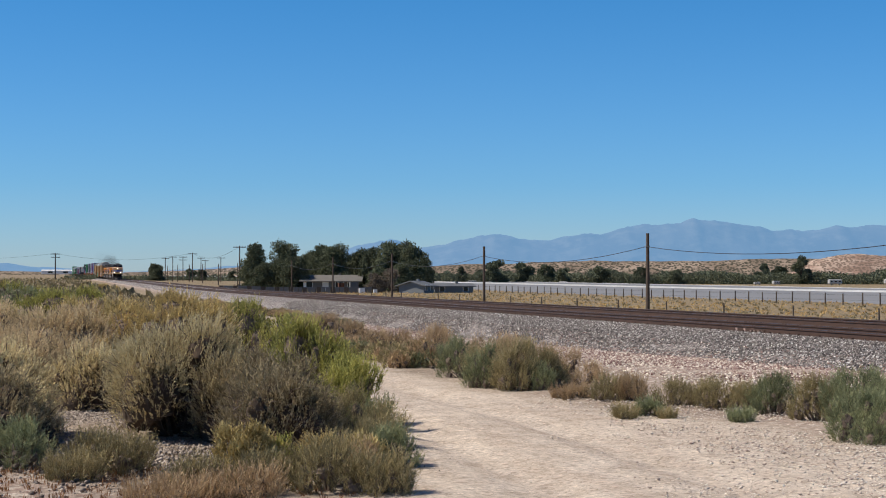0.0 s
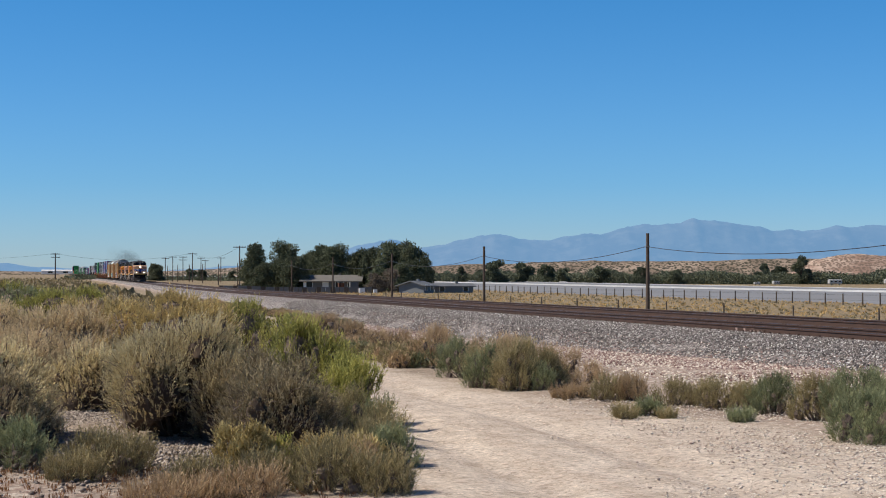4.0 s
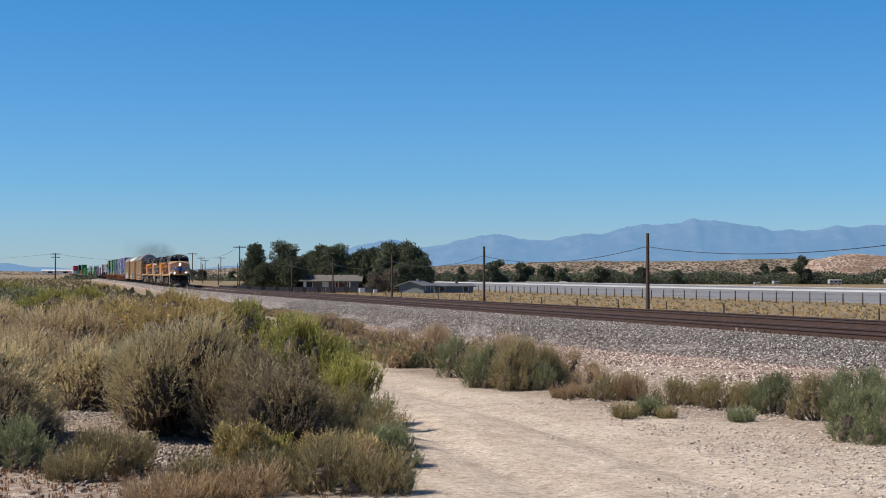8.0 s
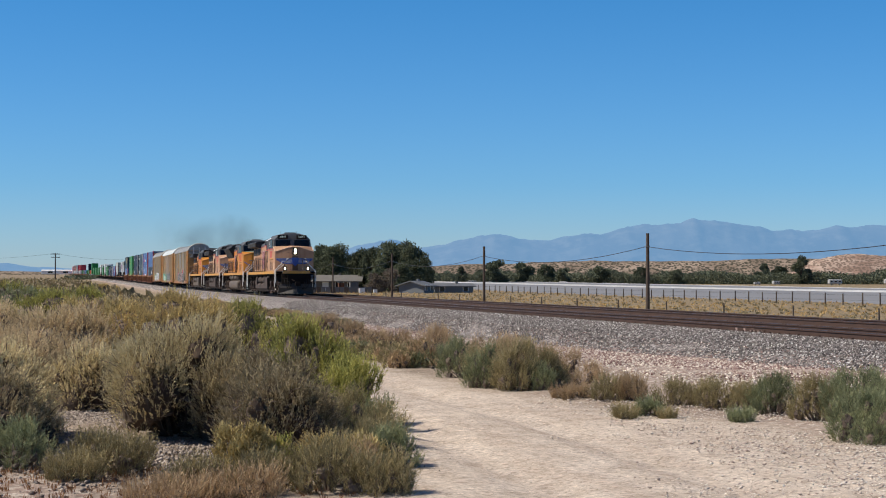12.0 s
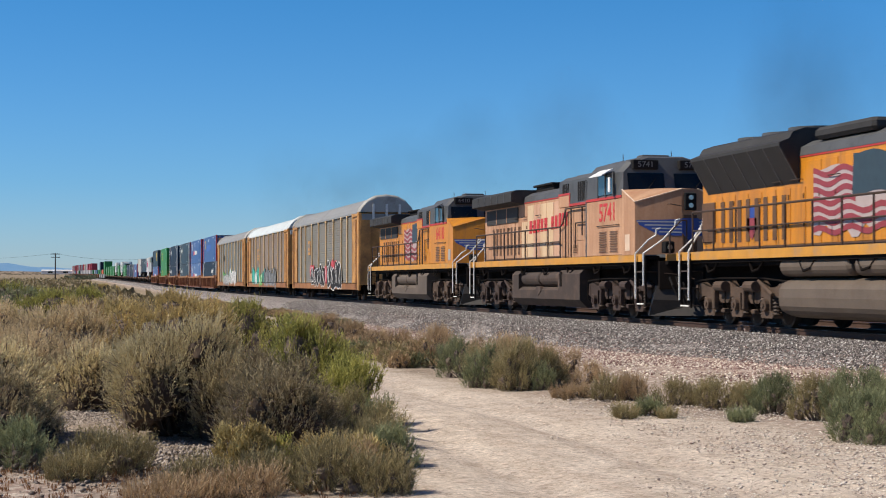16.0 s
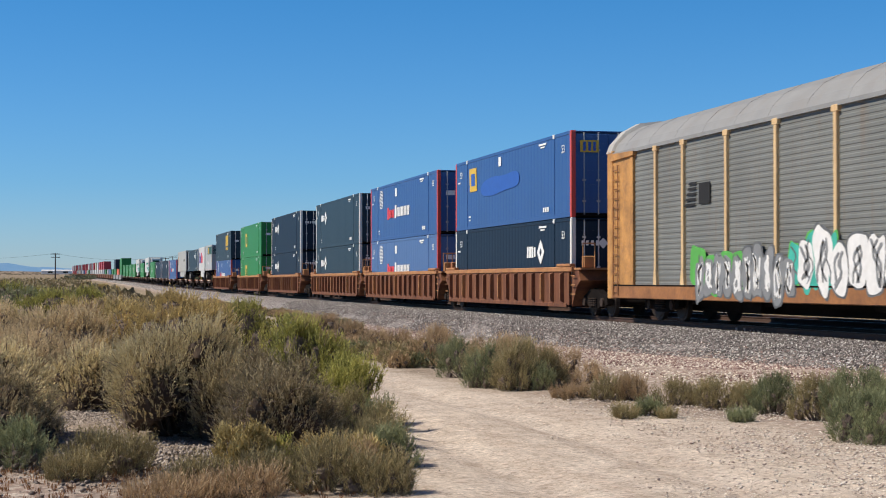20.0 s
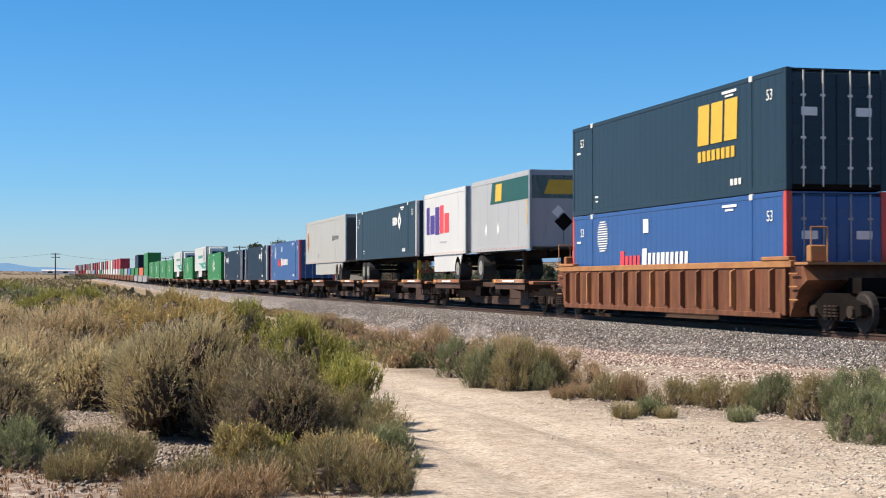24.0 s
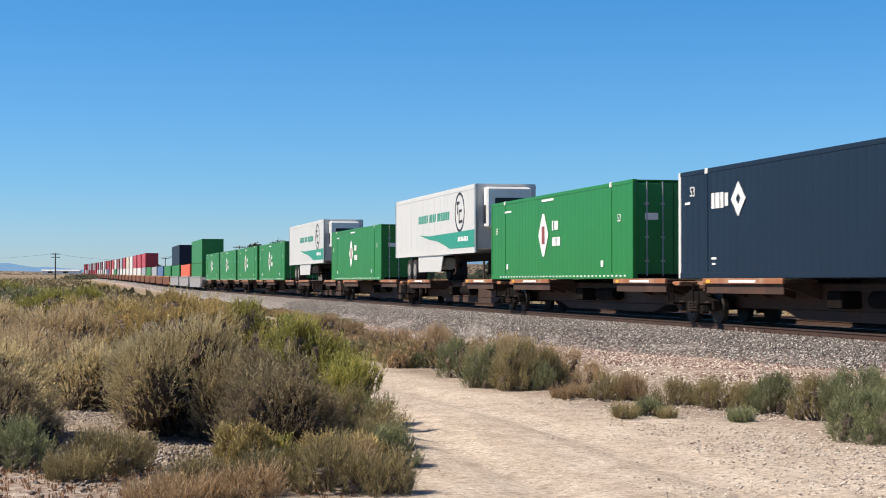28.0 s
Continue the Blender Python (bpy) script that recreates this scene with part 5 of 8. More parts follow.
def autorack(label, roof, panel, tagger, plate="yellow"):
    """A closed car carrier: ribbed side panels between posts, a bulging roof, end doors."""
    c = thing("autorack", label, "freight car", "autorack cars")
    X, H = 1.5, 4.90
    part("floor_frame", Shape().box(-1.35, 1.35, -13.2, 13.2, 0.85, 1.0).box(-0.4, 0.4, -13.2, 13.2, 0.30, 0.85).box(-0.9, 0.9, -8.2, 8.2, 0.5, 0.85), under_dark, c)
    posts = [-11.25, -9.35, -7.3, -4.4, -1.5, 1.5, 4.4, 7.3, 9.35, 11.25]
    for sx in (-1, 1):
        part("side_sill", Shape().box(sx * X - 0.06, sx * X + 0.06, -13.3, 13.3, 0.62, 1.02, 0.02), rack_sill, c)
        part("deck_gap", Shape().box(sx * (X + 0.045), sx * (X + 0.066), -12.8, 12.8, 0.985, 1.025), under_dark, c, "dark slot along the deck")
        part("top_rail", Shape().box(sx * X - 0.05, sx * X + 0.05, -12.95, 12.95, H, H + 0.1), rack_roof if roof is rack_roof else rack_white, c)
        for a, b in zip(posts, posts[1:]):
            lo_z, n = 1.02, 27
            dz = (H - lo_z) / n
            prof = []
            for i in range(n):
                z = lo_z + i * dz
                prof += [(sx * (X - 0.03), z), (sx * (X - 0.03), z + dz * 0.45), (sx * (X - 0.041), z + dz * 0.6), (sx * (X - 0.041), z + dz * 0.9)]
            prof += [(sx * (X - 0.03), H), (sx * (X - 0.075), H), (sx * (X - 0.075), lo_z)]
            part("side_panel", Shape().prism(prof, "y", a + 0.06, b - 0.06), panel, c)
        for e in (-1, 1):
            lo_y, hi_y = sorted((e * 11.25, e * 12.95))
            part("end_panel", Shape().box(sx * X - 0.03, sx * X + 0.03, lo_y, hi_y, 1.02, H - 0.02, 0.01), rack_yellow, c, "flat yellow panel at the end of the side")
            part("end_bracket", Shape().prism([(lo_y - 0.25, H + 0.02), (lo_y - 0.25, H - 0.10), (hi_y, H - 0.16), (hi_y, H + 0.06)], "x", sx * X - 0.09, sx * X + 0.09), rack_yellow, c)
            part("end_post", Shape().box(sx * X - 0.05, sx * X + 0.05, e * 11.25 - 0.12, e * 11.25 + 0.12, 0.98, H, 0.01), rack_yellow, c)
        for y in posts[1:-1]:
            part("post", Shape().box(sx * X - 0.05, sx * X + 0.05, y - 0.07, y + 0.07, 0.98, H + 0.02, 0.01).box(sx * X - 0.06, sx * X + 0.06, y - 0.15, y + 0.15, H - 0.12, H + 0.03, 0.01).prism([(y - 0.14, 0.98), (y + 0.14, 0.98), (y + 0.07, 1.45), (y - 0.07, 1.45)], "x", sx * X - 0.055, sx * X + 0.055), rack_post, c)
    for e in (-1, 1):
        for sx in (-1, 1):
            cp = part("corner_post", Shape().box(sx * X - 0.07, sx * X + 0.07, e * 13.1 - 0.22, e * 13.1 + 0.22, 0.6, H + 0.16, 0.02).box(sx * 1.2 - 0.3, sx * 1.2 + 0.3, e * 13.42 - 0.05, e * 13.42 + 0.05, 0.9, H + 0.05), rack_yellow, c)
            ld = Shape()
            for i in range(14):
                z = 0.8 + i * 0.28
                ld.rod((sx * 1.58, e * 12.55 - 0.2, z), (sx * 1.58, e * 12.55 + 0.2, z), 0.016, 5)
            for q in (-0.2, 0.2):
                ld.rod((sx * 1.58, e * 12.55 + q, 0.7), (sx * 1.58, e * 12.55 + q, 4.6), 0.018, 5)
            if sx < 0:
                part("ladder", ld, rack_sill, c)
        part("end_door", Shape().prism([(-1.35, 0.9), (-1.45, 3.0), (-1.2, 4.9), (-0.7, 5.5), (0.7, 5.5), (1.2, 4.9), (1.45, 3.0), (1.35, 0.9)], "y", e * 13.25 - 0.03, e * 13.25 + 0.03), rack_yellow, c)
        for q in (-0.75, 0.0, 0.75):
            part("door_hinge", Shape().box(q - 0.06, q + 0.06, e * 13.52 - 0.06, e * 13.52 + 0.06, 4.6, 5.45, 0.01), rail_white, c, "pale steel hinge post")
        coupler(c, e * 13.3, e * 14.35)
        truck(c, e * 10.0)
    # roof: flat crown with sloping shoulders, and a rounded cap over each end door
    sec = [(-X, H + 0.1), (-1.38, H + 0.35), (-1.05, 5.58), (-0.6, 5.81), (0, 5.88), (0.6, 5.81), (1.05, 5.58), (1.38, H + 0.35), (X, H + 0.1)]
    part("roof", Shape().prism(sec, "y", -12.9, 12.9), roof, c, "corrugated steel roof")
    for i in range(13):
        y = -12.0 + 2.0 * i
        part("roof_seam", Shape().loft([[(a * 1.002, y + k, b + 0.006) for a, b in sec] for k in (-0.02, 0.02)]), roof, c)
    for e in (-1, 1):
        rings = []
        for k, q in ((12.9, 1.0), (12.95, 1.14), (13.4, 1.14), (13.5, 1.08), (13.54, 1.0)):
            rings.append([(a * (0.6 + 0.4 * q), e * k, H + 0.1 + (b - H - 0.1) * q) for a, b in sec])
        part("roof_cap", Shape().loft(rings), rack_cap if roof is not rack_white else roof, c)
        part("cap_frame", Shape().box(-1.4, 1.4, e * 13.47 - 0.03, e * 13.47 + 0.03, 4.55, 4.9, 0.02), roof, c)
    part("brake_valve", Shape().box(-1.0, -0.6, 3.5, 4.6, 0.35, 0.86, 0.03), under_dark, c)
    part("brake_reservoir", Shape().rod((-1.0, -4, 0.66), (-1.0, -2.5, 0.66), 0.2, 10), under_dark, c)
    if plate == "yellow":
        pl = decal("emblem", [rect(7.3 - 2.05 + 0.35, 3.35, 1.1, 0.95)], rack_yellow, c, -1.5, "small yellow square emblem")
        decal("emblem_bar", [rect(5.6, 3.5, 0.8, 0.3)], rack_brown, pl, -1.507)
        decal("emblem_bar", [rect(5.6, 3.12, 0.8, 0.12)], rack_brown, pl, -1.507)
    else:
        pl = decal("emblem", [rect(6.9 - i * 0.05, 3.15 + i * 0.14, 0.75 - i * 0.06, 0.07, 0.1) for i in range(5)], paint_black, c, -1.5, "black striped emblem")
        decal("emblem_block", [rect(5.85, 3.42, 0.75, 0.55)], paint_black, c, -1.5)
    tagger(c)
    return c


def tags_a(c):
    graffiti(c, -1.551, 24, 3.3, 4.8, 1.75, 0.9, (paint_red, paint_red, paint_white), count=2)
    graffiti(c, -1.551, 14, -2.1, -1.2, 1.6, 1.2, (paint_red, paint_red, paint_white), count=1)
    graffiti(c, -1.551, 44, -5.9, -3.8, 2.1, 0.5, (paint_red, paint_red, paint_red), count=2, lines=0)
    graffiti(c, -1.556, 3, -1.35, 4.4, 1.42, 1.15, (paint_white, paint_black, paint_white), count=5)
    graffiti(c, -1.556, 4, -7.6, -2.2, 1.5, 1.65, (paint_white, paint_black, paint_white), count=4, lines=3)


def tags_b(c):
    graffiti(c, -1.553, 5, 4.6, 9.6, 1.5, 1.2, (paint_teal, paint_mint, paint_teal), count=4, thick=0.06)
    graffiti(c, -1.575, 25, 6.0, 7.4, 1.45, 1.0, (paint_teal, paint_white, paint_mint), count=2)
    graffiti(c, -1.553, 6, 2.4, 4.2, 1.25, 1.0, (paint_dim, paint_green, paint_white), count=2, thick=0.05)
    graffiti(c, -1.551, 37, 0.2, 2.2, 1.5, 1.2, (paint_dim, paint_teal, paint_dim), count=2)
    graffiti(c, -1.553, 7, -6.6, 1.2, 1.4, 1.4, (paint_black, paint_grey, paint_dim), count=8, lines=3, thick=0.06)
    graffiti(c, -1.551, 47, 9.3, 10.9, 1.5, 0.9, (paint_dim, rack_post, rack_sill), count=2)


def tags_c(c):
    graffiti(c, -1.551, 19, 3.0, 6.6, 1.35, 1.1, (paint_green, paint_green, paint_dim), count=4, lines=1)
    graffiti(c, -1.551, 29, -1.6, 0.8, 1.5, 1.2, (paint_green, paint_mint, paint_dim), count=3, lines=1)
    graffiti(c, -1.556, 8, 0.4, 6.3, 1.25, 1.1, (paint_dim, paint_grey, paint_white), count=10, lines=4, thick=0.045)
    graffiti(c, -1.556, 9, -6.2, 0.3, 1.45, 1.35, (paint_dim, paint_white, paint_grey), count=8, lines=3, thick=0.05)


MOVING.append((autorack("grey autorack car with yellow frame and black graffiti", rack_roof, rack_grey, tags_a), -25.0, 0, 0))
MOVING.append((autorack("brownish autorack car with white roof and teal graffiti", rack_white, rack_brown, tags_b), 4.2, 0, 0))
MOVING.append((autorack("grey autorack car with yellow frame and white graffiti", rack_roof, rack_cool, tags_c, "dark"), 33.3, 0, 0))

# ---- containers ----
def paint_of(name, c, dirt=0.15, rough=0.42, var=0.06):
    return mat(name, c, rough, 0, var, 0.5, 25, 0.04, shade(c, 0.55), dirt, True)


blue = paint_of("container_blue", (0.028, 0.092, 0.275))
blue_b = paint_of("container_blue_faded", (0.070, 0.145, 0.33))
navy = mat("container_navy", (0.0085, 0.021, 0.042), 0.5, 0, 0.06, 0.5, 25, 0.04, (0.005, 0.012, 0.024), 0.15, True, spec=0.22)
slate = mat("container_slate", (0.018, 0.039, 0.058), 0.45, 0, 0.06, 0.5, 25, 0.04, (0.010, 0.022, 0.033), 0.15, True, spec=0.3)
green = paint_of("container_green", (0.012, 0.20, 0.035))
green_d = paint_of("container_green_dark", (0.012, 0.15, 0.035))
white_c = paint_of("container_white", (0.72, 0.71, 0.68))
red_c = paint_of("container_red", (0.48, 0.03, 0.05))
maroon = paint_of("container_maroon", (0.26, 0.05, 0.04))
orange_c = paint_of("container_orange", (0.75, 0.11, 0.03))
grey_c = paint_of("container_grey", (0.36, 0.38, 0.40))
cream = paint_of("container_cream", (0.66, 0.56, 0.42))
edge_red = paint_of("post_red", (0.62, 0.07, 0.05))
edge_white = paint_of("post_white", (0.75, 0.73, 0.68))
logo_yellow = mat("logo_yellow", (0.66, 0.42, 0.04), 0.5, 0, 0.06, 3, 40, 0.02)
patch_blue = mat("patch_blue", (0.022, 0.092, 0.40), 0.4, 0, 0.08, 3, 40, 0.02)
logo_purple = mat("logo_purple", (0.06, 0.03, 0.22), 0.5, 0, 0.06, 3, 40, 0.02)
logo_red = mat("logo_red", (0.75, 0.06, 0.07), 0.5, 0, 0.06, 3, 40, 0.02)
band_green = mat("band_green", (0.012, 0.085, 0.07), 0.5, 0, 0.1, 3, 40, 0.02)
logo_teal = mat("logo_teal", (0.02, 0.28, 0.20), 0.5, 0, 0.06, 3, 40, 0.02)
CL, CH = 16.15, 2.88


def container(name, label, paint, edge=None, logo=None, length=CL, height=CH, w=1.3, group="containers on the train", end_logo=None, seams=True, plain=False):
    """A long steel container: fluted walls, corner posts, rails, castings, doors with lock rods at the -y end."""
    c = thing(name, label, "container", group)
    L = length / 2
    edge = edge or paint
    n = int(length / 0.42)
    st = (length - 0.36) / n
    line = []
    for i in range(n):
        y = -L + 0.18 + i * st
        line += [(y, 0.0), (y + st * 0.55, 0.0), (y + st * 0.63, 0.004), (y + st * 0.92, 0.004)]
    line.append((L - 0.18, 0.0))
    if plain:
        part("body", Shape().box(-w + 0.02, w - 0.02, -L + 0.05, L - 0.05, 0.02, height - 0.02), paint, c)
    else:
        poly = [(-w + 0.012 + d, y) for y, d in line] + [(w - 0.012 - d, y) for y, d in reversed(line)]
        part("body", Shape().prism(poly, "z", 0.14, height - 0.06), paint, c)
        part("roof_panel", Shape().box(-w + 0.03, w - 0.03, -L + 0.06, L - 0.06, height - 0.05, height - 0.01), paint, c)
        part("floor_panel", Shape().box(-w + 0.03, w - 0.03, -L + 0.06, L - 0.06, 0.02, 0.13), under_dark, c)
        for sx in (-1, 1):
            part("top_rail", Shape().box(sx * w - (0.06 if sx > 0 else 0), sx * w + (0.06 if sx < 0 else 0), -L + 0.12, L - 0.12, height - 0.12, height, 0.01), paint, c)
            part("bottom_rail", Shape().box(sx * w - (0.06 if sx > 0 else 0), sx * w + (0.06 if sx < 0 else 0), -L + 0.12, L - 0.12, 0.0, 0.16, 0.01), paint, c)
        # end wall at +y
        part("end_wall", Shape().prism([(-w + 0.1 + i * 0.12 + k * 0.06, L - 0.06 - 0.03 * (k if i % 1 == 0 else 0)) for i in range(20) for k in (0, 1)] + [(w - 0.1, L - 0.12), (-w + 0.1, L - 0.12)], "z", 0.12, height - 0.1), paint, c)
        for sx in (-1, 1):
            d = part("door", Shape().box(min(0.01 * sx, sx * (w - 0.16)), max(0.01 * sx, sx * (w - 0.16)), -L + 0.02, -L + 0.07, 0.14, height - 0.12, 0.01), paint, c)
            for q in (0.35, 0.85):
                rods = Shape().rod((sx * q, -L, 0.08), (sx * q, -L, height - 0.06), 0.02, 6)
                for z in (0.5, 1.2, 2.2):
                    rods.box(sx * q - 0.06, sx * q + 0.06, -L - 0.01, -L + 0.03, z, z + 0.06)
                part("lock_rod", rods, edge_white if paint in (navy, slate) else grey_c, d)
            ribs = Shape()
            for z in (0.62, 1.08, 1.55, 2.02, 2.45):
                ribs.box(min(0.05 * sx, sx * (w - 0.2)), max(0.05 * sx, sx * (w - 0.2)), -L + 0.0, -L + 0.03, z, z + 0.09)
            part("door_ribs", ribs, paint, d)
            if end_logo:
                continue
            lab = Shape().box(min(sx * 0.5, sx * 0.9), max(sx * 0.5, sx * 0.9), -L - 0.004, -L + 0.02, 1.75, 1.95)
            part("door_plate", lab, sign_white, d)
    for sx in (-1, 1):
        for e in (-1, 1):
            cp = part("corner_post", Shape().box(sx * w - 0.16 * (sx > 0), sx * w + 0.16 * (sx < 0), e * L - 0.16 * (e > 0), e * L + 0.16 * (e < 0), 0.0, height, 0.012), edge, c)
    if seams and not plain:
        for e in (-1, 1):
            part("lift_post", Shape().box(-w - 0.004, -w + 0.05, e * 6.1 - 0.07, e * 6.1 + 0.07, 0.0, height - 0.01, 0.003), paint, c)
            part("casting", Shape().box(-w - 0.012, -w + 0.06, e * 6.1 - 0.09, e * 6.1 + 0.09, height - 0.14, height + 0.012, 0.01), edge_white, c)
    if logo:
        logo(c, -w - 0.002, height)
    if end_logo:
        end_logo(c, -L)
    return c


def marks(c, x, h, mat_=None, fifty=True):
    """Small markings: length numerals, weight panels and reporting marks as bars."""
    m_ = mat_ or sign_white
    decal("marking", [rect(7.4, h * 0.70, 0.36, 0.07), rect(-4.8, h * 0.925, 0.9, 0.07), rect(-4.8, h * 0.89, 0.5, 0.05), rect(5.6, h * 0.18, 0.32, 0.06), rect(5.6, h * 0.13, 0.22, 0.05)], m_, c, x)
    decal("weight_panel", [rect(-5.45, 0.36, 0.16, 0.16), rect(-5.2, 0.36, 0.16, 0.16), rect(-4.95, 0.36, 0.16, 0.16)], m_, c, x)
    if fifty:
        lettered("53", 0.27, m_, c, (x - 0.004, -7.2, h * 0.80), SIDE, "length_mark")
        lettered("53", 0.27, m_, c, (x - 0.004, 7.05, h * 0.80), SIDE, "length_mark")


def diamond_logo(flip=False, y=-4.0, z=0.55):
    def draw(c, x, h):
        zz = h * z
        bars = [rect(y + 1.05 - 0.29 * i, zz + 0.02, 0.2 if i != 1 else 0.26, 0.40 if i != 3 else 0.34) for i in range(4)]
        lg = decal("logo", bars, sign_white, c, x, "white logo bars with a diamond")
        yc = y - 0.55
        r, q = 0.44, 0.15
        dm = [[(yc + r, zz), (yc, zz - r), (yc, zz - q), (yc + q, zz)], [(yc, zz - r), (yc - r, zz), (yc - q, zz), (yc, zz - q)],
              [(yc - r, zz), (yc, zz + r), (yc, zz + q), (yc - q, zz)], [(yc, zz + r), (yc + r, zz), (yc + q, zz), (yc, zz + q)]]
        decal("diamond", dm, sign_white, lg, x)
        marks(c, x, h)
    return draw


def globe_logo(c, x, h):
    lines = []
    for i in range(13):
        dz = -0.45 + i * 0.075
        hw_ = math.sqrt(max(0.0, 0.26 - dz * dz))
        lines.append(rect(5.1 - 0.05 * (i % 2), h * 0.75 + dz, 1.7 * hw_ + 0.1, 0.036, 0.08))
    lg = decal("logo", lines, sign_white, c, x, "striped white globe with lettering bars")
    letters = random.Random(7)
    reds = [rect(3.25, h * 0.47, 0.34, 0.62, 0.05)] + [rect(2.85 - i * 0.34, h * 0.455, letters.choice((0.2, 0.26)), 0.42, 0.04) for i in range(4)]
    decal("red_letters", reds, logo_red, lg, x)
    whites = [rect(1.35, h * 0.48, 0.36, 0.66, 0.05)] + [rect(0.93 - i * 0.35, h * 0.468, letters.choice((0.22, 0.28, 0.2)), 0.46, 0.04) for i in range(9)]
    decal("white_letters", whites, sign_white, lg, x)
    decal("notice_panel", [rect(1.2, h * 0.82, 0.42, 0.40)], sign_white, c, x)
    marks(c, x, h)


def patch_logo(c, x, h):
    lg = decal("logo", [rect(5.0, h * 0.70, 1.15, 0.95, -0.1)], logo_yellow, c, x, "yellow square logo with dark letter bars")
    decal("dark_block", [rect(5.0, h * 0.70, 0.62, 0.5, -0.05)], patch_blue, lg, x - 0.006)
    decal("painted_patch", [rounded([(3.7, h * 0.44), (1.8, h * 0.42), (0.2, h * 0.47), (-1.7, h * 0.48), (-1.9, h * 0.62), (-1.4, h * 0.70), (0.4, h * 0.66), (2.0, h * 0.69), (3.8, h * 0.62)])], patch_blue, c, x, "bright blue patch over old lettering")
    decal("notice_panel", [rect(0.9, h * 0.86, 0.36, 0.36)], sign_white, c, x)
    marks(c, x, h)


def patch_end(c, y):
    s = Shape().box(-1.0, -0.35, y - 0.03, y - 0.018, 2.15, 2.55).box(0.3, 1.0, y - 0.03, y - 0.018, 2.15, 2.55)
    e = part("end_logo", s, logo_yellow, c, "yellow door emblems")
    b = Shape()
    for q in (-0.9, -0.72, -0.55, 0.4, 0.6, 0.8):
        b.box(q, q + 0.1, y - 0.036, y - 0.03, 2.2, 2.5)
    part("letter_bars", b, patch_blue, e)


def diamond_end(c, y):
    s = Shape()
    for q in (-0.95, -0.8, -0.62, -0.45):
        s.box(q, q + 0.09, y - 0.034, y - 0.02, 1.95, 2.12)
    s.prism([(-0.2, 1.85), (-0.02, 2.03), (-0.2, 2.21), (-0.38, 2.03)], "y", y - 0.034, y - 0.02)
    part("end_logo", s, sign_white, c)


def leaf_logo(c, x, h):
    zz = h * 0.52
    lg = decal("logo", [[(1.62, zz), (1.12, zz - 0.75), (0.92, zz - 0.75), (0.42, zz), (0.92, zz + 0.75), (1.12, zz + 0.75)]], sign_white, c, x, "white pointed shield logo with letter bars")
    decal("shield_bar", [rect(1.02, zz, 0.34, 0.62)], maroon, lg, x - 0.006)
    decal("letter_bars", [rect(-0.1, zz + 0.3, 0.14, 0.34), rect(-0.5, zz + 0.3, 0.4, 0.30), rect(-0.25, zz - 0.25, 0.4, 0.30), rect(-0.75, zz - 0.25, 0.4, 0.30)], sign_white, lg, x)
    decal("marking", [rect(0.5, h * 0.93, 1.4, 0.08), rect(5.6, h * 0.86, 0.9, 0.07), rect(5.7, h * 0.16, 0.22, 0.2), rect(-5.3, h * 0.16, 0.22, 0.2)], sign_white, c, x)
    decal("bottom_tape", [rect(-7.4 + 0.38 * i, 0.09, 0.16, 0.05) for i in range(38)], sign_white, c, x, "row of white reflective tape")
    lettered("53", 0.24, sign_white, c, (x - 0.004, -6.9, h * 0.62), SIDE, "length_mark")
    lettered("53", 0.24, sign_white, c, (x - 0.004, 7.2, h * 0.62), SIDE, "length_mark")


def square_logo(y):
    def draw(c, x, h):
        lg = decal("logo", [rect(y, h * 0.55, 1.3, 1.2, -0.12)], logo_yellow, c, x, "yellow square logo with letter bars")
        decal("dark_block", [rect(y, h * 0.55, 0.7, 0.6, -0.06)], green_d, lg, x - 0.006)
        marks(c, x, h)
    return draw


def box_logo(c, x, h):
    zz = h * 0.68
    big = [rect(-3.1, zz, 0.74, 1.05, 0.06), rect(-3.98, zz, 0.74, 1.05, 0.06), rect(-4.88, zz, 0.78, 1.05, 0.06)]
    lg = decal("logo", big, logo_yellow, c, x, "large yellow logo blocks")
    decal("small_letters", [rect(-2.85 - i * 0.31, zz - 0.82, 0.22, 0.28) for i in range(8)], logo_yellow, lg, x)
    marks(c, x, h)


# ---- well cars ----
well_rust = mat("well_rust", (0.135, 0.045, 0.021), 0.85, 0, 0.35, 1.2, 25, 0.15, (0.30, 0.12, 0.045), 0.45, True)
well_rib = mat("well_rib", (0.20, 0.075, 0.033), 0.8, 0, 0.3, 1.2, 25, 0.15, (0.38, 0.19, 0.09), 0.5, True)
well_top = mat("well_top", (0.42, 0.20, 0.075), 0.75, 0, 0.25, 1.5, 25, 0.15, (0.30, 0.10, 0.05), 0.5)
well_grey = mat("well_grey", (0.30, 0.30, 0.31), 0.7, 0, 0.15, 1.2, 25, 0.1, (0.18, 0.13, 0.10), 0.3, True)


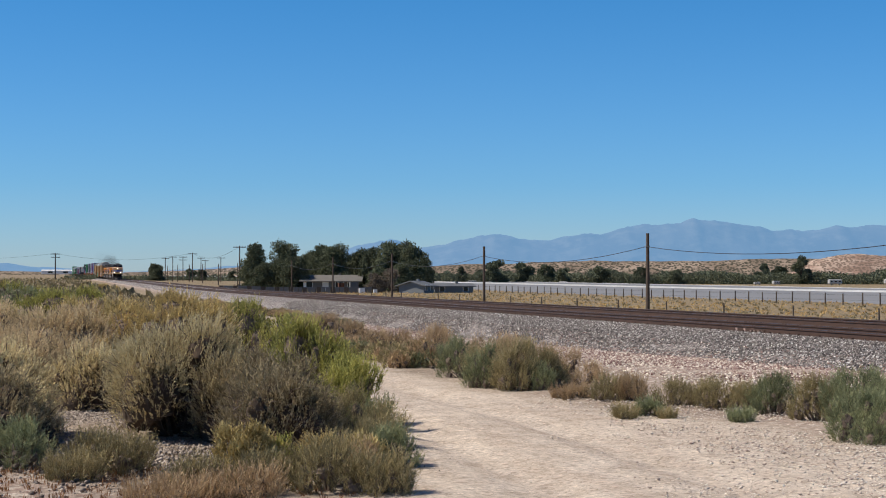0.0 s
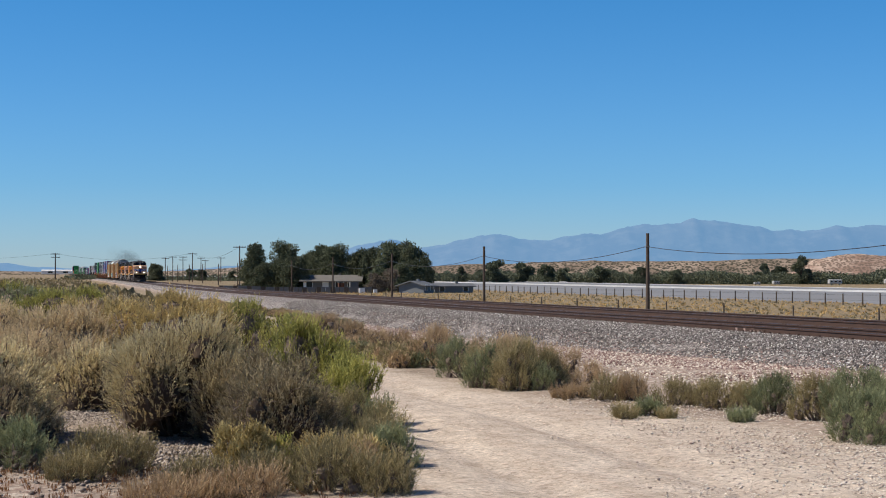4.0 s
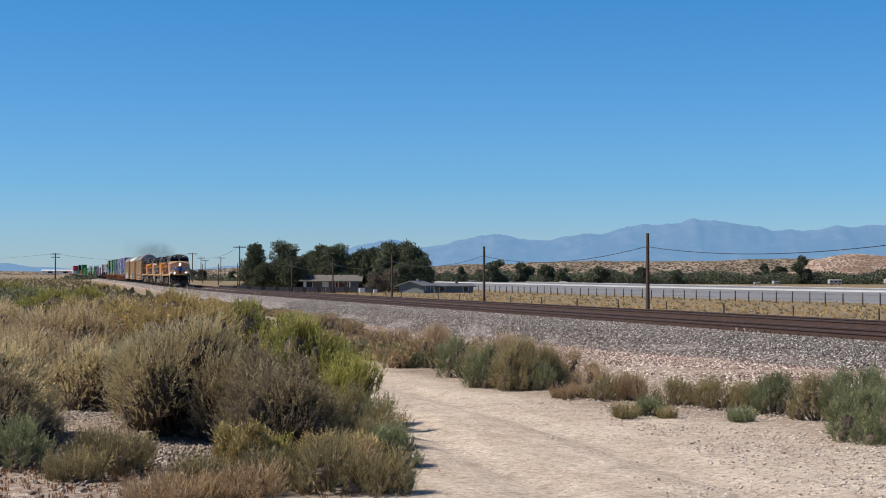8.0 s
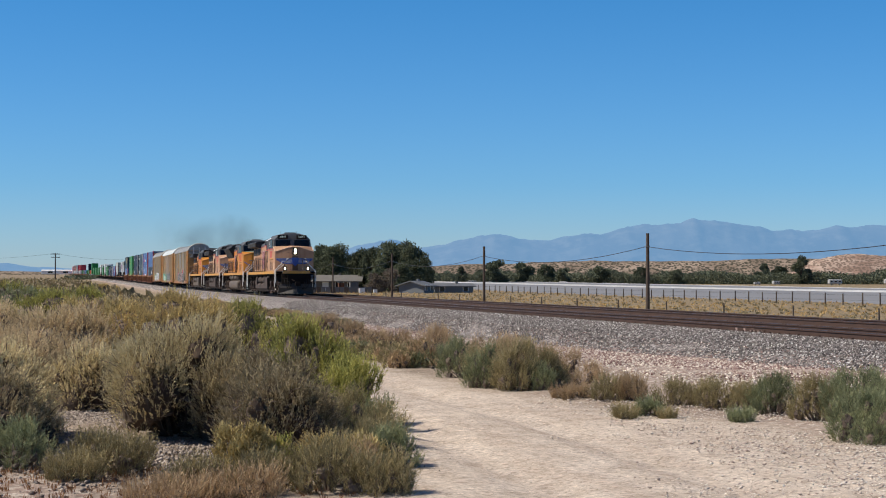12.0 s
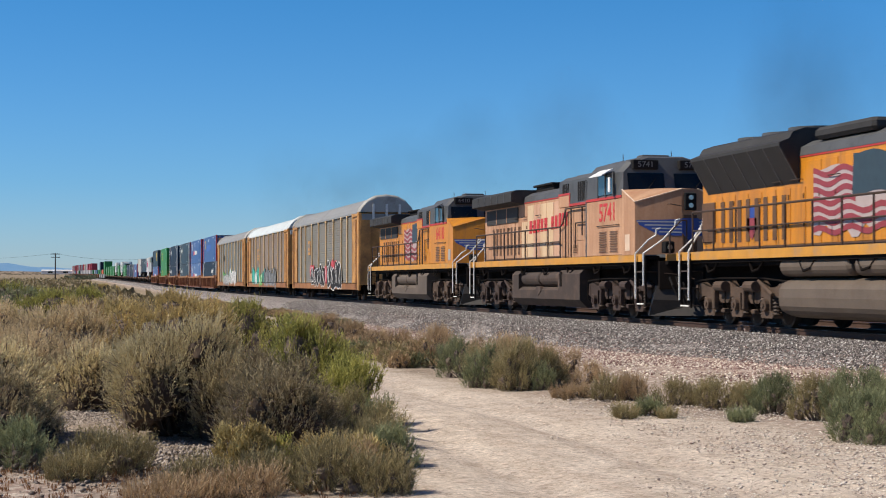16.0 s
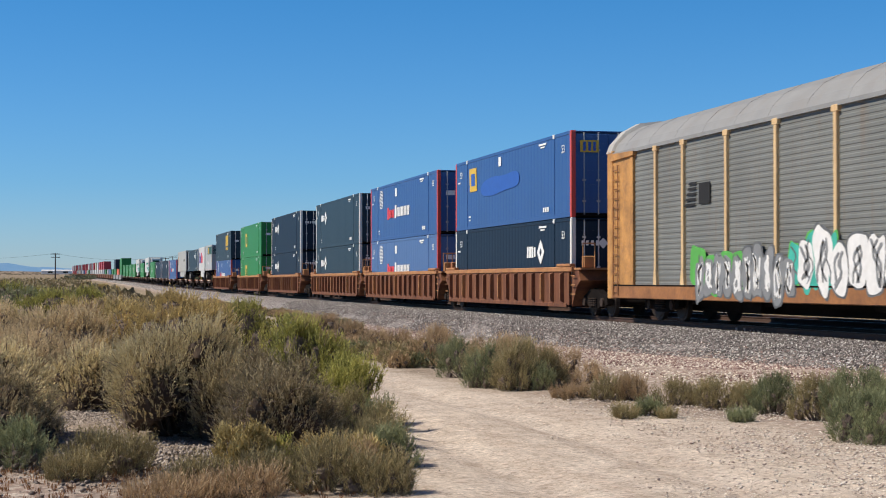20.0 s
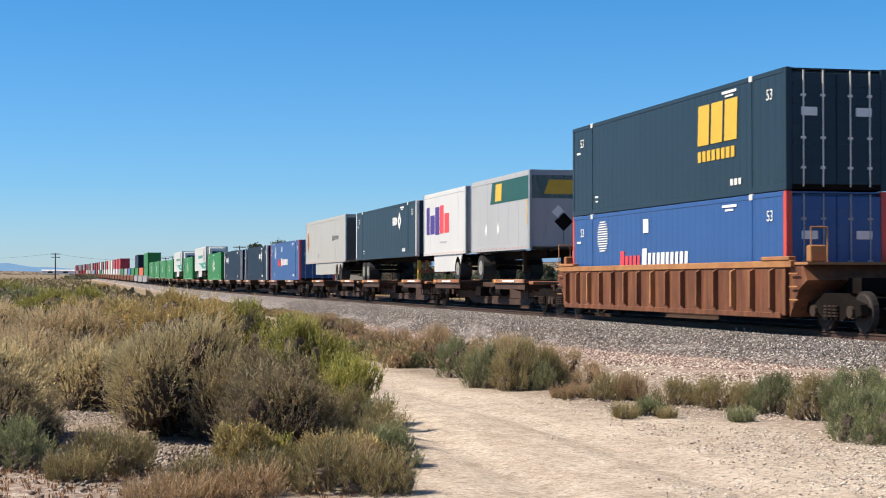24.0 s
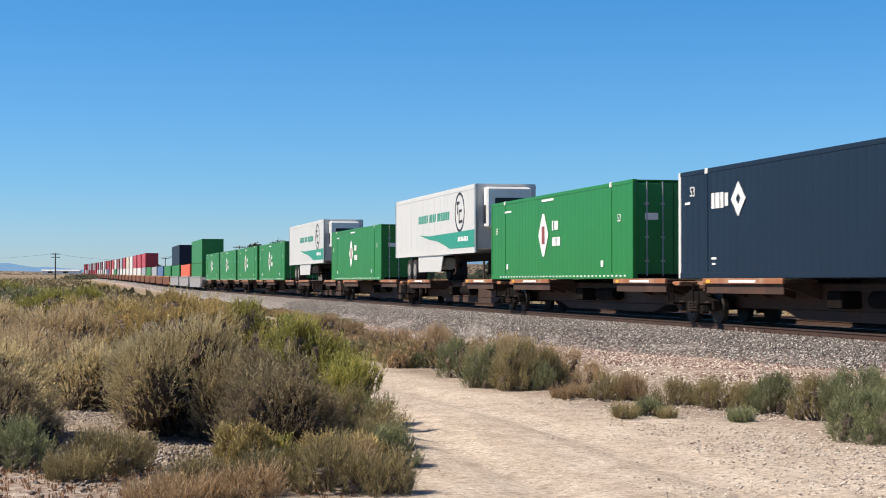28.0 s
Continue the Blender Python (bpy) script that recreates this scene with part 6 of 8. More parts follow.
def well_car(label, paint=None, trim=None, front_truck=True, rear_truck=True, pitch=19.5, detail=True, group="double-stack well cars"):
    """A deep-well container car: ribbed side sills, sloping ends, trucks under the raised ends."""
    paint, trim = paint or well_rust, trim or well_top
    c = thing("well_car", label, "freight car", group)
    h = pitch / 2
    L, X = 8.45, 1.47
    for sx in (-1, 1):
        part("side_sill", Shape().box(sx * X - 0.035, sx * X + 0.035, -L, L, 0.34, 1.48), paint, c)
        part("top_chord", Shape().box(sx * X - 0.075, sx * X + 0.075, -L - 0.35, L + 0.35, 1.44, 1.60, 0.015), trim, c)
        part("bottom_chord", Shape().box(sx * X - 0.07, sx * X + 0.07, -L + 0.2, L - 0.2, 0.26, 0.40, 0.015), paint, c)
        if detail and sx < 0:
            for i in range(15):
                y = -L + 0.6 + i * (2 * L - 1.2) / 14
                part("rib", Shape().prism([(sx * X - 0.035, 0.4), (sx * X - 0.17, 0.5), (sx * X - 0.17, 1.36), (sx * X - 0.035, 1.44)], "y", y - 0.05, y + 0.05), trim if i % 5 == 2 else (well_rib if paint is well_rust else paint), c)
        if detail:
            for a_, b_ in ((-L - 0.3, -L + 1.2), (L - 1.2, L + 0.3)):
                part("corner_guide", Shape().box(sx * X - 0.1, sx * X + 0.1, a_, b_, 1.6, 1.70, 0.02), trim, c)
    part("well_floor", Shape().box(-1.44, 1.44, -L, L, 0.26, 0.33), under_dark, c)
    for e in (-1, 1):
        end = L + 0.05
        plate = Shape().prism([(e * end, 0.3), (e * end, 1.5), (e * (end + 0.7), 1.5), (e * (end + 0.9), 1.15), (e * (end + 0.5), 0.95)], "x", -1.42, 1.42)
        part("end_plate", plate, paint, c)
        if detail:
            part("end_platform", Shape().box(-1.45, 1.45, min(e * (end + 0.2), e * (end + 1.0)), max(e * (end + 0.2), e * (end + 1.0)), 1.5, 1.56), trim, c)
            grab = Shape()
            for x in (-1.35, -0.95):
                grab.rod((x, e * (end + 0.95), 1.5), (x, e * (end + 0.95), 2.35), 0.02, 5)
            grab.rod((-1.35, e * (end + 0.95), 2.35), (-0.95, e * (end + 0.95), 2.35), 0.02, 5)
            for z in (0.7, 1.0, 1.3):
                grab.rod((-1.5, e * (end + 0.15), z), (-1.5, e * (end + 0.6), z), 0.02, 5)
            part("grab_irons", grab, trim, c)
            part("brake_housing", Shape().box(-1.25, -0.85, e * (end + 0.62) - 0.12, e * (end + 0.62) + 0.12, 1.56, 1.95, 0.03), trim, c)
        part("draft_beam", Shape().box(-0.4, 0.4, min(e * end, e * h), max(e * end, e * h), 0.85, 1.2), under_dark, c)
    if front_truck:
        truck(c, -h)
    if rear_truck:
        truck(c, h)
    return c


def put_well(s20, lower, upper, lift=0.36, **k):
    car = well_car(**k)
    MOVING.append((car, s20, 0, 0))
    if lower:
        MOVING.append((lower, s20, 0, lift))
    if upper:
        MOVING.append((upper, s20, 0, lift + CH + 0.02))


RUSTY = "rust-brown well car with ribbed sides carrying containers"
dl_r, dl_l = diamond_logo(z=0.62), diamond_logo(y=4.6, z=0.66)
put_well(59.1, container("container", "dark navy container with white posts and diamond logo", navy, edge_white, dl_r, end_logo=diamond_end),
         container("container", "blue container with a bright blue paint patch and red posts", blue, edge_red, patch_logo, end_logo=patch_end), label=RUSTY, pitch=19.6)
put_well(78.7, container("container", "blue container with striped globe logo and red posts", blue_b, edge_red, globe_logo),
         container("container", "blue container with striped globe logo and red posts", blue, edge_red, globe_logo), label=RUSTY, front_truck=False, pitch=19.6)
umx = container("container", "dark slate container with white corner posts and diamond logo", slate, edge_white, dl_l, end_logo=diamond_end)
umn = container("container", "dark navy container with white corner posts and diamond logo", navy, edge_white, dl_l, end_logo=diamond_end)
put_well(98.3, umx, copy_thing(umx, pose(0, 0, 0)), label=RUSTY, front_truck=False, pitch=19.6)
put_well(121.7, umn, copy_thing(umn, pose(0, 0, 0)), label=RUSTY, pitch=20.0)
emp = container("container", "green container with a yellow square logo", green, green, square_logo(3.2))
put_well(144.9, emp, copy_thing(emp, pose(0, 0, 0)), label=RUSTY, pitch=20.0)
put_well(170.2, container("container", "blue container with striped globe logo and red posts", blue, edge_red, globe_logo),
         container("container", "dark slate container with large yellow letter bars", slate, slate, box_logo), label=RUSTY, pitch=20.0)

# ---- spine cars with trailers and containers ----
spine_mat = mat("spine_brown", (0.060, 0.030, 0.020), 0.8, 0, 0.2, 1.2, 25, 0.15, (0.11, 0.05, 0.03), 0.3)
spine_deck = mat("spine_deck", (0.33, 0.13, 0.06), 0.75, 0, 0.25, 1.5, 25, 0.2, (0.55, 0.42, 0.32), 0.35)
tyre = mat("tyre", (0.022, 0.022, 0.023), 0.8, 0, 0.2, 6, 60, 0.2)
hub_mat = mat("wheel_hub", (0.36, 0.34, 0.29), 0.4, 0.3, 0.1, 6, 60, 0.05)
trailer_white = paint_of("trailer_white", (0.60, 0.60, 0.59), 0.05, 0.4, 0.03)
trailer_silver = paint_of("trailer_silver", (0.40, 0.41, 0.42), 0.1, 0.45, 0.05)
trailer_cool = paint_of("trailer_cool_white", (0.42, 0.415, 0.39), 0.1, 0.45, 0.05)
# end wall turned from the sun: its shade is put into this darker grey
trailer_end_shade = paint_of("trailer_shaded_end", (0.07, 0.07, 0.07), 0.1, 0.6)
trim_metal = mat("trim_metal", (0.45, 0.45, 0.44), 0.4, 0.7, 0.08, 2, 30, 0.04)
tape = mat("reflective_tape", (0.7, 0.12, 0.1), 0.4, 0, 0.1, 6, 40, 0.02)


def spine_unit(label, front_truck=True, rear_truck=True, pitch=18.2, detail=True):
    """A spine car unit: a centre beam, wheel platforms with ribs, a stand for a kingpin, trucks at the joints."""
    c = thing("spine_car", label, "freight car", "spine cars")
    h = pitch / 2
    part("centre_beam", Shape().box(-0.34, 0.34, -h + 0.3, h - 0.3, 0.42, 1.08, 0.03), spine_mat, c)
    part("belly_beam", Shape().prism([(-5.2, 0.43), (-4.2, 0.2), (4.2, 0.2), (5.2, 0.43)], "x", -0.36, 0.36), spine_mat, c)
    for a, b in ((-h + 1.3, -h + 5.6), (h - 6.2, h - 1.4)):
        for sx in (-1, 1):
            part("platform", Shape().box(min(sx * 0.55, sx * 1.42), max(sx * 0.55, sx * 1.42), a, b, 1.08, 1.17, 0.01), spine_mat, c)
            part("platform_edge", Shape().box(sx * 1.42 - 0.04, sx * 1.42 + 0.04, a, b, 1.06, 1.20, 0.01), spine_deck, c)
            part("platform_web", Shape().box(sx * 1.36 - 0.02, sx * 1.36 + 0.02, a + 0.1, b - 0.1, 0.82, 1.06), spine_mat, c)
            if detail:
                part("edge_tape", Shape().box(sx * 1.462, sx * 1.466, (a + b) / 2 - 0.9, (a + b) / 2 + 0.7, 1.09, 1.16), sign_white if sx < 0 else spine_deck, c, "worn white marking")
                part("reflector", Shape().box(sx * 1.462, sx * 1.467, b - 0.5, b - 0.25, 1.08, 1.17), amber, c)
        if detail:
            for i in range(4):
                y = a + 0.3 + i * (b - a - 0.6) / 3
                part("outrigger", Shape().prism([(-1.4, 1.07), (-0.34, 1.07), (-0.34, 0.7), (-1.3, 0.98)], "y", y - 0.05, y + 0.05), spine_mat, c)
    for y in (-h + 0.9, h - 0.9):
        part("end_sill", Shape().box(-1.3, 1.3, y - 0.25, y + 0.25, 1.0, 1.12, 0.02), spine_deck, c)
        part("step", Shape().box(-1.45, -1.1, y - 0.2, y + 0.2, 0.5, 0.55).box(-1.45, -1.42, y - 0.2, y - 0.17, 0.5, 1.05).box(-1.45, -1.42, y + 0.17, y + 0.2, 0.5, 1.05), under_dark, c)
    part("brake_reservoir", Shape().rod((-0.54, -1.5, 0.72), (-0.54, 0.2, 0.72), 0.2, 12), under_dark, c)
    part("brake_valve", Shape().box(-0.85, -0.34, 1.2, 1.9, 0.5, 0.9, 0.03), under_dark, c)
    if front_truck:
        truck(c, -h)
    if rear_truck:
        truck(c, h)
    return c


def tandem(parent, y, z, r=0.5, single=False, hub=None):
    b = part("bogie", Shape().box(-0.95, 0.95, y - 1.2, y + 1.2, z + r * 1.25, z + r * 1.6), under_dark, parent)
    for k in ((0,) if single else (-0.64, 0.64)):
        part("axle", Shape().rod((-1.0, y + k, z + r), (1.0, y + k, z + r), 0.07, 8), under_dark, b)
        for sx in (-1, 1):
            s = Shape().rod((sx * 1.24, y + k, z + r), (sx * 0.72, y + k, z + r), r, 20)
            w_ = part("tyre", s, tyre, b)
            hb_ = Shape().rod((sx * 1.245, y + k, z + r), (sx * 1.20, y + k, z + r), r * 0.58, 16, r * 0.5).rod((sx * 1.27, y + k, z + r), (sx * 1.24, y + k, z + r), r * 0.2, 10)
            part("hub", hb_, hub or hub_mat, b, "dark wheel hub" if hub else "pale steel wheel hub")
    return b


def trailer(label, paint, length=16.1, z0=1.12, z1=3.98, wheels_y=5.0, logo=None, reefer=False, pup=False, group="trailers on the train", skirt=True, rear_door=True, roof=None, hub=None, end=None):
    """A road trailer: box with rails and rivet posts, landing gear, wheels; its front faces -y unless turned about."""
    c = thing("semi_trailer", label, "trailer", group)
    L, w = length / 2, 1.29
    part("box", Shape().box(-w, w, -L, L, z0 + 0.16, z1 - 0.1, 0.02), paint, c)
    part("bottom_rail", Shape().box(-w - 0.012, -w + 0.03, -L, L, z0, z0 + 0.2, 0.005).box(w - 0.03, w + 0.012, -L, L, z0, z0 + 0.2, 0.005), paint, c)
    part("top_rail", Shape().box(-w - 0.012, -w + 0.03, -L, L, z1 - 0.2, z1 - 0.06, 0.005).box(w - 0.03, w + 0.012, -L, L, z1 - 0.2, z1 - 0.06, 0.005), paint, c)
    part("roof", Shape().box(-w + 0.01, w - 0.01, -L + 0.01, L - 0.01, z1 - 0.1, z1), roof or paint, c)
    for e in (-1, 1):
        part("corner_trim", Shape().box(-w - 0.016, -w + 0.08, e * L - 0.09, e * L + 0.05 * (e > 0) + 0.09 * (e < 0), z0, z1 - 0.02, 0.01), trim_metal, c)
    part("floor_frame", Shape().box(-0.5, -0.38, -L + 0.5, L - 0.3, z0 - 0.28, z0).box(0.38, 0.5, -L + 0.5, L - 0.3, z0 - 0.28, z0), under_dark, c)
    seams_ = Shape()
    n = int(length / 1.22)
    for i in range(1, n):
        y = -L + i * length / n
        seams_.box(-w - 0.004, -w, y - 0.02, y + 0.02, z0 + 0.2, z1 - 0.2)
    part("panel_seams", seams_, paint, c)
    rv = Shape()
    for i in range(int(length / 0.6)):
        y = -L + 0.3 + i * 0.6
        rv.box(-w - 0.016, -w - 0.010, y - 0.09, y + 0.09, z0 + 0.06, z0 + 0.09)
    part("reflective_tape", rv, tape if not reefer else sign_white, c)
    tandem(c, wheels_y, 0.0, 0.5, pup, hub)
    leg_y = -wheels_y * 0.62
    for sx in (-0.75, 0.75):
        part("landing_leg", Shape().box(sx - 0.07, sx + 0.07, leg_y - 0.07, leg_y + 0.07, 0.30, z0).box(sx - 0.14, sx + 0.14, leg_y - 0.14, leg_y + 0.14, 0.26, 0.31), under, c)
    if skirt:
        a, b = sorted((leg_y + 0.6, wheels_y - (0.75 if pup else 1.4)))
        part("side_skirt", Shape().prism([(a, z0), (b, z0), (b - 0.05, 0.38), (a + 0.5, 0.38)], "x", -1.24, -1.20), paint, c, "panel below the trailer floor")
    if reefer:
        u = part("refrigeration_unit", Shape().box(-0.95, 0.95, -L - 0.55, -L, z0 + 1.0, z1 - 0.15, 0.08), sign_white, c, "white cooling unit on the front wall")
        part("grille", Shape().box(-0.97, -0.95, -L - 0.45, -L - 0.1, z0 + 1.2, z1 - 0.9).box(-0.6, 0.6, -L - 0.57, -L - 0.55, z0 + 1.4, z1 - 0.6), sign_black, u)
        part("fuel_tank", Shape().rod((-0.8, leg_y + 1.0, 0.75), (-0.8, leg_y + 2.2, 0.75), 0.28, 12), hub_mat, c)
    if rear_door:
        d = Shape().box(-w + 0.08, -0.01, -L - 0.02, -L + 0.02, z0 + 0.1, z1 - 0.2, 0.005).box(0.01, w - 0.08, -L - 0.02, -L + 0.02, z0 + 0.1, z1 - 0.2, 0.005)
        part("end_wall", d, end or paint, c)
    if logo:
        logo(c, -w - 0.002, z0, z1)
    return c


def parcel_logo(c, x, z0, z1):
    z = (z0 + z1) / 2 + 0.15
    a = decal("logo", [rect(3.12, z + 0.02, 0.62, 1.25), rect(2.22, z - 0.17, 0.86, 0.86), rect(1.25, z - 0.02, 0.80, 1.25)], logo_purple, c, x, "purple logo shapes")
    for q in (rect(0.38, z + 0.02, 0.76, 1.25), rect(-0.58, z - 0.17, 0.86, 0.86)):
        decal("red_shape", [q], logo_red, a, x)
    decal("small_line", [rect(0.1, z - 1.0, 1.3, 0.07)], grey_c, c, x)


def freight_logo(c, x, z0, z1):
    z = z1 - 0.62
    b = decal("side_band", [[(1.2, z - 0.42), (-4.2, z - 0.42), (-4.2, z + 0.42), (0.9, z + 0.42)]], band_green, c, x, "dark green band")
    decal("logo", [rect(0.05 - 0.05, z, 0.9, 0.66, 0.1)], logo_yellow, b, x - 0.006, "yellow letter block")
    decal("placard", [[(2.0, z0 + 0.85), (1.85, z0 + 0.6), (1.7, z0 + 0.85), (1.85, z0 + 1.1)], [(0.2, z0 + 0.85), (0.05, z0 + 0.6), (-0.1, z0 + 0.85), (0.05, z0 + 1.1)]], sign_white, c, x)
    decal("side_numerals_bars", [rect(-3.95, z0 + 0.95 + i * 0.16, 0.14, 0.11) for i in range(6)], logo_yellow, c, x)
    e = part("end_band", Shape().box(-1.25, 1.25, -4.27, -4.25, z - 0.42, z + 0.42), band_green, c)
    s = Shape().prism([(-0.75, z - 0.26), (0.45, z - 0.26), (0.65, z + 0.26), (-0.55, z + 0.26)], "y", -4.278, -4.27)
    part("logo", s, logo_yellow, e, "slanted yellow logo block on the end wall")
    part("placard", Shape().prism([(-0.35, z0 + 1.0), (0.0, z0 + 0.65), (0.35, z0 + 1.0), (0.0, z0 + 1.35)], "y", -4.272, -4.26), under_dark, e)
    part("placard", Shape().prism([(-0.45, z0 + 1.35), (-0.2, z0 + 1.1), (0.05, z0 + 1.35), (-0.2, z0 + 1.6)], "y", -4.272, -4.26), sign_white, e)


def shield_logo(c, x, z0, z1):
    z = (z0 + z1) / 2
    s = decal("logo", [[(7.3, z + 0.65), (6.9, z + 0.72), (6.5, z + 0.65), (6.5, z - 0.25), (6.9, z - 0.65), (7.3, z - 0.25)]], spine_deck, c, x, "small brown-gold shield")
    decal("lettering", [rect(-3.2 - i * 0.27, z + 0.1, 0.18, 0.32 if i < 3 else 0.24) for i in range(9)], paint_dim, c, x)
    decal("placard", [rect(2.4, z0 + 0.5, 0.2, 0.25)], paint_grey, c, x)


def frozen_logo(c, x, z0, z1):
    z = (z0 + z1) / 2
    words_ = [rect(2.6 - i * 0.34, z + 0.28, 0.25, 0.36, 0.05) for i in range(6)] + [rect(0.3 - i * 0.34, z + 0.28, 0.25, 0.36, 0.05) for i in range(4)] + [rect(-1.3 - i * 0.34, z + 0.28, 0.25, 0.36, 0.05) for i in range(7)]
    decal("lettering", words_, logo_teal, c, x, "dark green letter bars")
    ring = []
    for i in range(20):
        a, b = 2 * math.pi * i / 20, 2 * math.pi * (i + 1) / 20
        ring.append([(-5.4 + 0.85 * math.cos(a), z + 0.35 + 0.85 * math.sin(a)), (-5.4 + 0.85 * math.cos(b), z + 0.35 + 0.85 * math.sin(b)), (-5.4 + 0.74 * math.cos(b), z + 0.35 + 0.74 * math.sin(b)), (-5.4 + 0.74 * math.cos(a), z + 0.35 + 0.74 * math.sin(a))])
    lg = decal("logo", ring, sign_black, c, x, "black ring emblem")
    decal("emblem_bars", [rect(-5.1, z + 0.75, 0.5, 0.12), rect(-5.05, z + 0.5, 0.12, 0.5), rect(-5.5, z + 0.4, 0.5, 0.12), rect(-5.3, z + 0.1, 0.12, 0.5), rect(-5.65, z - 0.05, 0.5, 0.12)], sign_black, lg, x)
    # a green swoosh that widens towards the front
    top = [(2.6, z - 0.42), (0.5, z - 0.52), (-2.5, z - 0.50), (-7.9, z - 0.45)]
    low = [(-7.9, z0 + 0.24), (-3.6, z0 + 0.24), (-2.6, z0 + 0.42), (-1.2, z0 + 0.62), (0.6, z - 0.66)]
    decal("swoosh", [top + low], logo_teal, c, x, "green swoosh")
    decal("web_bars", [rect(-5.2 - i * 0.26, z0 + 0.62, 0.18, 0.2) for i in range(7)], sign_white, c, x - 0.006)


UNIT = "brown spine car unit with orange deck edges"
slots = [(190.95, True, True, 17.3), (208.5, False, True, 17.8), (226.65, False, True, 18.5), (250.7, True, True, 16.8), (268.25, False, True, 18.3), (286.5, False, True, 18.2)]
y = 295.6
for i in range(8):
    slots.append((y + 9.25, False if i % 5 not in (2,) else True, True, 18.5))
    y += 18.5
for s, a, b, p_ in slots:
    MOVING.append((spine_unit(UNIT, a, b, p_, s < 330), s, 0, 0))
DECK = 1.17
MOVING.append((trailer("grey pup trailer with a green band and yellow letter bars", trailer_silver, 8.5, 1.12, 4.0, 2.9, freight_logo, pup=True, skirt=False), 187.65, 0, DECK))
MOVING.append((trailer("white pup trailer with purple and red letter bars", trailer_white, 8.0, 1.12, 3.95, -2.4, parcel_logo, pup=True), 196.85, 0, DECK))
chassis = thing("container_chassis", "dark road chassis under a container", "trailer")
part("frame_rails", Shape().box(-0.5, -0.38, -8, 8, 0.95, 1.13).box(0.38, 0.5, -8, 8, 0.95, 1.13).box(-1.2, 1.2, -8.05, -7.9, 0.95, 1.13).box(-1.2, 1.2, 7.9, 8.05, 0.95, 1.13), under_dark, chassis)
tandem(chassis, 5.3, 0.0)
for sx in (-0.7, 0.7):
    part("landing_leg", Shape().box(sx - 0.07, sx + 0.07, -6.1, -5.96, 0.05, 1.0), logo_yellow, chassis, "yellow landing leg")
part("rear_bumper", Shape().box(-1.15, 1.15, -8.0, -7.9, 0.35, 0.5).box(-0.8, -0.7, -8.0, -7.9, 0.4, 1.0).box(0.7, 0.8, -8.0, -7.9, 0.4, 1.0), spine_deck, chassis)
MOVING.append((chassis, 210.6, 0, DECK))
MOVING.append((container("container", "dark slate container with white corner posts and a diamond logo", slate, edge_white, diamond_logo(y=-3.6, z=0.68), height=2.68, end_logo=diamond_end), 210.6, 0, DECK + 1.14))
MOVING.append((trailer("pale grey trailer with a small gold shield", trailer_cool, 16.0, 1.12, 3.95, -5.3, shield_logo, hub=under, end=trailer_end_shade), 230.3, 0, DECK))
LOWC = 1.2
MOVING.append((container("container", "blue container with a striped globe logo and red posts", blue, edge_red, globe_logo), 249.7, 0, LOWC))
n1 = container("container", "dark navy container with white corner posts and a diamond logo", navy, edge_white, diamond_logo(y=-4.0, z=0.69), end_logo=diamond_end)
n2 = container("container", "dark navy container with white corner posts and a diamond logo", navy, edge_white, diamond_logo(y=4.6, z=0.69), end_logo=diamond_end)
MOVING += [(n1, 268.6, 0, LOWC), (n2, 288.2, 0, LOWC)]
g1 = container("container", "bright green container with a white shield logo", green, green, leaf_logo, height=2.95)
frz = trailer("white refrigerated trailer with a green swoosh and letter bars", trailer_white, 16.1, 1.12, 3.95, 4.4, frozen_logo, reefer=True, rear_door=False)
MOVING += [(g1, 308.0, 0, LOWC), (frz, 326.7, 0, DECK)]
for s in (346.7, 384.9, 402.6, 420.2, 437.8):
    MOVING.append((copy_thing(g1, pose(0, 0, 0)), s, 0, LOWC))
MOVING.append((copy_thing(frz, pose(0, 0, 0)), 366.0, 0, DECK))

# ---- the rest of the train, far off: more well cars ----
GREYW = "grey well car carrying containers"
wg = well_car(GREYW, well_grey, well_grey, pitch=19.4, detail=False)
wr = well_car("rust-brown well car far down the train", pitch=19.4, detail=False)
far_stock = {k: container("container", lab, m_, m_, None, group="containers on the train", seams=False, plain=True) for k, (lab, m_) in {
    "g": ("green container stacked in a well car", green), "n": ("dark navy container stacked in a well car", navy), "o": ("orange-red container in a well car", orange_c),
    "b": ("blue container in a well car", blue_b), "s": ("grey-blue container in a well car", grey_c), "r": ("crimson red container stacked in a well car", red_c),
    "m": ("maroon container stacked in a well car", maroon), "w": ("white container stacked in a well car", white_c), "c": ("cream container stacked in a well car", cream)}.items()}
used_stock = set()


def far_box(k, s, z):
    ob = far_stock[k] if k not in used_stock else copy_thing(far_stock[k], pose(0, 0, 0))
    used_stock.add(k)
    MOVING.append((ob, s, 0, z))


TAIL = "gg o- ng g- b- s- g- rs rw rw ww cw rw sw ms wg rw mr rb mw ws mc sw rw mr wr mm sr wm rs mw rr"
s = 459.4
for i, pair in enumerate(TAIL.split()):
    car = (wg if i == 0 else copy_thing(wg, pose(0, 0, 0))) if i < 3 else (wr if i == 3 else copy_thing(wr, pose(0, 0, 0)))
    MOVING.append((car, s, 0, 0))
    far_box(pair[1] if pair[1] != "-" else pair[0], s, 0.36)
    if pair[1] != "-":
        far_box(pair[0], s, 0.36 + CH + 0.02)
    s += 19.45

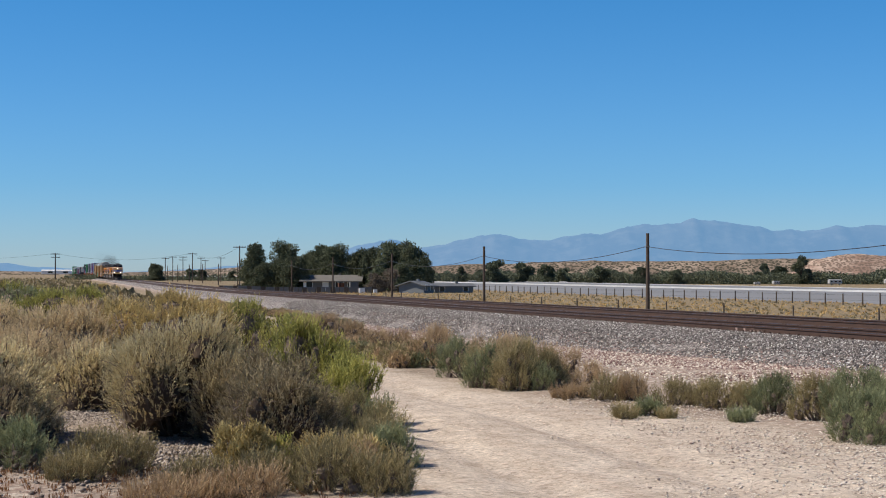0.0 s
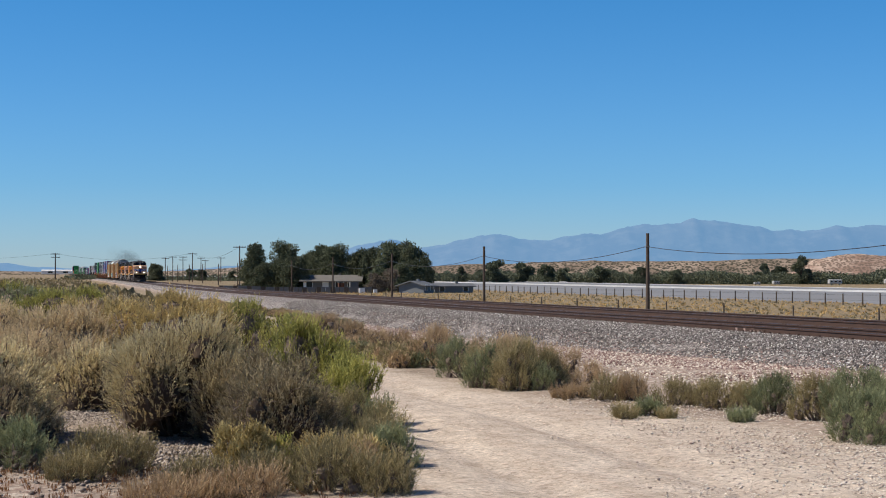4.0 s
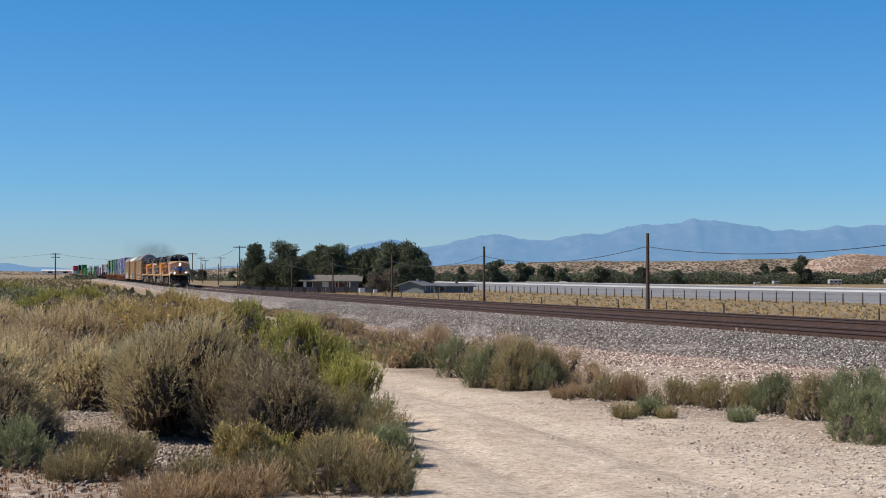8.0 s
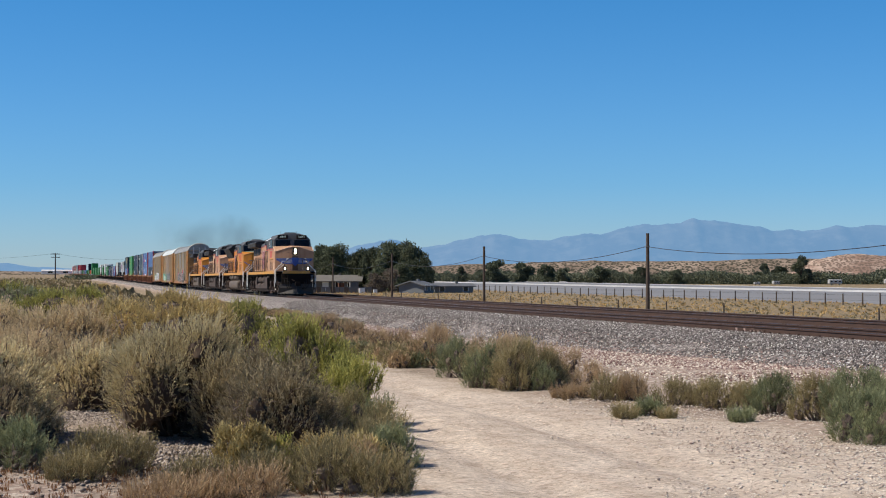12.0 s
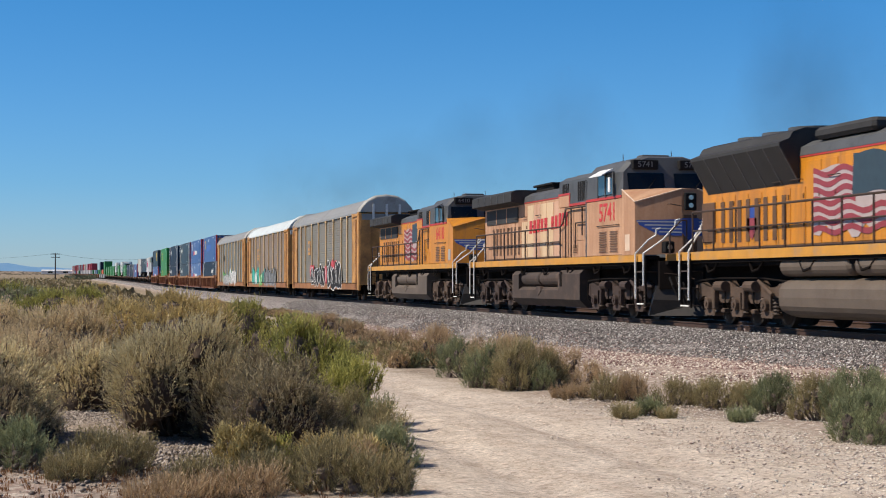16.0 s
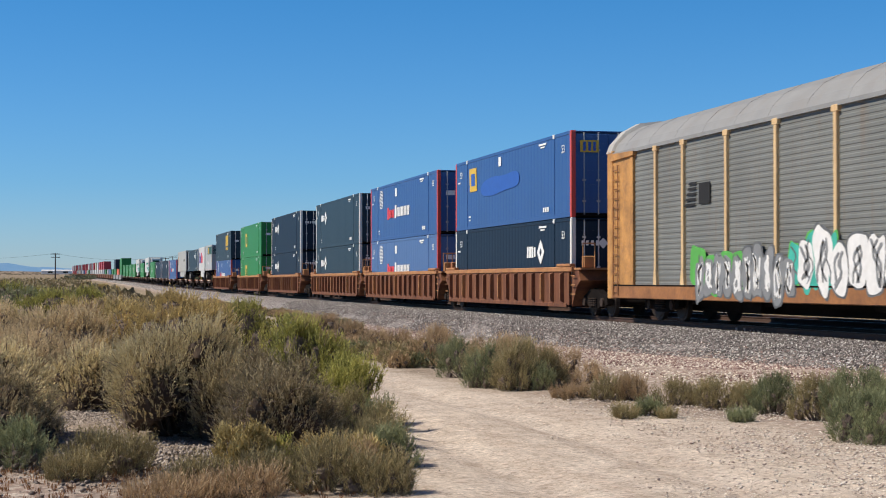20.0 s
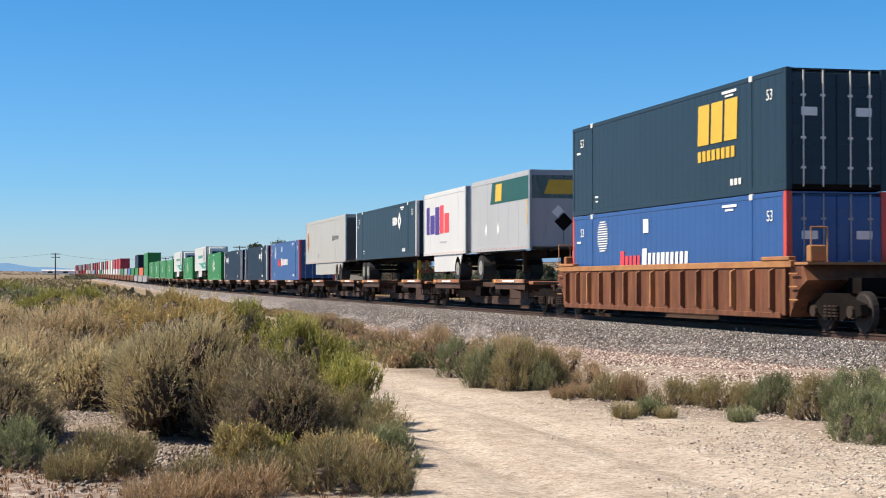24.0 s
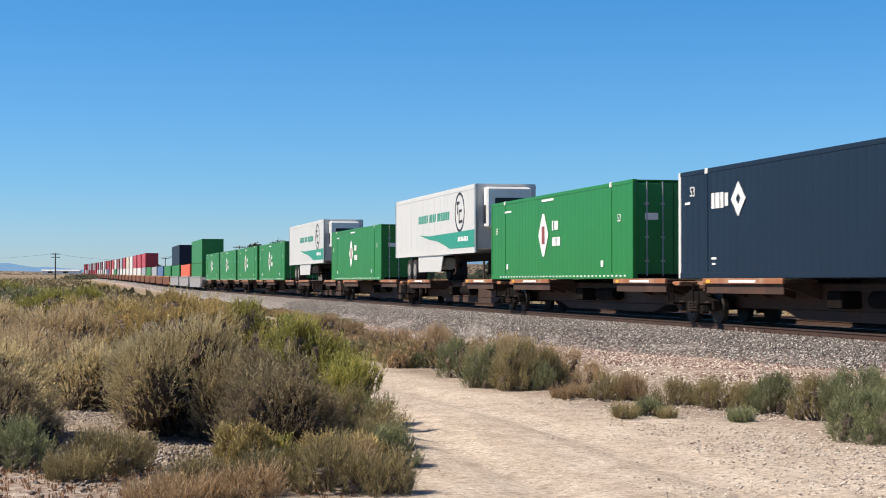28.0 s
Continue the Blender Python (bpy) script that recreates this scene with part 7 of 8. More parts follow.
# exhaust over the locomotives: a few thin, soft-edged puffs that travel with the train
m, n, l, p = nodes_of("smoke")
at, co, t = n.new("ShaderNodeAttribute"), n.new("ShaderNodeTexCoord"), n.new("ShaderNodeTexNoise")
at.attribute_name = "body"
t.inputs["Scale"].default_value, t.inputs["Detail"].default_value = 0.5, 5
l.new(co.outputs["Object"], t.inputs["Vector"])
k = n.new("ShaderNodeMath")
k.operation = "MULTIPLY"
l.new(at.outputs["Fac"], k.inputs[0])
l.new(t.outputs["Fac"], k.inputs[1])
l.new(k.outputs["Value"], p.inputs["Alpha"])
p.inputs["Base Color"].default_value, p.inputs["Roughness"].default_value, p.inputs["Specular IOR Level"].default_value = (0.06, 0.05, 0.045, 1), 1.0, 0.0
smoke_mat = m
rng = np.random.default_rng(50)
pv, pf, pb = [], [], []
for j in range(7):
    u = (j + rng.random()) / 7
    c = Vector((rng.normal(0, 0.7 + u), 14 + 96 * u, 5.0 + 2.1 * u ** 0.5 * rng.uniform(0.5, 1.0)))
    r = (1.9 + 2.4 * u) * rng.uniform(0.8, 1.2)
    face = Vector((rng.normal(-0.5, 0.4), -1, rng.normal(0, 0.3))).normalized()
    a1 = face.orthogonal().normalized()
    a2 = face.cross(a1)
    k0 = len(pv)
    for ring, body in ((0.0, 1.0), (0.45, 0.62), (1.0, 0.0)):
        for q in range(14):
            h = 2 * math.pi * q / 14
            pv.append(c + (a1 * math.cos(h) + a2 * math.sin(h)) * r * ring * (1 + 0.12 * math.sin(3 * h + j)))
            pb.append(body * (0.42 - 0.28 * u))
    for ring in (0, 1):
        for q in range(14):
            b0, b1 = k0 + 14 * ring + q, k0 + 14 * ring + (q + 1) % 14
            pf.append((b0, b1, b1 + 14, b0 + 14))
me = bpy.data.meshes.new("exhaust_smoke")
me.from_pydata(pv, [], pf)
me.attributes.new("body", "FLOAT", "POINT").data.foreach_set("value", pb)
me.materials.append(smoke_mat)
smoke = tagged(new("exhaust_smoke", me), "thin dark exhaust smoke over the locomotives", "smoke", kind="stuff")
smoke.visible_shadow = False
MOVING.append((smoke, -117.5, 0, 0))


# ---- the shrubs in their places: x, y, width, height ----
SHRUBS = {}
# bushes in the shade of others; their leaf colour carries that shade
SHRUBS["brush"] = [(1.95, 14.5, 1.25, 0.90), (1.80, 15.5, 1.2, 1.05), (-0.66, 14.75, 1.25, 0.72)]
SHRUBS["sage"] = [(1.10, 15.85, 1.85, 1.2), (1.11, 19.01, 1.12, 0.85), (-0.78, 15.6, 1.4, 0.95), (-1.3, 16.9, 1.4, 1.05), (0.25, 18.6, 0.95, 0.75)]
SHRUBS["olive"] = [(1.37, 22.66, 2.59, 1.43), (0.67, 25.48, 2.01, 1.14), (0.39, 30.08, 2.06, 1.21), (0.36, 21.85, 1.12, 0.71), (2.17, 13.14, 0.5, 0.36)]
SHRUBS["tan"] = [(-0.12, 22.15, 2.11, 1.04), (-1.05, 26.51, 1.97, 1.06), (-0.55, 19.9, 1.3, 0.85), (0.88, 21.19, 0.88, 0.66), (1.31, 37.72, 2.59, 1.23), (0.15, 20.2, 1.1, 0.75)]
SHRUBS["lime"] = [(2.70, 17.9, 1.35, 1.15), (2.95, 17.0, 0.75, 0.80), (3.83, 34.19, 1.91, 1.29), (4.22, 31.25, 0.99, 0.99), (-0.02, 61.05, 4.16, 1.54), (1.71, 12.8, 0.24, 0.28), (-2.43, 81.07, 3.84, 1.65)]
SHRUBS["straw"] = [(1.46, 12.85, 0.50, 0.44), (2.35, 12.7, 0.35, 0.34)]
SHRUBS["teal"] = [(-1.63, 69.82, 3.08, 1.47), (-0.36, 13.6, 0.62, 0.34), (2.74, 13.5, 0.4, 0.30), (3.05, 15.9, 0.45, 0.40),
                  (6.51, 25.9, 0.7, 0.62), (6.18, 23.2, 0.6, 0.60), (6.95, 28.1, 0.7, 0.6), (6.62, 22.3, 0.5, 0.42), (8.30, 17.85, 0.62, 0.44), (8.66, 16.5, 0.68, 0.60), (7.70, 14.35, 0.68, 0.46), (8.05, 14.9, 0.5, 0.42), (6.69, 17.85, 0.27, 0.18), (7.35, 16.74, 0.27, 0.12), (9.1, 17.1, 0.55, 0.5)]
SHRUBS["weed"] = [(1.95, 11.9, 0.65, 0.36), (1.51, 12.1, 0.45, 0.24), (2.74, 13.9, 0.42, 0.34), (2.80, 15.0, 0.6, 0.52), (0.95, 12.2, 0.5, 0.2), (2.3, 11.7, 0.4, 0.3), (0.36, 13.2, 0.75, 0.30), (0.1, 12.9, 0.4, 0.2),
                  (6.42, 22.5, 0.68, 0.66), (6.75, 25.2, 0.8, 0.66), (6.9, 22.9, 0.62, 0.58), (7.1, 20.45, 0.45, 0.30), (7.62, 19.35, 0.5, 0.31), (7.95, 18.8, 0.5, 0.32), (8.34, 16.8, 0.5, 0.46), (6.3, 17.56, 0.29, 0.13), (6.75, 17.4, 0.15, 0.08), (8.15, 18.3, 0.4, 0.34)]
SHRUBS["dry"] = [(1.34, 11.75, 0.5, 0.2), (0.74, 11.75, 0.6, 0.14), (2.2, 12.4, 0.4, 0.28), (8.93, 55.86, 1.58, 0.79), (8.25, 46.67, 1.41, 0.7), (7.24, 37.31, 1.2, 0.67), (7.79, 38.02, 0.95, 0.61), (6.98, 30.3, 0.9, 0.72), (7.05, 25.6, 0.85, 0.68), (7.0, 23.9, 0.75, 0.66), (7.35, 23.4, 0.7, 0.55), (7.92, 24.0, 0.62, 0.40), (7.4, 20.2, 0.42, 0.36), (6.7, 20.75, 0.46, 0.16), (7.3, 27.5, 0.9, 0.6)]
LOOKS = {   # name, label, leaf, its width, how upright, sprig, spread of the leaves
    "sage": ("sagebrush", "grey-green sagebrush with woody stems", 0.034, 0.115, 0.46, 0.22, 0.55),
    "brush": ("sagebrush", "brown half-dead sagebrush with many bare twigs, its leaves darkened for shade", 0.032, 0.11, 0.46, 0.20, 0.6),
    "tan": ("sagebrush", "pale tan half-dry brush with woody stems", 0.034, 0.12, 0.50, 0.20, 0.6),
    "olive": ("desert_shrub", "olive-brown desert shrub on sandy ground", 0.034, 0.12, 0.50, 0.18, 0.65),
    "lime": ("rabbitbrush", "yellow-green rabbitbrush with fine upright stems", 0.040, 0.10, 0.62, 0.21, 0.5),
    "teal": ("tumbleweed", "soft grey-green tumbleweed bush", 0.045, 0.06, 0.62, 0.24, 0.6),
    "weed": ("weed_clump", "feathery olive-grey weed clump on sand", 0.042, 0.065, 0.64, 0.26, 0.6),
    "dry": ("dry_weed", "dry reddish-brown weed clump", 0.045, 0.06, 0.66, 0.26, 0.6),
    "straw": ("dry_weed", "straw-yellow weed clump at the foot of the bushes", 0.05, 0.10, 0.7, 0.17, 0.8)}
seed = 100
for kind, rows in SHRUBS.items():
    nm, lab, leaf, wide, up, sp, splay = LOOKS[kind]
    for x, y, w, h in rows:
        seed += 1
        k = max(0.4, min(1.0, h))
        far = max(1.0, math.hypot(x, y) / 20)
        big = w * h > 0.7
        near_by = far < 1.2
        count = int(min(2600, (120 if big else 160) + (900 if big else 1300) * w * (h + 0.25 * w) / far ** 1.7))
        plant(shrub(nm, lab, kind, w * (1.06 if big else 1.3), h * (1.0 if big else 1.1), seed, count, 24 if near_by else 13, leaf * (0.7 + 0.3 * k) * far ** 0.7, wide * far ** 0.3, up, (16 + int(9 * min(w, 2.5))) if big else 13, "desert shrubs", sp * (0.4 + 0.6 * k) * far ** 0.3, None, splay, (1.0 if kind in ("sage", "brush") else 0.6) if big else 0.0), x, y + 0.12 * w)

# further shrubs over the flat, out to where the track comes from
rng = np.random.default_rng(77)
stock = [shrub("desert_shrub", "low scrub bush on the desert flat", k, 1.9, 1.0, 300 + i, 290, 9, 0.10, 0.2, 0.6, 12, "scrub on the flat", 0.28, None, 0.8, 0.0) for i, k in enumerate(("olive", "sage", "lime", "teal", "dry", "olive"))]
first = set()
made = 0
while made < 160:
    y = 26 + 300 * rng.random() ** 1.6
    x = road_mid(y) - 2.2 - 0.5 * rng.random() - (rng.random() ** 1.5) * (6 + 0.28 * y)
    if y < 40 and x > 0.06 * y + 0.6:
        continue
    i = int(rng.integers(0, 6))
    if i == 4 and rng.random() < 0.6:
        i = 0
    k = rng.uniform(0.55, 1.15) * (1.0 if y < 120 else 1.25)
    kz = k * rng.uniform(0.7, 1.0) * (1.0 if y < 60 else 0.85)
    (plant if i not in first else again)(stock[i], x, y, rng.uniform(0, 6.28), k, kz)
    first.add(i)
    made += 1
weeds = [shrub("dry_weed", "dry reddish weeds between road and ballast", k, 1.2, 0.55, 340 + i, 190, 9, 0.10, 0.10, 0.7, 12, "weeds along the ballast", 0.2, None, 0.8, 0.0) for i, k in enumerate(("dry", "weed", "teal"))]
first = set()
for j in range(230):
    y = 30 + 112 * (j / 229) ** 1.5
    x = min(road_mid(y) + 1.7, 12.2) + rng.uniform(0.0, 2.6) * rng.random()
    i = int(rng.choice([0, 0, 0, 1, 2]))
    k = rng.uniform(0.45, 0.95)
    (plant if i not in first else again)(weeds[i], x, y, rng.uniform(0, 6.28), k, k * rng.uniform(0.7, 1.0))
    first.add(i)

# dry grass: thin blades, past counting
def grass(name, label, pts, blades, height, material, seed, blade=0.025):
    rng = np.random.default_rng(seed)
    i = np.repeat(np.arange(len(pts)), blades)
    p = pts[i] + np.stack([rng.normal(0, 0.10, len(i)), rng.normal(0, 0.10, len(i)), np.zeros(len(i))], 1) * height / 0.3
    d = np.stack([rng.normal(0, 0.35, len(i)), rng.normal(0, 0.35, len(i)), np.ones(len(i))], 1)
    v, f = leaf_quads(p, d, height * rng.uniform(0.6, 1.3, len(i)), blade * rng.uniform(0.7, 1.6, len(i)), rng)
    return tagged(new(name, mesh_from_arrays(name, v, f, material)), label, "grass", kind="stuff")


n = 4200
yy = 40 + 330 * rng.random(n) ** 1.2
xx = np.clip(27 + rng.gamma(2.2, 12, n), 27, 76)
grass("dry_field_grass", "golden dry grass in the field beyond the tracks", np.array([(x + bend(y), y, land(x + bend(y), y)) for x, y in zip(xx, yy)]), 7, 0.19, FOLIAGE["grass"], 21)
n = 2600
yy = 40 + 280 * rng.random(n) ** 1.2
xx = rng.uniform(27, 74, n)
grass("field_scrub", "low grey-green scrub in the dry field", np.array([(x + bend(y), y, land(x + bend(y), y)) for x, y in zip(xx, yy)]), 9, 0.17, FOLIAGE["scrub"], 22)
n = 420
xx, yy = rng.uniform(-1.0, 2.1, n), rng.uniform(11.2, 13.5, n)
grass("litter_grass", "dry rust-brown stalks under the shrubs", np.array([(x, y, land(x, y)) for x, y in zip(xx, yy)]), 9, 0.05, FOLIAGE["rusty"], 23, 0.003)
n = 24000
yy = 90 + 520 * rng.random(n) ** 1.3
xx = 9 + bend(0) - 0.42 * yy * rng.random(n) - 3
pts = np.array([(x + bend(y), y, land(x + bend(y), y) + 0.75 * rng.random()) for x, y in zip(xx, yy)])
v, f = leaf_quads(pts, rng.normal(0, 1, (n, 3)) + (0, 0, 0.8), rng.uniform(0.3, 0.9, n), rng.uniform(0.08, 0.25, n), rng)
tagged(new("far_scrub", mesh_from_arrays("far_scrub", v, f, FOLIAGE["scrub"])), "olive scrub over the far desert flat", "scrub", kind="stuff")

# ---- poles and wires ----
pole_wood = mat("pole_wood", (0.085, 0.06, 0.045), 0.9, 0, 0.25, 3, 40, 0.3)
wire_mat = mat("wire", (0.03, 0.03, 0.032), 0.5, 0, 0.1, 3, 40, 0.0)
ceramic = mat("insulator", (0.25, 0.27, 0.27), 0.3, 0, 0.1, 3, 40, 0.0)


def spot(ahead, across):
    """World x, y of a place so far ahead of the camera and so far to its right."""
    return (across * math.cos(VIEW) + ahead * math.sin(VIEW), ahead * math.cos(VIEW) - across * math.sin(VIEW))


def wire(a, b, sag, r=0.018, n=14):
    s = Shape()
    pts = []
    for i in range(n + 1):
        t = i / n
        p = Vector(a).lerp(Vector(b), t)
        p.z -= 4 * sag * t * (1 - t)
        pts.append(p)
    return s.pipe(pts, r, 5)


line = []
POLE_X = 40.0
short_pole = thing("line_pole", "short dark wooden pole carrying one wire beside the tracks", "pole", "line poles along the railway")
part("shaft", Shape().rod((0, 0, -0.6), (0, 0, 5.6), 0.15, 10, 0.11), pole_wood, short_pole)
part("bracket", Shape().box(-0.16, 0.16, -0.05, 0.05, 4.62, 4.72, 0.01), ceramic, short_pole)
for i in range(-1, 14):
    y = 107 + 45.2 * i
    x = POLE_X + bend(y)
    z = land(x, y)
    ob = short_pole if i == -1 else copy_thing(short_pole, pose(0, 0, 0))
    ob.location = (x, y, z)
    line.append(Vector((x - 0.1, y, z + 4.67)))
for a, b in zip(line, line[1:]):
    solid("wire", wire(a, b, 0.85, 0.022), wire_mat, "sagging black wire strung between the poles", "wire", "wires of the pole line")


def power_pole(arms=1, high=9.5):
    p_ = thing("utility_pole", "tall wooden utility pole with crossarm", "pole", "utility poles in the distance")
    part("shaft", Shape().rod((0, 0, -0.5), (0, 0, high), 0.19, 8, 0.13), pole_wood, p_)
    for k in range(arms):
        z = high - 0.35 - 1.1 * k
        a = part("crossarm", Shape().box(-1.5, 1.5, -0.08, 0.08, z - 0.09, z + 0.09, 0.01), pole_wood, p_)
        for x in (-1.35, -0.7, 0.7, 1.35):
            part("insulator", Shape().rod((x, 0, z + 0.09), (x, 0, z + 0.3), 0.06, 6, 0.04), ceramic, a)
    return p_


pp1, pp2 = power_pole(1), power_pole(2)
tops = []
for k, (ahead, across, arms, size) in enumerate([(560, -134.5, 2, 1), (610, -105, 1, 0.92), (560, -93.8, 1, 0.92), (590, -95.1, 2, 0.95), (525, -81.5, 1, 1), (600, -90, 1, 0.92), (620, -91.4, 1, 0.85), (560, -77.1, 1, 0.92), (380, -47.9, 1, 1.02), (520, -125.0, 1, 0.95)]):
    x, y = spot(ahead, across)
    src = pp1 if arms == 1 else pp2
    ob = src if k in (0, 1) else copy_thing(src, pose(0, 0, 0))
    ob.location, ob.scale = (x, y, land(x, y)), (size, size, size)
    tops.append((x, y, land(x, y) + 9.4 * size))
solid("wire", wire(tops[9], tops[0], 2.0, 0.03), wire_mat, "long wire between distant utility poles", "wire", "wires of the pole line")
x, y = spot(520, -190)
solid("wire", wire((x, y, land(x, y) + 9), tops[9], 2.0, 0.03), wire_mat, "long wire between distant utility poles", "wire", "wires of the pole line")
for a, b in ((0, 4), (4, 8)):
    solid("wire", wire(tops[a], tops[b], 2.2, 0.03), wire_mat, "long wire between distant utility poles", "wire", "wires of the pole line")

# ---- fences and highway ----
fence_wood = mat("fence_post", (0.10, 0.075, 0.055), 0.9, 0, 0.25, 3, 40, 0.2, rand=0.25)
fence = thing("fence", "row of dark wooden fence posts with wire", "fence", "fences in the field")
post_me = Shape().rod((0, 0, -0.2), (0, 0, 1.15), 0.075, 6, 0.06).mesh("post", fence_wood)
y = 96.0
while y < 560:
    x = 71.5 + bend(y)
    part("post", post_me, None, fence, at=(x + random.uniform(-0.15, 0.15), y, land(x, y) + random.uniform(-0.1, 0.05)))
    y += 3.6
strand = Shape()
for h in (0.45, 0.95):
    strand.pipe([(71.5 + bend(q), q, land(71.5 + bend(q), q) + h) for q in range(96, 560, 12)], 0.01, 4)
part("fence_wire", strand, wire_mat, fence)
fence2 = thing("fence", "sparse thin fence posts in the dry field", "fence", "fences in the field")
thin_me = Shape().rod((0, 0, -0.2), (0, 0, 1.1), 0.045, 6, 0.04).mesh("post", fence_wood)
y = 62.0
while y < 330:
    part("post", thin_me, None, fence2, at=(33.5, y, land(33.5, y)))
    y += 8.2

asphalt = mat("asphalt", (0.21, 0.212, 0.222), 0.85, 0, 0.12, 0.05, 3, 0.1)
concrete = mat("barrier_concrete", (0.52, 0.52, 0.52), 0.8, 0, 0.12, 0.3, 8, 0.1)
HW = [(77, 0.02), (84, 0.25), (98, 0.40), (101, 0.42), (118, 0.62), (135, 0.72), (140, 0.2)]
hy = [60 + 20 * i for i in range(70)]
hv = [(u + bend(q), q, land(u + bend(q), q) + z) for q in hy for u, z in HW]
nw = len(HW)
me = bpy.data.meshes.new("highway")
me.from_pydata(hv, [], [(j * nw + i, j * nw + i + 1, j * nw + nw + i + 1, j * nw + nw + i) for j in range(len(hy) - 1) for i in range(nw - 1)])
me.materials.append(asphalt)
highway = tagged(new("highway", me), "grey asphalt highway crossing the plain", "road", kind="structure")


def ribbon(u, z0, z1, w=0.3):
    s = Shape()
    s.loft([[(u + bend(q) - w / 2, q, land(u + bend(q), q) + z0), (u + bend(q) + w / 2, q, land(u + bend(q), q) + z0), (u + bend(q) + w / 2, q, land(u + bend(q), q) + z1), (u + bend(q) - w / 2, q, land(u + bend(q), q) + z1)] for q in hy])
    return s


part("barrier", ribbon(134, 0.7, 0.80, 0.3), concrete, highway, "pale concrete barrier along the highway")
part("guardrail", ribbon(101, 0.75, 1.0, 0.1), concrete, highway, "pale guardrail")

# ---- trees ----
bark = mat("bark", (0.12, 0.09, 0.07), 0.9, 0, 0.25, 3, 30, 0.3)
FOLIAGE["tree"] = leaf_mat2("tree_leaf", (0.075, 0.088, 0.055), (0.115, 0.13, 0.08), (0.15, 0.16, 0.10), 0.2, 0.2, 0.9, tips=False)
FOLIAGE["far"] = leaf_mat2("far_tree_leaf", (0.085, 0.098, 0.066), (0.12, 0.135, 0.088), (0.16, 0.17, 0.12), 0.2, 0.2, 0.5, tips=False)


def tree(name, label, h, w, seed, kind="tree", leaves=2600, leaf=0.42, lobes=15, low=0.12, group="trees round the houses", cat="tree"):
    rng = np.random.default_rng(seed)
    t = thing(name, label, cat, group)
    s = Shape()
    s.rod((0, 0, -0.3), (0.1, 0, h * 0.45), h * 0.028, 8, h * 0.016)
    cen = []
    for i in range(lobes):
        a = rng.uniform(0, 2 * np.pi)
        z = h * (low + 0.12 + (0.80 - low) * i / lobes)
        r = w * 0.40 * math.sqrt(max(0.03, 1 - ((z / h - 0.40) / 0.56) ** 2)) * rng.uniform(0.15, 1.0)
        c = np.array([math.cos(a) * r, math.sin(a) * r, z])
        cen.append(c)
        s.rod((0.05, 0, h * 0.12 + 0.35 * z), tuple(c), h * 0.011, 5, h * 0.004)
    part("trunk", s, bark, t)
    cen = np.array(cen)
    k = rng.integers(0, lobes, leaves)
    u = rng.normal(0, 1, (leaves, 3))
    u /= np.linalg.norm(u, axis=1, keepdims=True)
    rad = rng.uniform(0.75, 1.25, (lobes, 1)) * np.array([w * 0.2, w * 0.2, h * 0.11])
    p = cen[k] + u * rad[k] * rng.uniform(0.45, 1.05, (leaves, 1))
    v, f = leaf_quads(p, u * 0.6 + rng.normal(0, 0.6, (leaves, 3)) - (0, 0, 0.2), leaf * rng.uniform(0.6, 1.4, leaves), leaf * 0.28 * rng.uniform(0.7, 1.4, leaves), rng)
    ob = new("crown", mesh_from_arrays("crown", v, f, FOLIAGE[kind]))
    ob.parent = t
    return t


TREES = [("tree", "tall dark green tree beside the ranch house", 9.2, 5.6, 1), ("tree", "broad dark green tree beside the ranch house", 8.6, 7.4, 2), ("tree", "tall dark green tree beside the ranch house", 9.4, 6.4, 3)]
trees = [tree(*t_, leaves=11000, leaf=0.36, lobes=40, low=-0.04) for t_ in TREES]
for j, (ahead, across, i, k, kz) in enumerate([(312, -36.5, 0, 1.0, 1.0), (306, -30.2, 2, 1.02, 1.0), (325, -24.0, 0, 1.1, 1.0), (318, -21.0, 2, 1.0, 0.96), (330, -16.5, 1, 0.9, 0.98), (300, -13.2, 0, 0.85, 0.9), (292, -9.4, 1, 1.05, 1.06), (290, -5.2, 1, 0.85, 0.98), (300, -33.5, 1, 0.75, 0.62), (335, -19, 1, 0.9, 0.85), (298, -27.5, 1, 0.8, 0.75), (320, -29.0, 1, 0.9, 0.8), (286, -7.6, 1, 0.75, 0.62), (288, -11.5, 1, 0.62, 0.52), (322, -38.5, 1, 0.6, 0.7), (330, -26.8, 1, 0.85, 0.92), (335, -22.5, 2, 0.95, 0.9), (325, -14.5, 2, 0.8, 0.75), (300, -7.4, 2, 1.0, 0.98), (305, -3.6, 1, 0.62, 0.72), (330, -34.0, 1, 0.95, 0.72)]):
    x, y = spot(ahead, across)
    ob = trees[i] if j in (0, 1, 4) else copy_thing(trees[i], pose(0, 0, 0))
    ob.location, ob.scale, ob.rotation_euler = (x, y, land(x, y) - 0.1), (k, k, kz), (0, 0, j * 1.7)
FOLIAGE["bare"] = leaf_mat2("bare_twig", (0.10, 0.08, 0.065), (0.17, 0.14, 0.11), (0.22, 0.18, 0.14), 0.2, 0.2, 0.9, tips=False)
for ahead, across, h, w, sd in ((268, -9.0, 4.4, 5.0, 41), (266, -11.2, 3.4, 3.8, 42)):
    ob = tree("tree", "half-bare grey-brown tree in front of the trees", h, w, sd, "bare", 3600, 0.22, 18, 0.0)
    x, y = spot(ahead, across)
    ob.location = (x, y, land(x, y) - 0.1)
mid_tree = tree("tree", "round green tree beyond the highway", 6.5, 6.0, 9, "far", 5000, 0.55, 14, -0.05, "trees along the far side")
tall_tree = tree("tree", "tall green tree beyond the highway", 9.0, 5.5, 10, "far", 5000, 0.55, 15, -0.02, "trees along the far side")
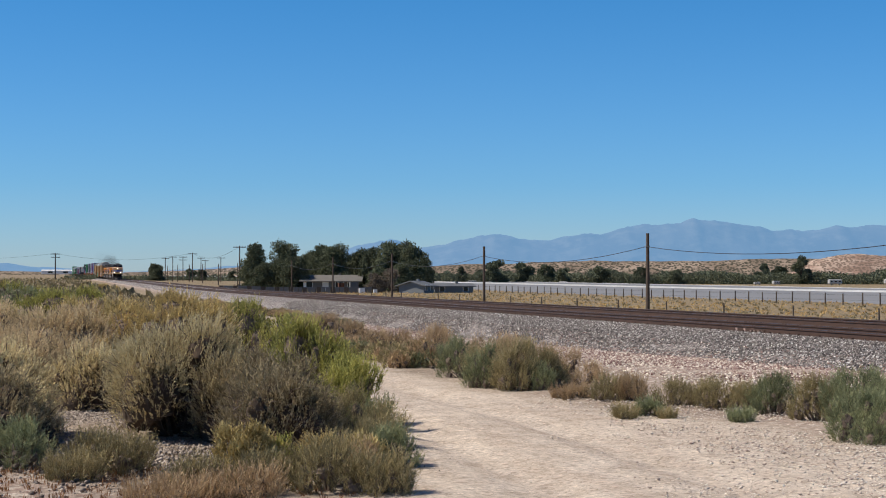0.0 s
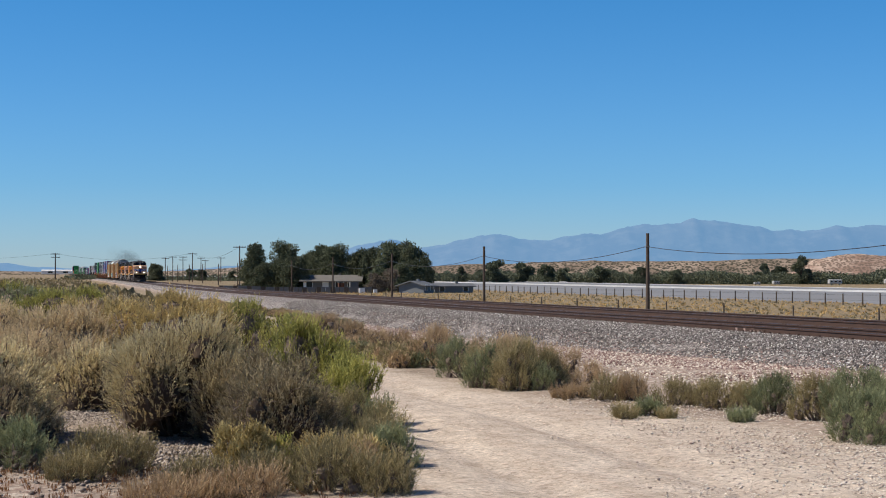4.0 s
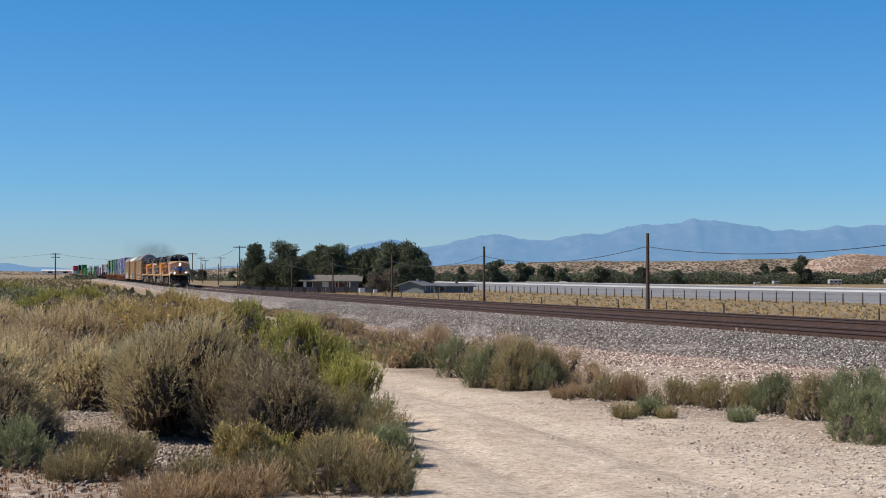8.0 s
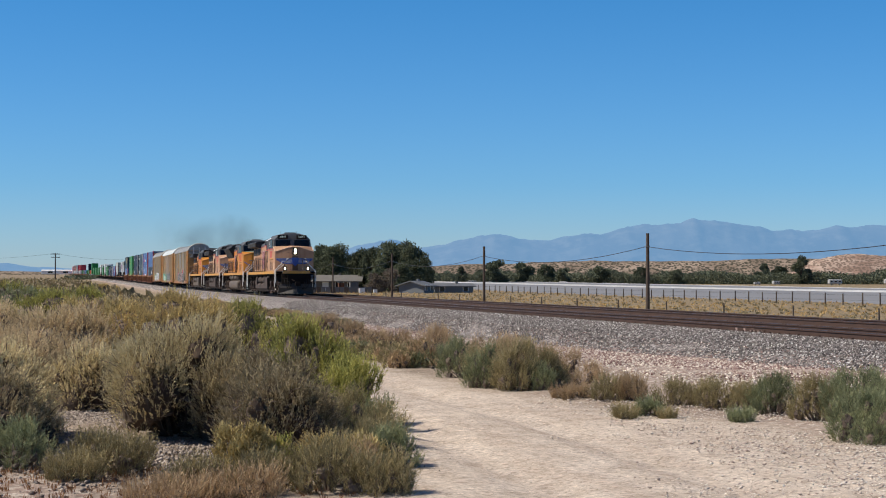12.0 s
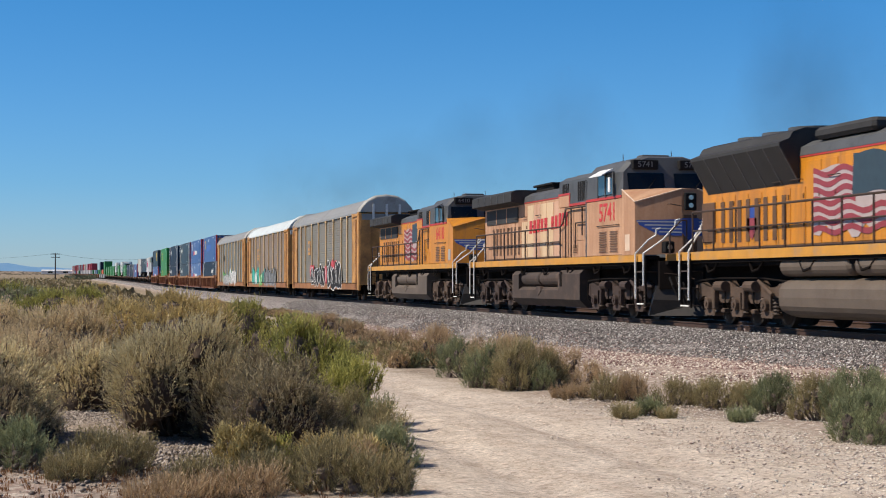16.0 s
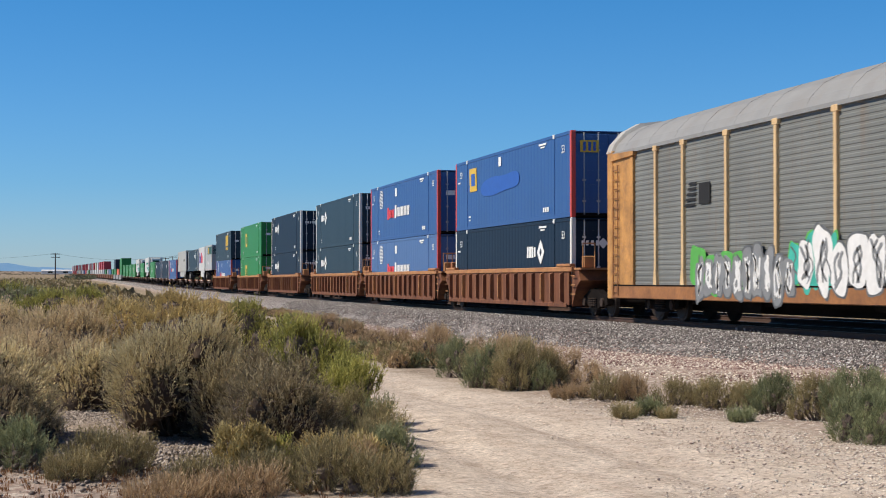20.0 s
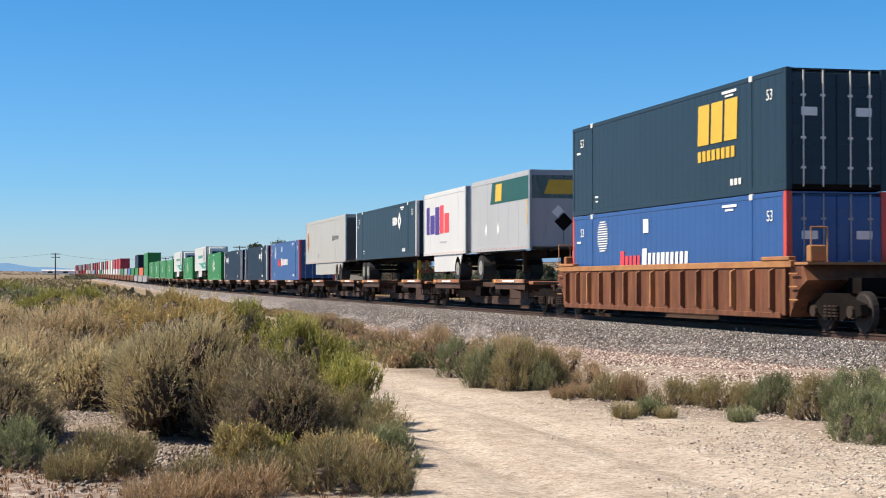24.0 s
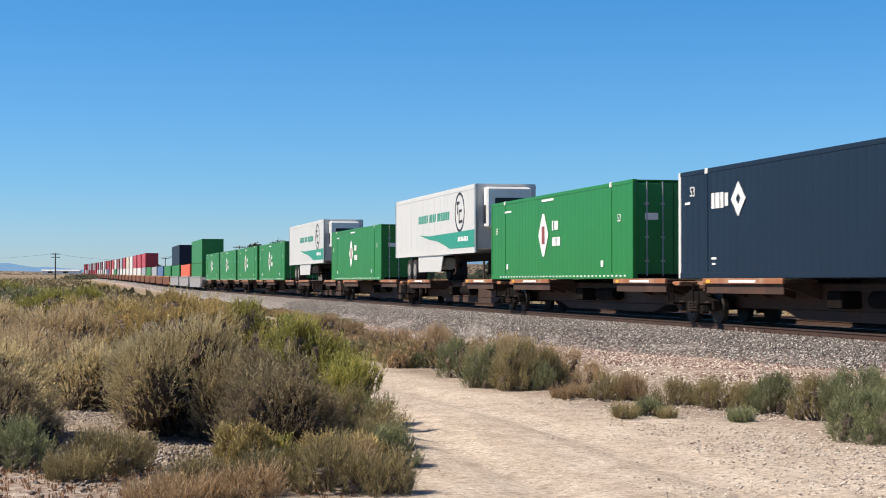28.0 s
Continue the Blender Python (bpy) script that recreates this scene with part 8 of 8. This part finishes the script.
for j, (ahead, across, i, k) in enumerate([(480, 5.7, 1, 0.62), (470, 15.5, 0, 1.15), (480, 24, 0, 1.05), (485, 30.5, 0, 0.95), (480, 36, 0, 0.8), (490, 48, 0, 0.9), (490, 60, 0, 0.85), (490, 71, 0, 0.75), (500, 99, 1, 0.75), (500, 104, 0, 0.9), (490, 109, 1, 1.0), (495, 12, 0, 0.7), (620, -111, 0, 1.05), (600, -106, 0, 0.8), (640, -100, 0, 0.75), (620, -93, 0, 0.7), (660, -86, 0, 0.7)]):
    x, y = spot(ahead, across)
    src = (mid_tree, tall_tree)[i]
    ob = src if j in (0, 1) else copy_thing(src, pose(0, 0, 0))
    ob.location, ob.scale, ob.rotation_euler = (x, y, land(x, y) - 0.2), (k, k, k), (0, 0, j * 2.1)
# the long thicket behind the highway
rng = np.random.default_rng(31)
n = 64000
across = rng.uniform(-10, 185, n)
clump = np.array([0.55 + 0.5 * noise.noise((a * 0.09, 2.0, 0)) + 0.25 * noise.noise((a * 0.4, 5.0, 0)) for a in across])
hgt = 6.0 * np.clip(clump, 0.45, 1.15)
pts = []
for a, h in zip(across, hgt):
    x, y = spot(500 + rng.uniform(-12, 12), a)
    pts.append((x, y, land(x, y) + h * rng.random()))
pts = np.array(pts)
v, f = leaf_quads(pts, rng.normal(0, 1, (n, 3)), rng.uniform(0.3, 0.6, n), rng.uniform(0.16, 0.34, n), rng)
tagged(new("thicket", mesh_from_arrays("thicket", v, f, FOLIAGE["far"])), "long green thicket behind the highway", "thicket", kind="stuff")
n = 9000
across = rng.uniform(-150, -20, n)
pts = []
for a in across:
    x, y = spot(640 + rng.uniform(-10, 40), a)
    pts.append((x, y, land(x, y) + 2.6 * rng.random() * max(0.2, 0.6 + noise.noise((a * 0.15, 1, 1)))))
v, f = leaf_quads(np.array(pts), rng.normal(0, 1, (n, 3)), rng.uniform(0.5, 1.1, n), rng.uniform(0.15, 0.4, n), rng)
tagged(new("thicket", mesh_from_arrays("thicket", v, f, FOLIAGE["far"])), "dark green scrub line in the distance", "thicket", kind="stuff")

# ---- houses ----
wall_grey = mat("house_wall", (0.16, 0.155, 0.15), 0.8, 0, 0.1, 0.6, 10, 0.1)
wall_blue = mat("shed_wall", (0.15, 0.165, 0.18), 0.7, 0, 0.1, 0.6, 10, 0.1)
roof_tan = mat("roof_shingle", (0.15, 0.14, 0.125), 0.85, 0, 0.15, 0.8, 12, 0.2)
roof_pale = mat("roof_metal", (0.15, 0.155, 0.158), 0.6, 0.1, 0.1, 0.8, 12, 0.1)
white_wall = mat("white_wall", (0.78, 0.77, 0.75), 0.7, 0, 0.06, 0.8, 10, 0.05)


def house(name, label, length, depth, eave, ridge, wall, roof, openings, group="houses by the trees", over=0.5):
    """A low house with a pitched roof along its length, windows and a door on the long front."""
    h = thing(name, label, "house", group)
    a, d = length / 2, depth / 2
    part("wall", Shape().box(-a, a, -d, d, -0.5, eave).prism([(-d, eave), (d, eave), (0, ridge - 0.12)], "x", -a, a), wall, h)
    for sy in (-1, 1):
        part("roof_slope", Shape().prism([(sy * (d + over), eave - 0.12), (sy * (d + over), eave + 0.02), (0, ridge + 0.06), (0, ridge - 0.08)], "x", -a - over, a + over), roof, h)
    for x, w, z0, z1, nm in openings:
        o = part(nm, Shape().box(x - w / 2, x + w / 2, -d - 0.04, -d + 0.02, z0, z1), glass if nm == "window" else white_wall, h)
        part("frame", Shape().box(x - w / 2 - 0.08, x - w / 2, -d - 0.06, -d, z0 - 0.08, z1 + 0.08).box(x + w / 2, x + w / 2 + 0.08, -d - 0.06, -d, z0 - 0.08, z1 + 0.08).box(x - w / 2, x + w / 2, -d - 0.06, -d, z1, z1 + 0.08), white_wall, o)
    part("chimney", Shape().box(a * 0.3 - 0.2, a * 0.3 + 0.2, -0.2, 0.2, ridge - 0.3, ridge + 0.35, 0.02), wall, h)
    return h


def stand(ob, ahead, across, turn=0.0, dz=0.0):
    x, y = spot(ahead, across)
    ob.location, ob.rotation_euler = (x, y, land(x, y) + dz), (0, 0, -VIEW + turn)
    return ob


ranch = stand(house("ranch_house", "low ranch house with a tan shingle roof among trees", 9.6, 7.0, 1.75, 2.85, wall_grey, roof_tan, [(-4.0, 1.2, 0.7, 1.7, "window"), (-1.0, 1.0, 0.0, 1.8, "door"), (1.6, 1.4, 0.7, 1.7, "window"), (3.6, 1.0, 0.7, 1.6, "window")], over=1.0), 300, -20.6)
part("gable_post", Shape().box(-5.0, -4.5, -4.0, -3.6, -0.3, 1.7), white_wall, ranch, "white porch wall")
stand(house("cottage", "grey cottage with a pale gable roof", 3.4, 4.6, 1.2, 1.95, wall_blue, roof_pale, [(-0.9, 0.7, 0.5, 1.3, "window"), (0.9, 0.7, 0.5, 1.3, "window")]), 262, -4.3, math.pi / 2 - 0.5)
stand(house("long_shed", "long low shed with a grey metal roof", 6.5, 4.0, 1.1, 1.5, wall_blue, roof_pale, [(-2, 0.8, 0.3, 1.0, "window"), (2, 0.8, 0.3, 1.0, "window")]), 268, 1.3, 0.25)


def small_box(name, label, cat, w, d, h, m_, ahead, across, dz=0.0, roofed=True):
    t = thing(name, label, cat)
    part("body", Shape().box(-w / 2, w / 2, -d / 2, d / 2, 0.0, h, 0.04), m_, t)
    if roofed:
        part("lid", Shape().box(-w / 2 - 0.06, w / 2 + 0.06, -d / 2 - 0.06, d / 2 + 0.06, h, h + 0.08, 0.01), roof_pale, t)
    return stand(t, ahead, across, 0.2, dz)


small_box("white_tank", "white storage tank beside the cottage", "tank", 0.9, 0.8, 0.8, white_wall, 262, -13.2)
small_box("garden_shed", "small pale garden shed", "shed", 1.4, 1.2, 1.7, wall_grey, 268, -14.8)
small_box("garden_shed", "small rust-brown garden shed", "shed", 0.9, 1.0, 1.6, well_rust, 266, -16.8)
small_box("white_crate", "white crate by the yard fence", "crate", 0.6, 0.6, 0.6, white_wall, 262, -11.0)
yard = thing("yard_fence", "low weathered board fence round the yard", "fence", "fences in the field")
for i in range(34):
    x, y = spot(262 + 0.05 * i, -36 + i * 0.75)
    part("board", Shape().box(-0.35, 0.35, -0.03, 0.03, -0.3, 0.95), wall_grey if i % 3 else fence_wood, yard, at=(x, y, land(x, y)))


camper_paint = mat("camper_paint", (0.42, 0.42, 0.41), 0.6, 0, 0.12, 0.8, 10, 0.05)


def camper(ahead, across, size=1.0, turn=0.0):
    c = thing("camper_van", "white parked camper beyond the highway", "vehicle", "vehicles beyond the highway")
    part("body", Shape().box(-3.2, 3.2, -1.2, 1.2, 0.5, 2.7, 0.35), camper_paint, c)
    for x in (-2, 0, 2):
        part("window", Shape().box(x - 0.5, x + 0.5, -1.24, -1.19, 1.5, 2.2), glass, c)
    for x in (-1.9, 1.9):
        w_ = part("wheel", Shape().rod((x, -1.22, 0.35), (x, -0.9, 0.35), 0.38, 14), tyre, c)
        part("hub", Shape().rod((x, -1.24, 0.35), (x, -1.2, 0.35), 0.2, 10), hub_mat, w_)
    c.scale = (size,) * 3
    return stand(c, ahead, across, turn)


for a, b, k, t_ in ((455, 110.5, 0.6, 0.1), (455, 126.5, 0.65, -0.05), (470, 97.0, 0.42, 0.6), (465, 90.5, 0.3, 0.2), (470, 8.5, 0.4, 0.1), (470, 35, 0.35, 0.0)):
    camper(a, b, k, t_)
far_hall = house("long_hall", "long white building in the far distance", 30, 10, 3.5, 4.6, white_wall, white_wall, [(-8, 4, 0.5, 2.5, "window"), (4, 4, 0.5, 2.5, "window")], "far buildings")
stand(far_hall, 1150, -272, 0, 2.0).scale = (0.9, 0.6, 0.6)

# ---- hills and mountains ----
def relief(name, label, ahead, depth, a0, a1, steps_, rows_, crest, material, rough, category="hill", jag=0.85, ragged=0.015):
    """A strip of land that climbs from its foot to a crest line and falls away behind it."""
    vs = []
    for j in range(rows_ + 1):
        t = j / rows_
        for i in range(steps_ + 1):
            a = a0 + (a1 - a0) * i / steps_
            up = smooth(0, 0.62, t) * (1 - 0.5 * smooth(0.62, 1, t))
            x, y = spot(ahead + depth * t, a)
            nz = noise.fractal((a / rough, t * depth / rough, ahead * 0.01), 0.9, 2.1, 6)
            cz = crest(a)
            cz += cz * ragged * (noise.noise((a / 48, 3.0, 1)) + 0.6 * noise.noise((a / 19, 8.0, 1)) + 0.35 * noise.noise((a / 8, 2.0, 4)))
            vs.append((x, y, -6 + (cz + 6) * up + (cz * 0.20) * nz * up * (1.15 - up * jag)))
    fs = [(j * (steps_ + 1) + i, j * (steps_ + 1) + i + 1, (j + 1) * (steps_ + 1) + i + 1, (j + 1) * (steps_ + 1) + i) for j in range(rows_) for i in range(steps_)]
    me = bpy.data.meshes.new(name)
    me.from_pydata(vs, [], fs)
    me.polygons.foreach_set("use_smooth", [True] * len(fs))
    me.materials.append(material)
    return tagged(new(name, me), label, category, kind="structure")


def distant(name, c, glow, speck=None, size=0.01, scale2=0.03, pale=None, bands=None):
    m, n, l, p = nodes_of(name)
    co, t, v = n.new("ShaderNodeTexCoord"), n.new("ShaderNodeTexNoise"), n.new("ShaderNodeTexVoronoi")
    t.inputs["Scale"].default_value, t.inputs["Detail"].default_value = size, 8
    l.new(co.outputs["Object"], t.inputs["Vector"])
    r = ramp(n, [(0.35, shade(c, 0.85)), (0.65, shade(c, 1.15))])
    l.new(t.outputs["Fac"], r.inputs["Fac"])
    out = r.outputs["Color"]
    if pale:                                             # bare, washed-out patches on the slopes
        t2, mp = n.new("ShaderNodeTexNoise"), n.new("ShaderNodeMapping")
        t2.inputs["Scale"].default_value, t2.inputs["Detail"].default_value, t2.inputs["Roughness"].default_value = 0.022, 7, 0.65
        mp.inputs["Scale"].default_value = (1, 1, bands or 1.5)
        l.new(co.outputs["Object"], mp.inputs["Vector"])
        l.new(mp.outputs["Vector"], t2.inputs["Vector"])
        rp = ramp(n, [(0.47, (0, 0, 0)), (0.62, (1, 1, 1))])
        l.new(t2.outputs["Fac"], rp.inputs["Fac"])
        mx = n.new("ShaderNodeMix")
        mx.data_type = "RGBA"
        l.new(rp.outputs["Color"], mx.inputs["Factor"])
        l.new(out, mx.inputs["A"])
        mx.inputs["B"].default_value = (*pale, 1)
        out = mx.outputs["Result"]
    if speck:
        v.inputs["Scale"].default_value = scale2
        l.new(co.outputs["Object"], v.inputs["Vector"])
        rs = ramp(n, [(0.4, (0.95,) * 3), (0.56, (0, 0, 0))])
        l.new(v.outputs["Distance"], rs.inputs["Fac"])
        mx = n.new("ShaderNodeMix")
        mx.data_type = "RGBA"
        l.new(rs.outputs["Color"], mx.inputs["Factor"])
        l.new(out, mx.inputs["A"])
        mx.inputs["B"].default_value = (*speck, 1)
        out = mx.outputs["Result"]
    l.new(out, p.inputs["Base Color"])
    p.inputs["Roughness"].default_value, p.inputs["Specular IOR Level"].default_value = 0.95, 0.1
    # an even glow in place of the air's haze over far land
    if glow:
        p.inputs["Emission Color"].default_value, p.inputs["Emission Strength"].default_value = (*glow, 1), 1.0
    return m


def ridge_line(keys):
    def at(a):
        for (x0, z0), (x1, z1) in zip(keys, keys[1:]):
            if x0 <= a <= x1:
                return z0 + (z1 - z0) * (0.5 * smooth(x0, x1, a) + 0.5 * (a - x0) / (x1 - x0))
        return keys[0][1] if a < keys[0][0] else keys[-1][1]
    return at


tan_hill = distant("tan_hill", (0.20, 0.155, 0.12), None, (0.055, 0.052, 0.038), 0.02, 0.26, (0.36, 0.285, 0.225))
pale_hill = distant("pale_hill", (0.30, 0.205, 0.16), None, (0.17, 0.125, 0.10), 0.03, 0.32, (0.46, 0.36, 0.295), 7.0)
# dark rock with a blue glow: the haze of distance put into the material
hazed_range = distant("hazed_range", (0.062, 0.057, 0.052), (0.090, 0.236, 0.43), None, 0.004, 0.03, (0.085, 0.078, 0.068))
relief("hill", "tan desert hills dotted with scrub", 1900, 140, -760, 760, 320, 22,
       ridge_line([(-760, 12), (-560, 15), (-430, 12), (-330, 15), (-230, 20), (-120, 19), (-20, 19), (30, 22), (120, 25), (190, 28), (260, 26), (420, 30), (560, 29), (760, 27)]), tan_hill, 60)
relief("mesa", "pale pink eroded mesa beside the hills", 1700, 110, 330, 700, 90, 12, ridge_line([(330, -4), (375, 8), (410, 27), (440, 33), (490, 30), (560, 34), (700, 32)]), pale_hill, 45)
relief("mountain_range", "blue mountain range on the horizon, its haze painted as a glow", 4300, 480, -1500, 2200, 420, 22,
       ridge_line([(-1500, 40), (-1240, 52), (-1150, 40), (-900, 28), (-560, 45), (-330, 80), (-240, 112), (-130, 122), (-60, 98), (60, 126), (150, 134), (250, 116), (420, 136), (560, 158), (670, 162), (712, 176), (755, 164), (850, 156), (1000, 146), (1250, 158), (1600, 120), (2200, 90)]), hazed_range, 170, "mountains", 0.6, 0.025)

# ---- ties and joint bars, piece by piece ----
tie_me = Shape().box(-1.3, 1.3, -0.115, 0.115, -0.17, 0.0, 0.012).mesh("tie", tie_wood)
plate_me = Shape().box(-0.18, 0.18, -0.1, 0.1, 0.0, 0.02, 0.004).mesh("tie_plate", rust)
spike_me = Shape().box(-0.02, 0.02, -0.02, 0.02, 0.02, 0.055).mesh("spike", rust)
for tr, cx in tracks:
    near = cx == TRACK_X
    y = 18.0
    for i in range(150 if near else 60):
        z = RAIL_Z - 0.168 + rise(y)
        part("tie", tie_me, None, tr, at=(cx + random.uniform(-0.04, 0.04), y, z))
        if near and y < 62:
            part("tie_plate", plate_me, None, tr, at=(cx - 0.755, y, z - 0.008))
            part("spike", spike_me, None, tr, at=(cx - 0.755 - 0.1, y + 0.05, z))
        y += 0.53 if near else 1.06
joint_pale = mat("fresh_grind", (0.36, 0.26, 0.22), 0.7, 0, 0.2, 6, 60, 0.1)
tr = tracks[0][0]
jy, jx = 37.5, TRACK_X - 0.755
bar = part("joint_bar", Shape().box(jx - 0.045, jx - 0.012, jy - 0.45, jy + 0.45, RAIL_Z - 0.14, RAIL_Z - 0.05, 0.008), rust, tr)
for k in (-0.33, -0.12, 0.12, 0.33):
    part("bolt", Shape().rod((jx - 0.075, jy + k, RAIL_Z - 0.095), (jx - 0.04, jy + k, RAIL_Z - 0.095), 0.022, 6), joint_pale, bar)
for k in (0.25, 0.75, 1.25):
    part("paint_mark", Shape().box(jx - 0.0165, jx - 0.0125, jy + k, jy + k + 0.12, RAIL_Z - 0.13, RAIL_Z - 0.04), joint_pale, tr, "pale mark on the rail")

# ---- motion ----
def motions():
    for ob, s20, dx, dz in MOVING:
        rows = []
        for t in (0.0, 2.0, 4.0, 6.0, 8.0, 10.0, 12.0, 14.0, 16.0, 18.0, 20.0, 22.0, 24.0, 26.0, 28.0):
            y = s20 - SPEED * (t - 20)
            rows.append((t, pose(TRACK_X + bend(y) + dx, y, RAIL_Z + rise(y) + dz)))
        walk(ob, rows)


motions()
